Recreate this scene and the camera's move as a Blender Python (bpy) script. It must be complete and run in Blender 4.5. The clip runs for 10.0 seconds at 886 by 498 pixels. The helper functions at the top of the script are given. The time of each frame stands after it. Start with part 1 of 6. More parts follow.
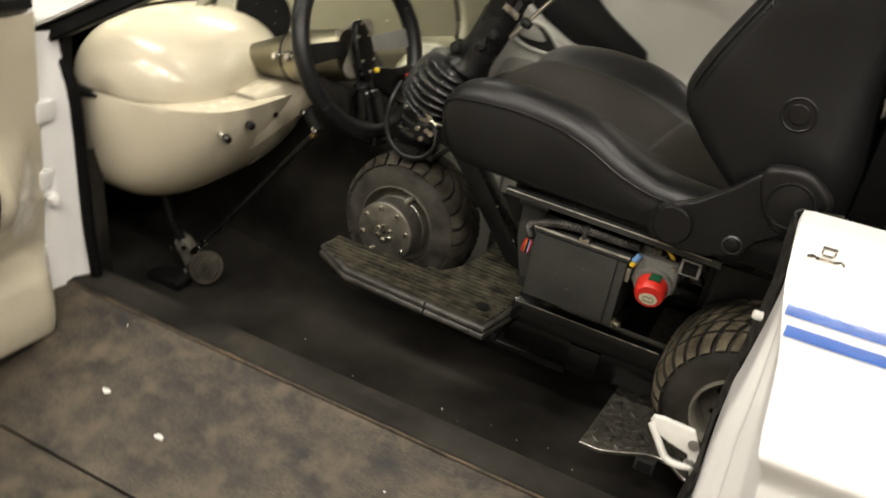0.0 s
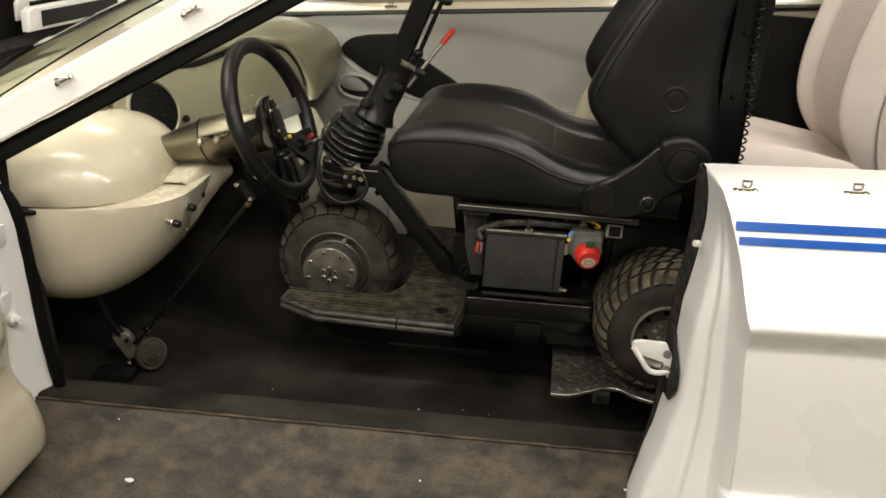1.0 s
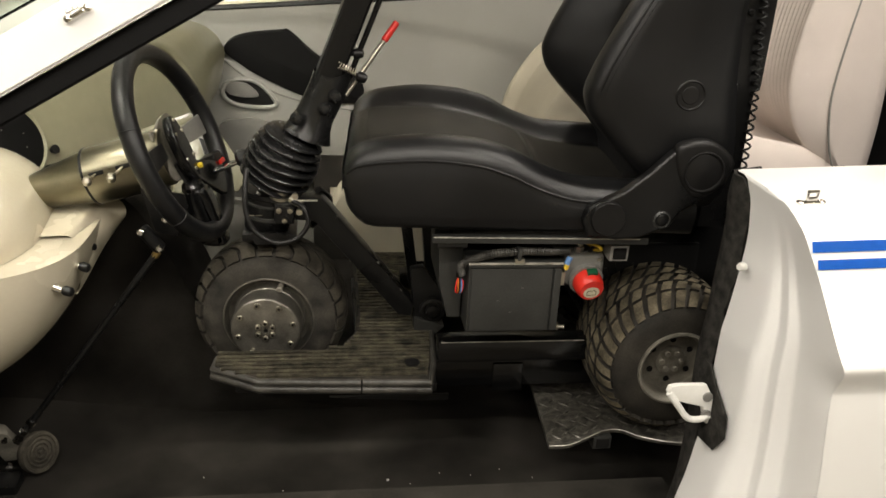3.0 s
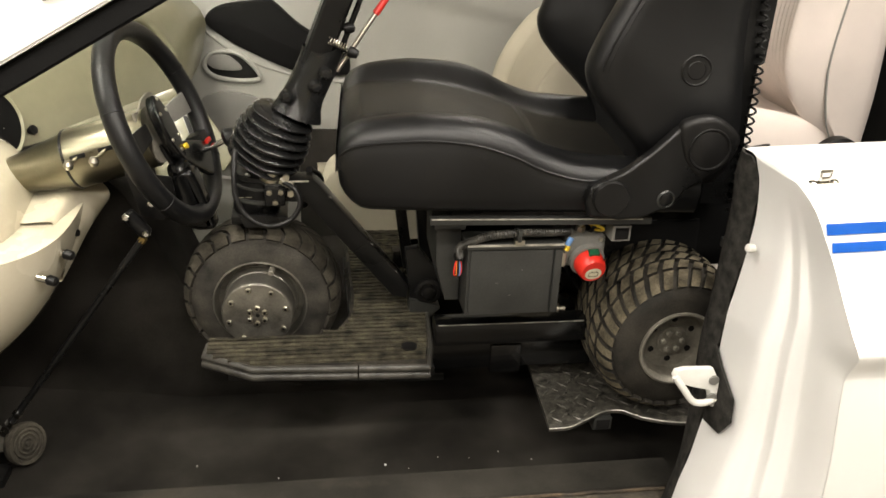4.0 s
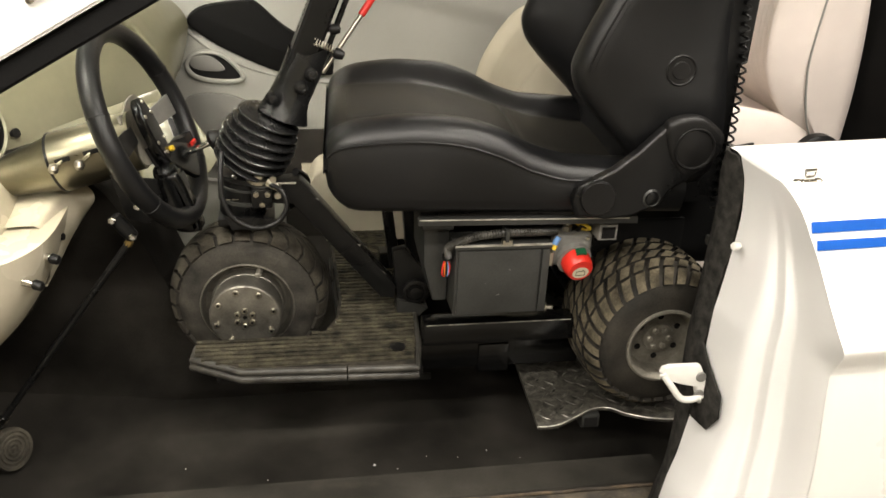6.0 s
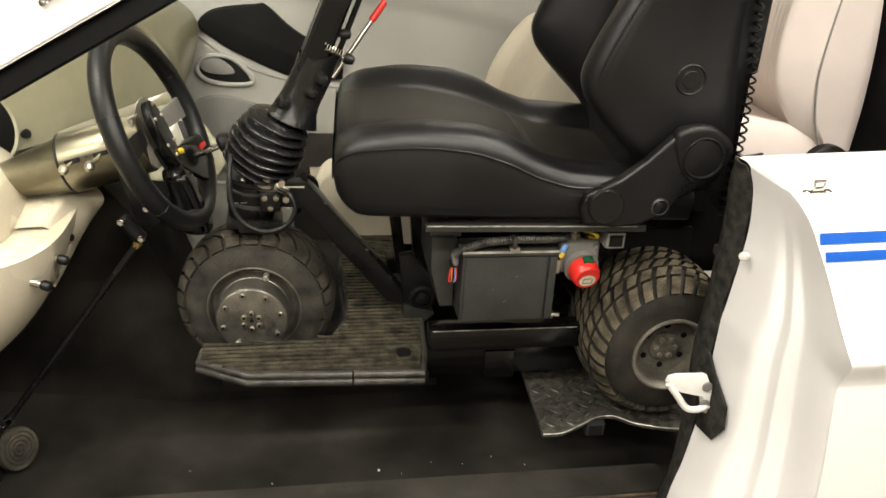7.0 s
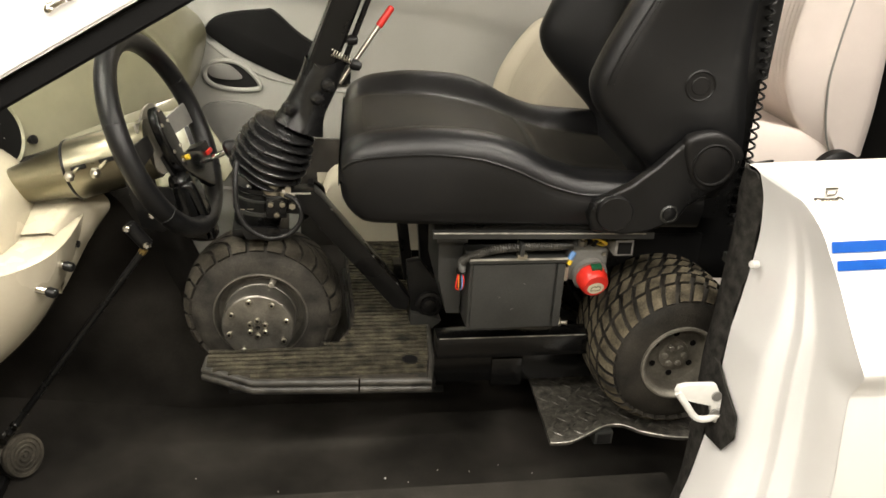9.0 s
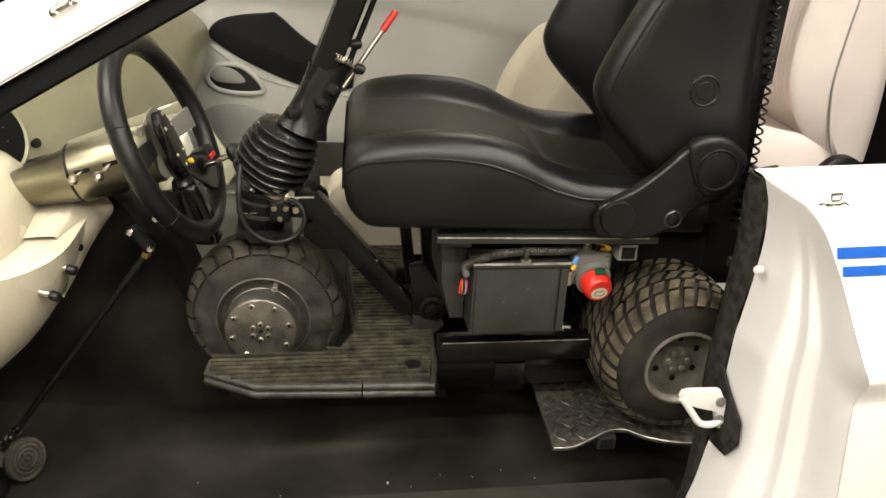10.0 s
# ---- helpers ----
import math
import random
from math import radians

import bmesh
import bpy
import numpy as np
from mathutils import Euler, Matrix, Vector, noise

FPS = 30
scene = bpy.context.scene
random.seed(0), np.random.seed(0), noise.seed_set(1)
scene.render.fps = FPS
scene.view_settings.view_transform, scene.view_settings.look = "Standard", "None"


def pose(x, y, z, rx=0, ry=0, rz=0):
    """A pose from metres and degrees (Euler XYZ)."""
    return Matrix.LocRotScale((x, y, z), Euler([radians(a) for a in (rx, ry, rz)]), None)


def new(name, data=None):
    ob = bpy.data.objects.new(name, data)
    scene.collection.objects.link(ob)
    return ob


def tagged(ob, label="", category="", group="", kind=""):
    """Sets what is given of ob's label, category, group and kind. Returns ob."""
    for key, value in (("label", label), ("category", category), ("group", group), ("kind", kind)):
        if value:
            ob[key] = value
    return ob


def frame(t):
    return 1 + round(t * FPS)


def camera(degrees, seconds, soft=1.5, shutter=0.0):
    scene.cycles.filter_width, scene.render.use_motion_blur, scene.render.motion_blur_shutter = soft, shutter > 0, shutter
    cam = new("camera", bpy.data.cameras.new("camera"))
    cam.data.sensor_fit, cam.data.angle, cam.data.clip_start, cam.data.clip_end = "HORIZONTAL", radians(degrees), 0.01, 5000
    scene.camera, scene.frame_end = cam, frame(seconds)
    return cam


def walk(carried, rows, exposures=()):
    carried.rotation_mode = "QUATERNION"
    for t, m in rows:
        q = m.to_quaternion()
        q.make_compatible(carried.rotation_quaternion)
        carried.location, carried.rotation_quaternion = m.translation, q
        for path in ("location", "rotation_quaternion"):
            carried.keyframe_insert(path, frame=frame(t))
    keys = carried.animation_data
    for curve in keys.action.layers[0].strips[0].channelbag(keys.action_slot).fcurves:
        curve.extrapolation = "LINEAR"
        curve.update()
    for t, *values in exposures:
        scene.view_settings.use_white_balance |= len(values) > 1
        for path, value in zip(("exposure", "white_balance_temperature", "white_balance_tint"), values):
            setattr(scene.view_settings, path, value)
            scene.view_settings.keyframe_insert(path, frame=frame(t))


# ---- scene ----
cam = camera(53.8, 10.0, soft=1.6, shutter=0.4)
PATH = [
    (0, pose(0.864, -1.561, 1.088, 62.79, 0, 21.53) @ pose(0, 0, 0, 0, 0, 10.25)),
    (0.5, pose(0.598, -1.784, 1.088, 65.96, 0, 7.19) @ pose(0, 0, 0, 0, 0, 3.91)),
    (1, pose(0.507, -1.954, 1.109, 68.01, 0, 2.58) @ pose(0, 0, 0, 0, 0, 3.87)),
    (1.5, pose(0.377, -1.998, 1.102, 69.54, 0, -1.80) @ pose(0, 0, 0, 0, 0, 1.87)),
    (2, pose(0.243, -1.919, 1.076, 70.63, 0, -4.83) @ pose(0, 0, 0, 0, 0, 0.06)),
    (2.5, pose(0.275, -1.735, 1.059, 69.60, 0, -7.34) @ pose(0, 0, 0, 0, 0, 2.23)),
    (4, pose(0.252, -1.558, 1.068, 65.59, 0, -10.05) @ pose(0, 0, 0, 0, 0, 2.93)),
    (4.5, pose(0.241, -1.560, 1.071, 65.87, 0, -10.96) @ pose(0, 0, 0, 0, 0, 3.06)),
    (5, pose(0.244, -1.556, 1.072, 66.10, 0, -11.93) @ pose(0, 0, 0, 0, 0, 3.34)),
    (6.5, pose(0.238, -1.559, 1.074, 65.31, 0, -11.19) @ pose(0, 0, 0, 0, 0, 2.90)),
    (7, pose(0.238, -1.558, 1.075, 65.82, 0, -10.96) @ pose(0, 0, 0, 0, 0, 3.54)),
    (7.5, pose(0.246, -1.553, 1.077, 65.77, 0, -11.02) @ pose(0, 0, 0, 0, 0, 3.44)),
    (8, pose(0.243, -1.553, 1.073, 66.09, 0, -10.61) @ pose(0, 0, 0, 0, 0, 3.62)),
    (8.5, pose(0.243, -1.548, 1.076, 65.96, 0, -10.53) @ pose(0, 0, 0, 0, 0, 3.50)),
    (9, pose(0.242, -1.547, 1.076, 66.03, 0, -10.35) @ pose(0, 0, 0, 0, 0, 3.38)),
    (9.5, pose(0.239, -1.546, 1.076, 66.20, 0, -10.28) @ pose(0, 0, 0, 0, 0, 3.45)),
    (10, pose(0.238, -1.544, 1.076, 66.27, 0, -10.27) @ pose(0, 0, 0, 0, 0, 3.49)),
]
walk(cam, PATH, [(0.0, -0.2), (0.5, -0.2), (1.0, -0.46), (1.5, -0.5), (2.0, -0.55), (2.5, -0.5), (4.0, 0.22), (5.0, 0.26), (7.5, 0.26), (10.0, 0.26)])

# ---- light: fluorescent tubes under a workshop ceiling ----
world = bpy.data.worlds.new("world")
scene.world = world
world.use_nodes = True
world.node_tree.nodes["Background"].inputs[0].default_value = (0.9, 0.85, 0.75, 1)
world.node_tree.nodes["Background"].inputs[1].default_value = 0.02
TUBE_POWER = 40.0
TUBE_COLOUR = (1.0, 0.932, 0.838)
TUBES = [(-0.9, -3.6, 2.75), (0.9, -3.6, 2.75), (-0.9, -2.3, 2.75), (0.9, -2.3, 2.75), (2.7, -2.3, 2.75), (-2.7, -2.3, 2.75), (-0.9, -0.6, 2.75), (1.6, -0.6, 2.75), (-1.2, 2.6, 2.75), (1.6, 2.6, 2.75)]
for k, (lx, ly, lz) in enumerate(TUBES):
    lamp = bpy.data.lights.new("tube_light", "AREA")
    lamp.shape, lamp.size, lamp.size_y = "RECTANGLE", 1.2, 0.14
    lamp.energy, lamp.color = TUBE_POWER * {-3.6: 0.75, -2.3: 1.28, -0.6: 0.82, 2.6: 0.30}[ly], TUBE_COLOUR
    lamp_ob = new("tube_light", lamp)
    lamp_ob.matrix_world = pose(lx, ly, lz - 0.06)


# ---- materials ----
def material(name, colour, rough=0.5, metal=0.0, vary=0.15, scale=6.0, fine=120.0, bump=0.1, spec=0.5, coat=0.0, stretch=(1, 1, 1), tint=None, bump_scale=None, dust=None):
    """A surface with patches at one scale, grain at another, and fine relief."""
    m = bpy.data.materials.new(name)
    m.use_nodes = True
    nt = m.node_tree
    bsdf = nt.nodes["Principled BSDF"]
    tex = nt.nodes.new("ShaderNodeTexCoord")
    mp = nt.nodes.new("ShaderNodeMapping")
    mp.inputs["Scale"].default_value = stretch
    nt.links.new(tex.outputs["Object"], mp.inputs[0])
    big = nt.nodes.new("ShaderNodeTexNoise")
    big.inputs["Scale"].default_value, big.inputs["Detail"].default_value = scale, 5
    small = nt.nodes.new("ShaderNodeTexNoise")
    small.inputs["Scale"].default_value, small.inputs["Detail"].default_value = fine, 3
    for n in (big, small):
        nt.links.new(mp.outputs[0], n.inputs["Vector"])
    ramp = nt.nodes.new("ShaderNodeValToRGB")
    c = np.array(colour)
    other = np.array(tint) if tint else c * (1 + vary)
    ramp.color_ramp.elements[0].position, ramp.color_ramp.elements[1].position = 0.32, 0.7
    ramp.color_ramp.elements[0].color = (*(c * (1 - vary)), 1)
    ramp.color_ramp.elements[1].color = (*other, 1)
    nt.links.new(big.outputs[0], ramp.inputs[0])
    mix = nt.nodes.new("ShaderNodeMixRGB")
    mix.blend_type = "OVERLAY"
    mix.inputs[0].default_value = min(1.0, vary * 1.2)
    nt.links.new(ramp.outputs[0], mix.inputs[1])
    nt.links.new(small.outputs[0], mix.inputs[2])
    last = mix.outputs[0]
    if dust:
        geo = nt.nodes.new("ShaderNodeTexNoise")
        geo.inputs["Scale"].default_value, geo.inputs["Detail"].default_value = dust[1], 8
        nt.links.new(tex.outputs["Object"], geo.inputs["Vector"])
        dr = nt.nodes.new("ShaderNodeValToRGB")
        dr.color_ramp.elements[0].position, dr.color_ramp.elements[1].position = dust[2], dust[2] + 0.2
        nt.links.new(geo.outputs[0], dr.inputs[0])
        dm = nt.nodes.new("ShaderNodeMixRGB")
        nt.links.new(dr.outputs[0], dm.inputs[0])
        nt.links.new(last, dm.inputs[1])
        dm.inputs[2].default_value = (*dust[0], 1)
        last = dm.outputs[0]
    nt.links.new(last, bsdf.inputs["Base Color"])
    rr = nt.nodes.new("ShaderNodeMapRange")
    rr.inputs[3].default_value, rr.inputs[4].default_value = max(0.03, rough - 0.08), min(1.0, rough + 0.1)
    nt.links.new(big.outputs[0], rr.inputs[0])
    nt.links.new(rr.outputs[0], bsdf.inputs["Roughness"])
    bsdf.inputs["Metallic"].default_value = metal
    bsdf.inputs["Specular IOR Level"].default_value = spec
    bsdf.inputs["Coat Weight"].default_value = coat
    bsdf.inputs["Coat Roughness"].default_value = 0.05
    if bump:
        b = nt.nodes.new("ShaderNodeBump")
        b.inputs["Strength"].default_value, b.inputs["Distance"].default_value = bump, 0.002
        src = small
        if bump_scale:
            src = nt.nodes.new("ShaderNodeTexNoise")
            src.inputs["Scale"].default_value, src.inputs["Detail"].default_value = bump_scale, 3
            nt.links.new(mp.outputs[0], src.inputs["Vector"])
        nt.links.new(src.outputs[0], b.inputs["Height"])
        nt.links.new(b.outputs[0], bsdf.inputs["Normal"])
    return m


WHITE_PAINT = material("white_car_paint", (0.88, 0.87, 0.84), 0.28, vary=0.004, scale=3, bump=0.02, coat=0.6)
JAMB_PAINT = material("white_jamb_paint", (0.82, 0.815, 0.80), 0.38, vary=0.015, scale=5, bump=0.03, coat=0.3)
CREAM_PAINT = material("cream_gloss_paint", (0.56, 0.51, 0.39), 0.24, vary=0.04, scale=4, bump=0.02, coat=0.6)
# The cream paint again, darker and yellower: the dash's shade put into the colour.
SHADED_DASH_PAINT = material("shaded_dash_paint", (0.175, 0.166, 0.108), 0.3, vary=0.08, scale=3, fine=40, bump=0.02, coat=0.4)
TRIM_GREY = material("pale_grey_door_vinyl", (0.255, 0.25, 0.225), 0.5, vary=0.05, scale=5, fine=500, bump=0.12)
TRIM_DARK_GREY = material("mid_grey_door_plastic", (0.16, 0.155, 0.14), 0.55, vary=0.06, scale=6, fine=600, bump=0.12)
BLACK_PAD = material("black_smooth_plastic", (0.0075, 0.0072, 0.007), 0.38, vary=0.2, fine=400, bump=0.05, spec=0.28)
LEATHER = material("black_leather", (0.0056, 0.0057, 0.0061), 0.34, vary=0.25, scale=9, fine=700, bump=0.22, spec=0.42, dust=((0.0088, 0.0086, 0.0086), 11.0, 0.58))
LEATHER_CLOTH = material("black_seat_centre_leather", (0.013, 0.012, 0.0095), 0.5, vary=0.3, scale=9, fine=520, bump=0.45, spec=0.3, dust=((0.021, 0.019, 0.014), 9.0, 0.52))
WHITE_SEAT = material("pale_pinkish_seat_cloth", (0.74, 0.66, 0.605), 0.85, vary=0.06, scale=6, fine=700, bump=0.3, spec=0.2)
CARPET = material("black_carpet", (0.011, 0.010, 0.0085), 0.95, vary=0.4, scale=4.0, fine=700, bump=0.9, spec=0.08, tint=(0.040, 0.0362, 0.031))
FELT = material("black_felt", (0.026, 0.025, 0.023), 0.95, vary=0.45, scale=60, fine=700, bump=1.0, spec=0.1, tint=(0.05, 0.047, 0.042))
RAMP_COAT = material("worn_dark_ramp_coating", (0.021, 0.0180, 0.0130), 0.62, vary=0.65, scale=17.0, fine=220, bump=0.7, tint=(0.074, 0.060, 0.040), stretch=(0.55, 1.0, 1.0), dust=((0.092, 0.072, 0.045), 16.0, 0.50))
RUST = material("rusty_worn_edge", (0.045, 0.034, 0.022), 0.8, vary=0.5, scale=22, fine=200, bump=0.6, tint=(0.12, 0.085, 0.050), dust=((0.028, 0.024, 0.019), 30.0, 0.5))
RUBBER = material("dusty_tyre_rubber", (0.0135, 0.0125, 0.0105), 0.68, vary=0.4, scale=14, fine=300, bump=0.35, spec=0.3, tint=(0.042, 0.037, 0.029))
TREAD = material("dusty_tyre_tread", (0.075, 0.064, 0.043), 0.9, vary=0.5, scale=24, fine=300, bump=0.5, spec=0.2, tint=(0.185, 0.158, 0.108))
TREAD_FRONT = material("dusty_front_tread", (0.036, 0.032, 0.025), 0.85, vary=0.5, scale=20, fine=300, bump=0.45, spec=0.2, tint=(0.082, 0.073, 0.056))
FRONT_RUBBER = material("dusty_front_sidewall", (0.019, 0.0176, 0.015), 0.7, vary=0.45, scale=22, fine=300, bump=0.35, spec=0.3, tint=(0.052, 0.047, 0.038))
RIB_RUBBER = material("dusty_rubber_ribs", (0.024, 0.0215, 0.0150), 0.85, vary=0.6, scale=38, fine=420, bump=1.0, spec=0.2, tint=(0.080, 0.071, 0.047), dust=((0.020, 0.0175, 0.0125), 48.0, 0.53))
MAT_RUBBER = material("ribbed_footplate_rubber", (0.0075, 0.0068, 0.0055), 0.8, vary=0.5, scale=26, fine=420, bump=0.7, spec=0.25, tint=(0.040, 0.034, 0.025), stretch=(0.45, 1, 1), dust=((0.055, 0.047, 0.033), 60.0, 0.56))
BRASS = material("dull_brass", (0.42, 0.30, 0.11), 0.35, metal=0.9, vary=0.15, bump=0.05)
BLACK_METAL = material("black_powder_coat", (0.0060, 0.0060, 0.0060), 0.28, vary=0.25, scale=12, fine=600, bump=0.10, spec=0.30, dust=((0.024, 0.0228, 0.0205), 45.0, 0.68))
BOX_METAL = material("dark_grey_box_steel", (0.026, 0.0265, 0.0245), 0.38, vary=0.3, scale=10, fine=300, bump=0.08, dust=((0.05, 0.048, 0.042), 14.0, 0.62))
STEEL = material("brushed_steel", (0.52, 0.49, 0.41), 0.30, metal=1.0, vary=0.05, scale=8, fine=160, bump=0.03)
CHROME = material("bright_chrome", (0.75, 0.73, 0.68), 0.12, metal=1.0, vary=0.04, bump=0.0)
HUB_METAL = material("dull_cast_hub_metal", (0.19, 0.18, 0.155), 0.32, metal=0.75, vary=0.3, scale=22, fine=300, bump=0.12, dust=((0.070, 0.063, 0.050), 25.0, 0.60))
RUBBER_BLACK = material("black_bellows_rubber", (0.0095, 0.0095, 0.0095), 0.25, vary=0.3, scale=25, fine=300, bump=0.15, dust=((0.034, 0.0325, 0.029), 30.0, 0.62))
RED_PLASTIC = material("red_switch_plastic", (0.60, 0.025, 0.015), 0.35, vary=0.08, bump=0.03)
GREEN_PLASTIC = material("green_mark_plastic", (0.008, 0.07, 0.03), 0.4, vary=0.08, bump=0.02)
YELLOW_PLASTIC = material("yellow_wire_plastic", (0.65, 0.45, 0.03), 0.4, vary=0.08, bump=0.02)
BLUE_PLASTIC = material("blue_wire_plastic", (0.12, 0.25, 0.5), 0.4, vary=0.08, bump=0.02)
ORANGE_PLASTIC = material("orange_lens_plastic", (0.6, 0.16, 0.02), 0.3, vary=0.08, bump=0.02)
LABEL_CREAM = material("cream_sticker", (0.55, 0.52, 0.38), 0.5, vary=0.06, bump=0.02)
BLUE_VINYL = material("blue_stripe_vinyl", (0.009, 0.085, 0.40), 0.18, vary=0.1, scale=3, bump=0.02, coat=0.5)
WHITE_CAST = material("white_painted_striker", (0.75, 0.74, 0.70), 0.4, vary=0.05, scale=30, bump=0.08)
CHECKER = material("worn_checker_plate", (0.034, 0.032, 0.027), 0.34, metal=0.3, vary=0.6, scale=70, fine=250, bump=0.5, tint=(0.125, 0.117, 0.098))
CONCRETE = material("workshop_concrete", (0.13, 0.12, 0.10), 0.8, vary=0.25, scale=2, fine=90, bump=0.3)
WALL_PAINT = material("beige_workshop_wall", (0.42, 0.37, 0.27), 0.8, vary=0.1, scale=1.5, fine=120, bump=0.15)
CEILING_PAINT = material("off_white_ceiling", (0.6, 0.57, 0.5), 0.9, vary=0.06, scale=1.5, fine=120, bump=0.1)
GREY_CAST = material("grey_switch_housing", (0.17, 0.165, 0.15), 0.5, vary=0.12, scale=20, bump=0.1)
TOOL_BLUE = material("dark_blue_drawer_paint", (0.012, 0.018, 0.035), 0.35, vary=0.2, bump=0.05)
RIM_STEEL = material("worn_grey_rim_steel", (0.17, 0.157, 0.128), 0.36, metal=0.25, vary=0.3, scale=26, fine=260, bump=0.15, dust=((0.085, 0.073, 0.053), 40.0, 0.60))
STEEL_DULL = material("dull_rim_lip_steel", (0.22, 0.205, 0.17), 0.42, metal=0.4, vary=0.3, scale=30, fine=260, bump=0.1)
EDGE_RUBBER = material("scuffed_edge_rubber", (0.016, 0.0152, 0.0133), 0.42, vary=0.4, scale=34, fine=300, bump=0.3, tint=(0.062, 0.058, 0.049))
# Yellower than the rear cloth, with the cabin's shade also put into its colour.
SHADED_CREAM_CLOTH = material("shaded_cream_seat_cloth", (0.40, 0.365, 0.285), 0.85, vary=0.06, scale=6, fine=700, bump=0.3, spec=0.2)
CHECKER_BAR = material("worn_checker_bars", (0.05, 0.047, 0.04), 0.42, metal=0.4, vary=0.5, scale=60, fine=250, bump=0.2, tint=(0.19, 0.18, 0.155))
# Pale patchy strips along steel edges: their highlights put into the colour.
EDGE_HIGHLIGHT = material("edge_highlight_paint", (0.42, 0.40, 0.35), 0.35, metal=0.4, vary=0.4, scale=60, fine=300, bump=0.1, dust=((0.05, 0.048, 0.042), 40.0, 0.55))
SILL_CARPET = material("dusty_sill_carpet", (0.021, 0.0195, 0.017), 0.95, vary=0.4, scale=5.0, fine=700, bump=1.0, spec=0.08, tint=(0.048, 0.044, 0.037), dust=((0.06, 0.052, 0.04), 9.0, 0.6))
SEAL = material("black_rubber_seal", (0.005, 0.0048, 0.0046), 0.6, vary=0.2, fine=300, bump=0.1, spec=0.08)
COLUMN_STEEL = material("brushed_column_steel", (0.25, 0.23, 0.165), 0.30, metal=1.0, vary=0.12, scale=6, fine=220, bump=0.05, stretch=(1, 10, 10))
GLOSS_BLACK = material("glossy_black_enamel", (0.0034, 0.0034, 0.0034), 0.16, vary=0.2, scale=10, fine=300, bump=0.03, spec=0.45)
# Near-black: cabin trim, and shade put into colour for hollows, holes and lift legs.
DARK_VOID = material("black_trim_and_shade", (0.010, 0.0095, 0.009), 0.95, vary=0.3, fine=900, bump=0.5, spec=0.1)


def glass_material():
    m = bpy.data.materials.new("green_tinted_glass")
    m.use_nodes = True
    b = m.node_tree.nodes["Principled BSDF"]
    b.inputs["Base Color"].default_value = (0.90, 0.95, 0.87, 1)
    b.inputs["Roughness"].default_value = 0.02
    b.inputs["Transmission Weight"].default_value = 1.0
    b.inputs["IOR"].default_value = 1.45
    return m


GLASS = glass_material()


def glow_material():
    m = bpy.data.materials.new("lit_fluorescent_tube")
    m.use_nodes = True
    b = m.node_tree.nodes["Principled BSDF"]
    b.inputs["Base Color"].default_value = (0.9, 0.9, 0.85, 1)
    b.inputs["Emission Color"].default_value = (*TUBE_COLOUR, 1)
    b.inputs["Emission Strength"].default_value = 16.0
    return m


TUBE_GLOW = glow_material()


# ---- mesh helpers ----
def thing(name, at, label, category, group="", kind=""):
    ob = new(name)
    ob.empty_display_size = 0.05
    ob.matrix_world = Matrix.Translation(at)
    return tagged(ob, label, category, group, kind)


def world_of(ob):
    return ob.matrix_basis if ob.parent is None else Matrix.Identity(4)


def finish(bm, name, mat, smooth=True, angle=40):
    bmesh.ops.recalc_face_normals(bm, faces=bm.faces)
    me = bpy.data.meshes.new(name)
    bm.to_mesh(me)
    bm.free()
    me.materials.append(mat)
    if smooth:
        me.shade_smooth()
        me.set_sharp_from_angle(angle=radians(angle))
    return me


PLACE = Matrix.Identity(4)


def part(name, bm, mat, parent, label="", angle=40):
    """One mesh, given in the frame PLACE of its block, under a thing (an empty) or under a part."""
    bm.transform(PLACE)
    ob = new(name, finish(bm, name, mat, angle=angle))
    ob.parent = parent
    top = parent
    while top.parent:
        top = top.parent
    if parent is top:
        ob.matrix_parent_inverse = top.matrix_basis.inverted()
    else:
        ob.matrix_parent_inverse = Matrix.Identity(4)
    return tagged(ob, label)


def single(name, bm, mat, label, category, group="", kind="", angle=40):
    """A thing of one mesh."""
    ob = new(name, finish(bm, name, mat, angle=angle))
    return tagged(ob, label, category, group, kind)


def box(lo, hi, bevel=0.0, seg=2, bm=None, m=None):
    bm = bm or bmesh.new()
    lo, hi = Vector(lo), Vector(hi)
    got = bmesh.ops.create_cube(bm, size=1, matrix=(m or Matrix.Identity(4)) @ Matrix.LocRotScale((lo + hi) / 2, None, hi - lo))
    if bevel:
        edges = list({e for v in got["verts"] for e in v.link_edges})
        bmesh.ops.bevel(bm, geom=edges, offset=bevel, segments=seg, profile=0.6, affect="EDGES")
    return bm


def turn_to(axis, at=(0, 0, 0)):
    return Matrix.Translation(at) @ Vector(axis).to_track_quat("Z", "X").to_matrix().to_4x4()


def lathe(profile, axis, at, n=48, bm=None, close=False):
    """profile: (radius, height along the axis) rows."""
    bm = bm or bmesh.new()
    m = turn_to(axis, at)
    rings = []
    for r, hgt in profile:
        rings.append([bm.verts.new(m @ Vector((r * math.cos(2 * math.pi * k / n), r * math.sin(2 * math.pi * k / n), hgt))) for k in range(n)])
    pairs = list(zip(rings, rings[1:])) + ([(rings[-1], rings[0])] if close else [])
    for a, b in pairs:
        for k in range(n):
            bm.faces.new((a[k], a[(k + 1) % n], b[(k + 1) % n], b[k]))
    if not close:
        for ring in (rings[0], rings[-1]):
            bm.faces.new(ring)
    return bm


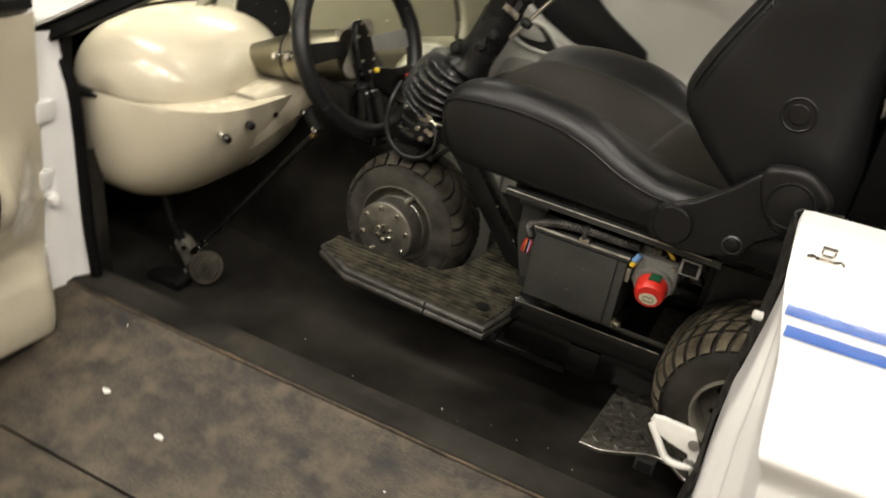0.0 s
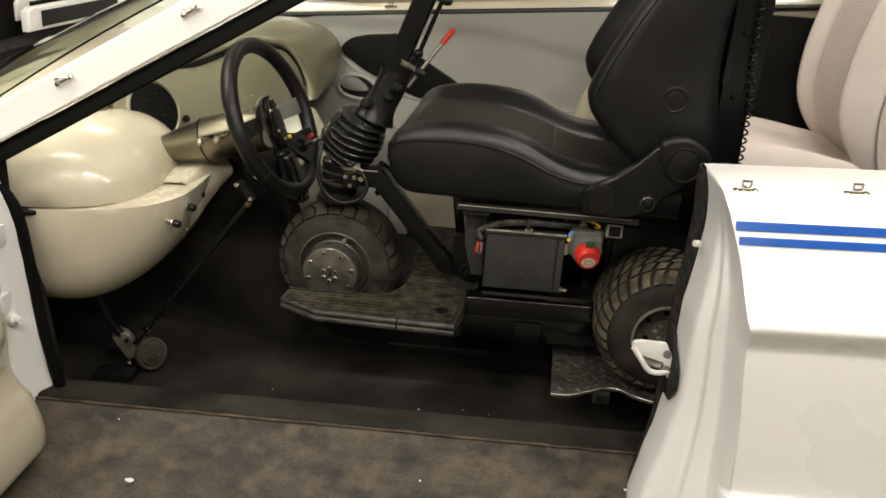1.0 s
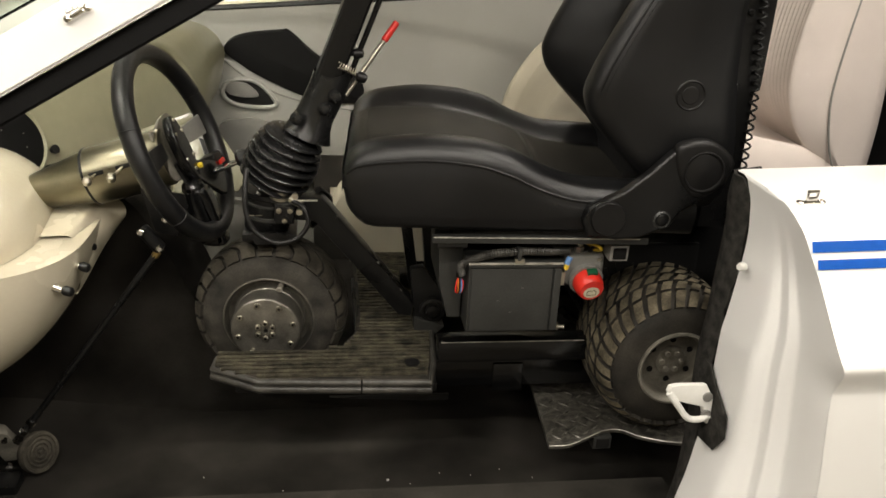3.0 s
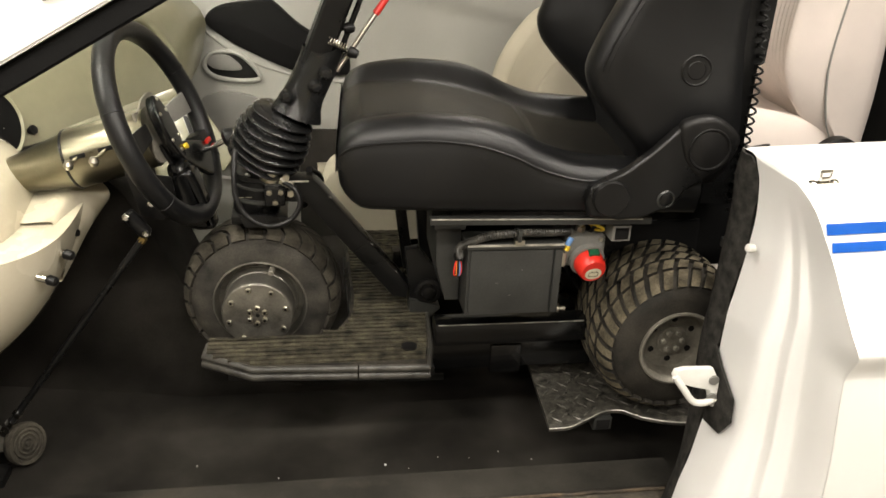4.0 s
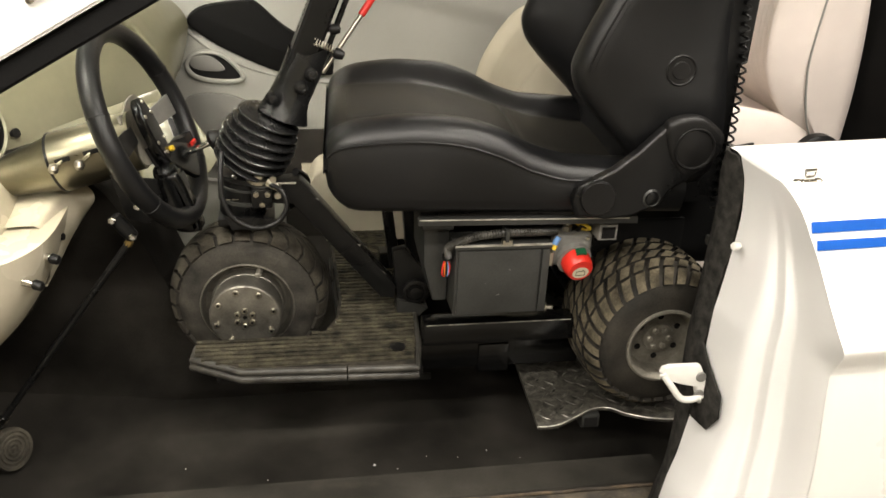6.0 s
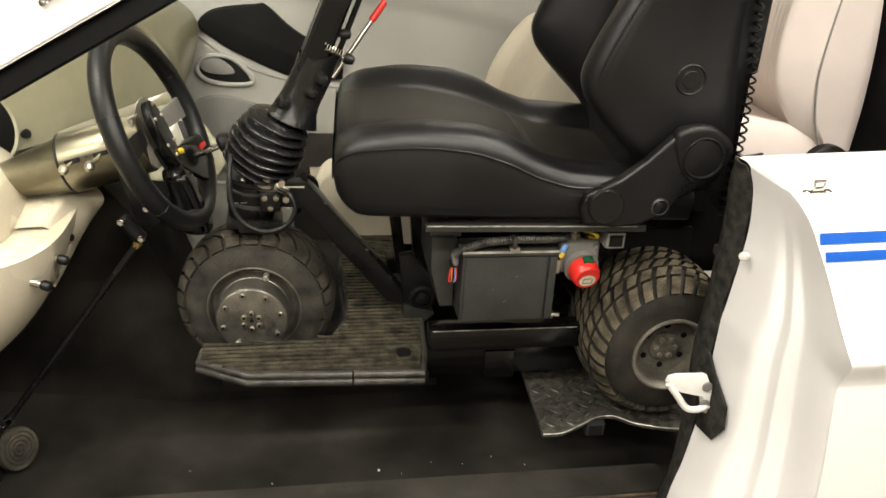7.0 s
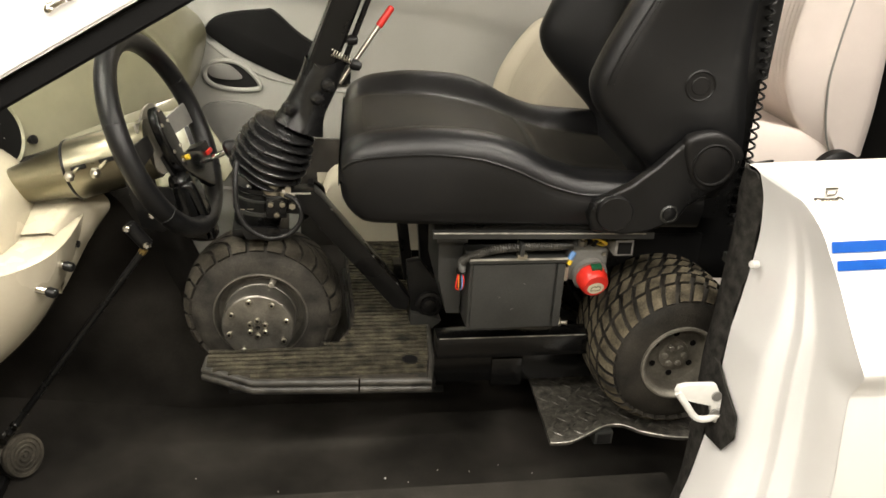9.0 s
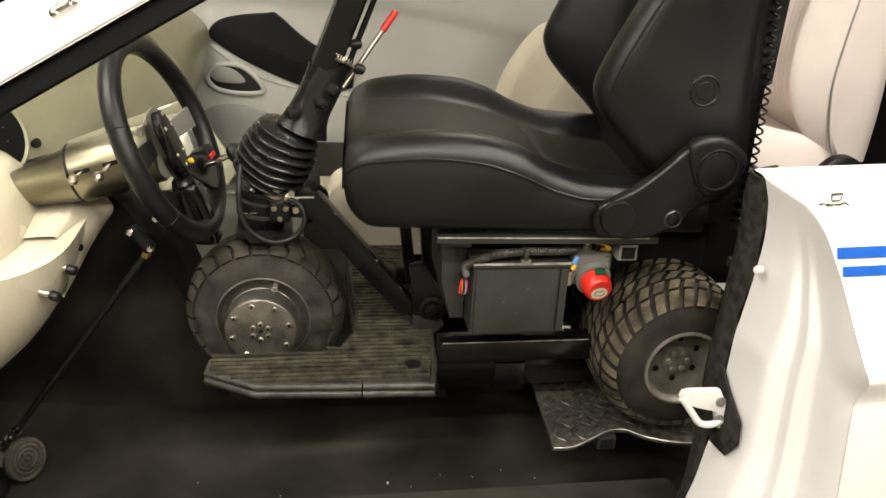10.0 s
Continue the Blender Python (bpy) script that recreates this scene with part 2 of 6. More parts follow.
def rod(a, b, r, n=16, bm=None, r2=None, chamfer=0.0):
    a, b = Vector(a), Vector(b)
    d = (b - a).length
    r2 = r if r2 is None else r2
    prof = [(r, 0), (r2, d)] if not chamfer else [(r - chamfer, 0), (r, chamfer), (r2, d - chamfer), (r2 - chamfer, d)]
    return lathe(prof, b - a, a, n, bm)


def spline(points, per=8, closed=False):
    """Catmull-Rom through the points."""
    pts = [Vector(p) for p in points]
    n = len(pts)
    out = []
    for i in range(n if closed else n - 1):
        p0, p1, p2, p3 = ((pts[(i + k - 1) % n] if closed else pts[min(max(i + k - 1, 0), n - 1)]) for k in range(4))
        for s in range(per):
            t = s / per
            out.append(0.5 * ((2 * p1) + (p2 - p0) * t + (2 * p0 - 5 * p1 + 4 * p2 - p3) * t * t + (3 * p1 - p0 - 3 * p2 + p3) * t ** 3))
    if not closed:
        out.append(pts[-1])
    return out


def tube(path, r, n=10, bm=None, closed=False, radii=None):
    bm = bm or bmesh.new()
    pts = [Vector(p) for p in path]
    m = len(pts)
    rings, up = [], None
    for i, p in enumerate(pts):
        a = pts[(i - 1) % m] if closed or i else pts[0]
        b = pts[(i + 1) % m] if closed or i < m - 1 else pts[-1]
        t = (b - a).normalized()
        if up is None:
            up = t.orthogonal().normalized()
        up = (up - t * up.dot(t)).normalized()
        side = t.cross(up)
        rr = radii[i] if radii else r
        rings.append([bm.verts.new(p + rr * (math.cos(2 * math.pi * k / n) * up + math.sin(2 * math.pi * k / n) * side)) for k in range(n)])
    for i in range(m if closed else m - 1):
        a, b = rings[i], rings[(i + 1) % m]
        shift = 0
        if closed and i == m - 1:
            shift = min(range(n), key=lambda s: (a[0].co - b[s].co).length)
        for k in range(n):
            bm.faces.new((a[k], a[(k + 1) % n], b[(k + 1 + shift) % n], b[(k + shift) % n]))
    if not closed:
        bm.faces.new(rings[0])
        bm.faces.new(rings[-1])
    return bm


def prism(outline, vec, bevel=0.0, seg=2, bm=None):
    """A flat outline (world points) pushed along vec."""
    bm = bm or bmesh.new()
    vec = Vector(vec)
    a = [bm.verts.new(Vector(p)) for p in outline]
    b = [bm.verts.new(Vector(p) + vec) for p in outline]
    n = len(a)
    faces = [bm.faces.new(a), bm.faces.new(b)]
    for k in range(n):
        faces.append(bm.faces.new((a[k], a[(k + 1) % n], b[(k + 1) % n], b[k])))
    if bevel:
        edges = list(set(faces[0].edges) | set(faces[1].edges))
        bmesh.ops.recalc_face_normals(bm, faces=faces)
        bmesh.ops.bevel(bm, geom=edges, offset=bevel, segments=seg, profile=0.6, affect="EDGES")
    return bm


def sheet(rows, bm=None, thick=0.0, close_u=False):
    """A grid of points (rows of equal length) as a surface, thickened along its normals."""
    bm = bm or bmesh.new()
    vs = [[bm.verts.new(Vector(p)) for p in row] for row in rows]
    faces = []
    for i in range(len(vs) - 1):
        w = len(vs[i])
        for k in range(w if close_u else w - 1):
            faces.append(bm.faces.new((vs[i][k], vs[i][(k + 1) % w], vs[i + 1][(k + 1) % w], vs[i + 1][k])))
    if thick:
        bmesh.ops.recalc_face_normals(bm, faces=faces)
        bmesh.ops.solidify(bm, geom=faces, thickness=thick)
    return bm


def loft(sections, bm=None, caps=True):
    """Closed sections joined into a body."""
    bm = sheet(sections, bm, close_u=True)
    if caps:
        bm.verts.ensure_lookup_table()
        n = len(sections[0])
        total = len(bm.verts)
        first = total - n * len(sections)
        bm.faces.new(bm.verts[first:first + n])
        bm.faces.new(bm.verts[total - n:total])
    return bm


def lerp_rows(table, x):
    """Values at x on a smooth curve through a table of (x, values...)."""
    xs = [r[0] for r in table]
    n = len(xs)
    x = min(max(x, xs[0]), xs[-1])
    i = max(k for k in range(n - 1) if xs[k] <= x + 1e-9)
    out = []
    h = xs[i + 1] - xs[i]
    t = (x - xs[i]) / h
    for c in range(1, len(table[0])):
        def slope(k):
            if k == 0 or k == n - 1:
                return 0.0
            a = (table[k][c] - table[k - 1][c]) / (xs[k] - xs[k - 1])
            b = (table[k + 1][c] - table[k][c]) / (xs[k + 1] - xs[k])
            return 0.0 if a * b <= 0 else 2 * a * b / (a + b)
        p0, p1, m0, m1 = table[i][c], table[i + 1][c], slope(i) * h, slope(i + 1) * h
        out.append((2 * t ** 3 - 3 * t * t + 1) * p0 + (t ** 3 - 2 * t * t + t) * m0 + (3 * t * t - 2 * t ** 3) * p1 + (t ** 3 - t * t) * m1)
    return out


def clip_fitting(at, out, along, owner):
    """A small chrome tonneau clip: base bar, round feet and an upright tab."""
    o, d = Vector(out).normalized(), Vector(along).normalized()
    p = Vector(at)
    s = o.cross(d)
    k = 1.35
    m = Matrix.Translation(p) @ Matrix((d, s, o)).transposed().to_4x4() @ Matrix.Scale(k, 4)
    bm = box((-0.012, -0.003, 0.0), (0.012, 0.003, 0.0022), 0.0008, m=m)
    for e in (-0.011, 0.011):
        lathe([(0.0, 0), (0.0045 * k, 0), (0.0045 * k, 0.002 * k), (0.0022 * k, 0.0035 * k), (0, 0.0035 * k)], o, p + d * e * k, 12, bm)
    box((-0.006, -0.0012, 0.002), (-0.004, 0.0012, 0.0135), 0.0004, bm=bm, m=m)
    box((0.004, -0.0012, 0.002), (0.006, 0.0012, 0.0135), 0.0004, bm=bm, m=m)
    box((-0.006, -0.0014, 0.0115), (0.006, 0.0014, 0.0140), 0.0005, bm=bm, m=m)
    box((-0.004, -0.0009, 0.002), (0.004, 0.0009, 0.0070), 0.0003, bm=bm, m=m)
    return part("tonneau_clip", bm, CHROME, owner, "small chrome tonneau clip")


# ---- the workshop ----
single("floor", box((-7, -6, -0.30), (8, 9, -0.17)), CONCRETE, "grey concrete workshop floor", "floor", kind="structure")
single("wall_north", box((-7, 3.6, -0.17), (8, 3.8, 3.2)), WALL_PAINT, "beige painted workshop wall", "wall", kind="structure")
single("wall_south", box((-7, -6.2, -0.17), (8, -6, 3.2)), WALL_PAINT, "beige painted workshop wall", "wall", kind="structure")
single("wall_west", box((-7.2, -6.2, -0.17), (-7, 9.2, 3.2)), WALL_PAINT, "beige painted workshop wall", "wall", kind="structure")
single("wall_east", box((8, -6.2, -0.17), (8.2, 9.2, 3.2)), WALL_PAINT, "beige painted workshop wall", "wall", kind="structure")
single("ceiling", box((-7.2, -6.2, 3.2), (8.2, 9.2, 3.35)), CEILING_PAINT, "off-white workshop ceiling", "ceiling", kind="structure")


def tube_fixture(lx, ly, lz):
    f = thing("ceiling_light", (lx, ly, 3.2), "white fluorescent batten with two lit tubes under the ceiling", "ceiling light", "ceiling lights")
    part("housing", box((lx - 0.65, ly - 0.09, lz + 0.02), (lx + 0.65, ly + 0.09, lz + 0.09), 0.01), WHITE_CAST, f)
    for dy in (-0.045, 0.045):
        part("tube", rod((lx - 0.6, ly + dy, lz), (lx + 0.6, ly + dy, lz), 0.016, 12), TUBE_GLOW, f, "lit white tube")
    for dx in (-0.5, 0.5):
        part("hanger", rod((lx + dx, ly, lz + 0.09), (lx + dx, ly, 3.2), 0.006, 8), STEEL, f)


for at in TUBES:
    tube_fixture(*at)

# ---- the car's setting ----
CAR = thing("convertible_car", (0.3, 0.2, -0.17), "white convertible car with its door open and blue stripes", "car")
part("floor_pan", box((-0.95, -0.335, -0.06), (1.75, 1.0, 0.0)), CARPET, CAR, "black carpeted lowered floor")
part("sill", prism([(-0.47, y, z) for y, z in ((-0.333, -0.10), (-0.333, 0.066), (-0.336, 0.072), (-0.345, 0.0745), (-0.404, 0.0765), (-0.410, 0.075), (-0.414, 0.069), (-0.414, -0.10))], (1.37, 0, 0), 0.003), SILL_CARPET, CAR, "black carpeted door sill")
part("tunnel", prism([(-0.95, 0.035, 0.0), (0.50, 0.035, 0.0), (0.30, 0.035, 0.012), (0.15, 0.035, 0.04), (0.08, 0.035, 0.11), (0.045, 0.035, 0.20), (0.014, 0.035, 0.28), (-0.03, 0.035, 0.379), (-0.077, 0.035, 0.463), (-0.13, 0.035, 0.52), (-0.95, 0.035, 0.6)], (0, 0.25, 0), 0.008), CARPET, CAR, "black carpeted footwell side")
part("console_side", prism([(-0.25, 0.29, 0.0), (0.25, 0.29, 0.0), (0.25, 0.29, 0.33), (0.20, 0.29, 0.385), (-0.10, 0.29, 0.42), (-0.25, 0.29, 0.45)], (0, 0.02, 0), 0.006), TRIM_GREY, CAR, "pale grey side of the centre console")
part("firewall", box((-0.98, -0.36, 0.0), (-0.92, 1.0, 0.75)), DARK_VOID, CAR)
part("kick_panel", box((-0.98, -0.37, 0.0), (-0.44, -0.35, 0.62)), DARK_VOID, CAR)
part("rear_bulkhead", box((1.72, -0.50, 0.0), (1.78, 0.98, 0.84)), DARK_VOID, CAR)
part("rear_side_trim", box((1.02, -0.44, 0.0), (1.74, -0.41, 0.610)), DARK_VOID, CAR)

# far door with its trim
X0, X1 = -0.35, 1.12
part("far_door_shell", box((-1.0, 0.95, -0.1), (1.9, 1.02, 0.76)), WHITE_PAINT, CAR)


def belt(x):
    return 0.735 + (x - 0.03) * 0.085


def far_panel_y(x, z):
    d = 0.905
    ridge = lerp_rows([(-0.4, 0.72), (0.02, 0.63), (0.21, 0.555), (0.42, 0.495), (0.78, 0.487), (1.2, 0.50)], x)[0]
    if z < ridge:
        k = min(1.0, (ridge - z) / 0.035)
        d -= 0.026 * (k * k * (3 - 2 * k))
        low = max(0.0, min(1.0, (0.36 - z) / 0.1))
        d += 0.02 * low
    crease = lerp_rows([(-0.4, 0.70), (0.4, 0.70), (0.7, 0.66), (1.2, 0.56)], x)[0]
    if z > crease:
        d -= 0.01 * min(1.0, (z - crease) / 0.03)
    return d


rows = []
for i in range(60):
    x = X0 + (X1 - X0) * i / 59
    rows.append([(x, far_panel_y(x, z), z) for z in [0.0 + (belt(x) - 0.0) * k / 50 for k in range(51)]])
part("far_door_panel", sheet(rows), TRIM_GREY, CAR, "pale grey vinyl door panel", angle=70)
part("far_door_carpet", prism([(0.25, 0.874, 0.0), (1.12, 0.874, 0.0), (1.12, 0.874, 0.335), (0.5, 0.874, 0.33), (0.25, 0.874, 0.33)], (0, 0.02, 0), 0.004), CARPET, CAR, "black carpeted foot of the far door")
part("far_belt_seal", tube([(x, 0.905, belt(x) + 0.004) for x in (-0.3, 0.2, 0.7, 1.2, 1.74)], 0.010, 8), BLACK_PAD, CAR, "black rubber window seal")
part("far_door_top", prism([(-0.3, 0.912, belt(-0.3)), (1.8, 0.912, belt(1.8)), (1.8, 0.98, belt(1.8) + 0.03), (-0.3, 0.98, belt(-0.3) + 0.03)], (0, 0.0, -0.02), 0.004), CREAM_PAINT, CAR, "cream painted top rail of the far door")
part("far_rear_trim", box((1.14, 0.86, 0.0), (1.74, 0.90, 0.83)), DARK_VOID, CAR)

# black pad and pull recess on the far door
pad = spline([(0.008, 0, 0.628), (0.028, 0, 0.658), (0.075, 0, 0.675), (0.160, 0, 0.685), (0.190, 0, 0.682), (0.262, 0, 0.620), (0.370, 0, 0.556), (0.392, 0, 0.538), (0.394, 0, 0.502), (0.380, 0, 0.489), (0.262, 0, 0.492), (0.115, 0, 0.553), (0.045, 0, 0.595)], 5, True)
part("black_pad", prism([(p.x, 0.871, p.z) for p in pad], (0, 0.04, 0), 0.006), SEAL, CAR, "black insert of the far door panel")
seam_line = spline([(-0.03, 0, 0.66), (-0.010, 0, 0.622), (0.031, 0, 0.581), (0.09, 0, 0.539), (0.191, 0, 0.497), (0.341, 0, 0.469), (0.508, 0, 0.461), (0.656, 0, 0.466), (0.77, 0, 0.476), (1.10, 0, 0.515)], 6)
part("panel_seam", tube([(p.x, far_panel_y(p.x, p.z) - 0.0005, p.z) for p in seam_line], 0.0024, 6), TRIM_DARK_GREY, CAR, "grey welted seam across the door panel")
bez = spline([(0.000, 0, 0.512), (0.024, 0, 0.545), (0.083, 0, 0.547), (0.127, 0, 0.515), (0.147, 0, 0.478), (0.095, 0, 0.470), (0.026, 0, 0.481)], 6, True)
bezel = part("pull_bezel", tube([(p.x, 0.876, p.z) for p in bez], 0.007, 8, closed=True), TRIM_GREY, CAR)
part("pull_recess", prism([(p.x, 0.8765, p.z) for p in bez], (0, 0.02, 0)), BLACK_PAD, CAR)
part("pull_handle", prism([(p.x * 0.62 + 0.008, 0.870, p.z * 0.55 + 0.240) for p in bez], (0, 0.012, 0), 0.003), TRIM_DARK_GREY, CAR, "grey plastic door pull")
pocket = spline([(-0.03, 0, 0.30), (-0.018, 0, 0.405), (0.02, 0, 0.435), (0.095, 0, 0.436), (0.17, 0, 0.408), (0.22, 0, 0.35), (0.25, 0, 0.25), (0.12, 0, 0.2)], 6, True)
part("door_pocket", prism([(p.x, 0.868, p.z) for p in pocket], (0, 0.04, 0), 0.006), TRIM_DARK_GREY, CAR, "grey moulded map pocket")

# windscreen pillar
PA, PB = Vector((-0.520, -0.385, 0.540)), Vector((0.170, -0.352, 0.942))
ALONG = (PB - PA).normalized()
OUT = Vector((0, -1, 0))
UP = OUT.cross(ALONG).normalized()
UP = UP if UP.z > 0 else -UP


def pillar_bar(lo, hi, near, far, end=0.0):
    a, b = PA, PB + ALONG * end
    secs = []
    for p in (a, b):
        secs.append([p + UP * lo + OUT * near, p + UP * hi + OUT * (near - 0.012), p + UP * hi + OUT * far, p + UP * lo + OUT * far])
    bm = loft(secs)
    bmesh.ops.bevel(bm, geom=list(bm.edges), offset=0.004, segments=2, affect="EDGES")
    return bm


part("windscreen_pillar", pillar_bar(0.020, 0.086, 0.012, -0.03), WHITE_PAINT, CAR, "white painted windscreen pillar")
part("pillar_seal", pillar_bar(-0.014, 0.018, 0.008, -0.035, 0.035), SEAL, CAR, "black rubber pillar seal")
part("pillar_latch", box((0.165, -0.375, 0.925), (0.222, -0.335, 0.968), 0.012, 3), BLACK_PAD, CAR)
part("windscreen_header", rod((0.17, -0.36, 1.02), (0.19, 0.9, 1.06), 0.03, 12), WHITE_PAINT, CAR)
grows = []
for y, back in ((-0.385, 0.0), (-0.36, 0.04), (-0.30, 0.095), (-0.20, 0.15), (-0.05, 0.20), (0.15, 0.235), (0.35, 0.24), (0.6, 0.21), (0.85, 0.13), (0.97, 0.04), (1.0, 0.0)):
    grows.append([(-0.56 + 0.70 * t - back * (1 - 0.75 * t), y * (1 - 0.06 * t), 0.612 + 0.42 * t + 0.02 * math.sin(math.pi * t)) for t in [k / 10 for k in range(11)]])
ws = part("windscreen", sheet(grows, thick=0.004), GLASS, CAR, "green tinted windscreen glass", angle=80)
ws.visible_shadow = False
part("bonnet", box((-2.2, -0.5, 0.46), (-0.98, 1.15, 0.63), 0.04), WHITE_PAINT, CAR, "white bonnet with black louvres")

# ---- dash ----
def lobe(c, left, right, down, up, depth, e_left, e_right, e_y=2.3, n=64, m=24, rise=0.0):
    """A rounded pod: its side view has its own roundness to the left and right, and the near face is domed."""
    rows_ = []
    for i in range(m + 1):
        a = math.pi * i / m
        yy = -math.cos(a)
        k = max(0.0, 1 - abs(yy) ** e_y) ** (1 / e_y)
        row = []
        for j in range(n):
            th = 2 * math.pi * j / n
            cs, sn = math.cos(th), math.sin(th)
            e = e_right if cs > 0 else e_left
            rad = (abs(cs) ** e + abs(sn) ** e) ** (-1 / e)
            dx = (right if cs > 0 else left) * cs * rad * k
            row.append(Vector(c) + Vector((dx, depth * yy, (up if sn > 0 else down) * sn * rad * k + rise * dx)))
        rows_.append(row)
    bm = sheet(rows_, close_u=True)
    bmesh.ops.remove_doubles(bm, verts=bm.verts, dist=1e-5)
    return bm


dash = thing("dashboard", (-0.3, 0.1, 0.3), "cream painted custom dashboard with a rounded end pod and round gauge", "dashboard")
pod = part("end_pod", lobe((-0.385, -0.10, 0.468), 0.170, 0.184, 0.004, 0.142, 0.225, 2.2, 1.95, 2.8, rise=0.06), CREAM_PAINT, dash, "glossy cream rounded upper pod", angle=60)
drawer = part("end_drawer", lobe((-0.385, -0.10, 0.462), 0.178, 0.262, 0.258, 0.004, 0.225, 3.0, 1.76, 3.4, rise=0.08), CREAM_PAINT, dash, "glossy cream bowl-shaped lower pod", angle=60)
# solid black body: the shade of the gap is put into its colour
part("pod_gap_shade", lobe((-0.450, -0.10, 0.454), 0.095, 0.072, 0.010, 0.010, 0.234, 5.0, 5.0, 4.0), BLACK_PAD, dash, "black body for the shaded slot between the pods")
# rear-facing knee panel with its shelf and knobs
KNEE_LOW = spline([(-0.150, -0.16, 0.378), (-0.141, -0.12, 0.393), (-0.122, -0.05, 0.428), (-0.094, 0.0, 0.464)], 6)
KNEE_TOP = spline([(-0.150, -0.16, 0.485), (-0.145, -0.12, 0.492), (-0.134, -0.06, 0.500), (-0.105, 0.0, 0.50)], 6)


def on_knee(u, v, d=0.0):
    """u runs along the panel away from the door, v up it, d out of it."""
    f = min(max(u, 0.0), 0.999) * (len(KNEE_LOW) - 1)
    i = int(f)
    lo = KNEE_LOW[i].lerp(KNEE_LOW[i + 1], f - i)
    hi = KNEE_TOP[i].lerp(KNEE_TOP[i + 1], f - i)
    out = (hi - lo).cross(KNEE_LOW[i + 1] - KNEE_LOW[i]).normalized()
    out = out if out.x > 0 else -out
    return lo.lerp(hi, v) + out * (d + 0.012 * math.sin(math.pi * min(max(v, 0), 1)))


knee = []
for i in range(25):
    u = i / 24
    knee.append([on_knee(u, 0.04, -0.07), on_knee(u, 0.0, -0.012)] + [on_knee(u, v / 8) for v in range(9)] + [on_knee(u, 1.0) + Vector((-0.006, 0, 0.003)), on_knee(u, 1.0) + Vector((-0.02, 0, 0.003)), on_knee(u, 1.0) + Vector((-0.16, 0.01, -0.012))])
part("knee_panel", sheet(knee), CREAM_PAINT, dash, "cream rear-facing knee panel", angle=60)
for c in (Vector((-0.131, -0.206, 0.453)), Vector((-0.147, -0.258, 0.433))):
    k = part("knob", lathe([(0.0, -0.02), (0.004, -0.02), (0.004, 0.006), (0.0085, 0.007), (0.008, 0.018), (0.005, 0.021), (0, 0.021)], (0.9, -0.25, -0.2), c, 20), BLACK_METAL, dash, "small dark knob")
    part("ferrule", lathe([(0.0, -0.012), (0.0075, -0.012), (0.0065, 0.004), (0, 0.004)], (0.9, -0.25, -0.2), c, 16), CHROME, k, "chrome ferrule")
part("slot", lathe([(0.0, -0.01), (0.006, -0.01), (0.006, 0.008), (0, 0.008)], (1, -0.3, 0), (-0.131, -0.117, 0.450), 16), BLACK_PAD, dash, "black oval slot")

GC = Vector((-0.301, 0.061, 0.588))
GN = Vector((0.883, -0.469, 0.40)).normalized()
GU = Vector((0, 0, 1)).cross(GN).normalized()
GV = GN.cross(GU)


def on_face(u, v, d=0.0):
    return GC + GU * u + GV * v + GN * d


face = [(-0.13, -0.10), (-0.105, 0.03), (-0.03, 0.083), (0.099, 0.093), (0.172, 0.091), (0.276, 0.106), (0.365, 0.119), (0.449, 0.109), (0.511, 0.091), (0.544, 0.038), (0.549, -0.016), (0.54, -0.05), (0.40, -0.06), (0.2, -0.13), (0.0, -0.14)]
part("instrument_face", prism([on_face(u, v, -0.012) for u, v in face], GN * 0.012, 0.001), SHADED_DASH_PAINT, dash, "flat yellowish cream instrument face with shade in its colour")
part("face_seal", tube(spline([on_face(u, v, 0.002) for u, v in face[2:11]], 6), 0.0045, 8), BLACK_PAD, dash, "black rubber edge trim")
# the brow that runs round the face, in rows from the seal outwards
SEAL_LINE = [(-0.16, -0.02), (-0.11, 0.035), (-0.03, 0.089), (0.099, 0.099), (0.172, 0.097), (0.276, 0.112), (0.365, 0.125), (0.449, 0.115), (0.515, 0.096), (0.550, 0.039), (0.556, -0.018), (0.55, -0.06)]
FAR_LINE = [(-0.52, 0.62), (-0.48, 0.64), (-0.42, 0.66), (-0.36, 0.68), (-0.30, 0.70), (-0.24, 0.715), (-0.17, 0.725), (-0.10, 0.718), (-0.025, 0.69), (0.012, 0.64), (0.006, 0.58), (-0.01, 0.52)]
edge = spline([Vector((u, v, 0)) for u, v in SEAL_LINE], 5)
far_edge = spline([Vector((x, 0.845, z)) for x, z in FAR_LINE], 5)
centre = Vector((0.24, -0.05, 0))
brow = []
for p, e in zip(edge, far_edge):
    o = (p - centre).normalized()
    row = []
    for off, hgt in ((0.0, -0.006), (0.002, 0.003), (0.008, 0.007), (0.018, 0.008), (0.028, 0.004)):
        q = p + o * off
        row.append(on_face(q.x, q.y, hgt))
    start = row[-1]
    for k in range(1, 11):
        t = k / 10
        row.append(start.lerp(e, t) + Vector((0.006, 0, 0.014)) * math.sin(math.pi * t) * (1 - 0.6 * t))
    brow.append(row)
part("brow", sheet(brow), SHADED_DASH_PAINT, dash, "cream moulded brow over the instrument face", angle=70)
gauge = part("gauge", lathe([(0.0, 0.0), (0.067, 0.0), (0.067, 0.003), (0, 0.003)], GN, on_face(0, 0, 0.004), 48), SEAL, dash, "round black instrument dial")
part("bezel", lathe([(0.067, -0.01), (0.077, -0.01), (0.076, 0.006), (0.072, 0.010), (0.067, 0.007)], GN, on_face(0, 0, 0.0), 56, close=True), SHADED_DASH_PAINT, gauge, "cream bezel ring")
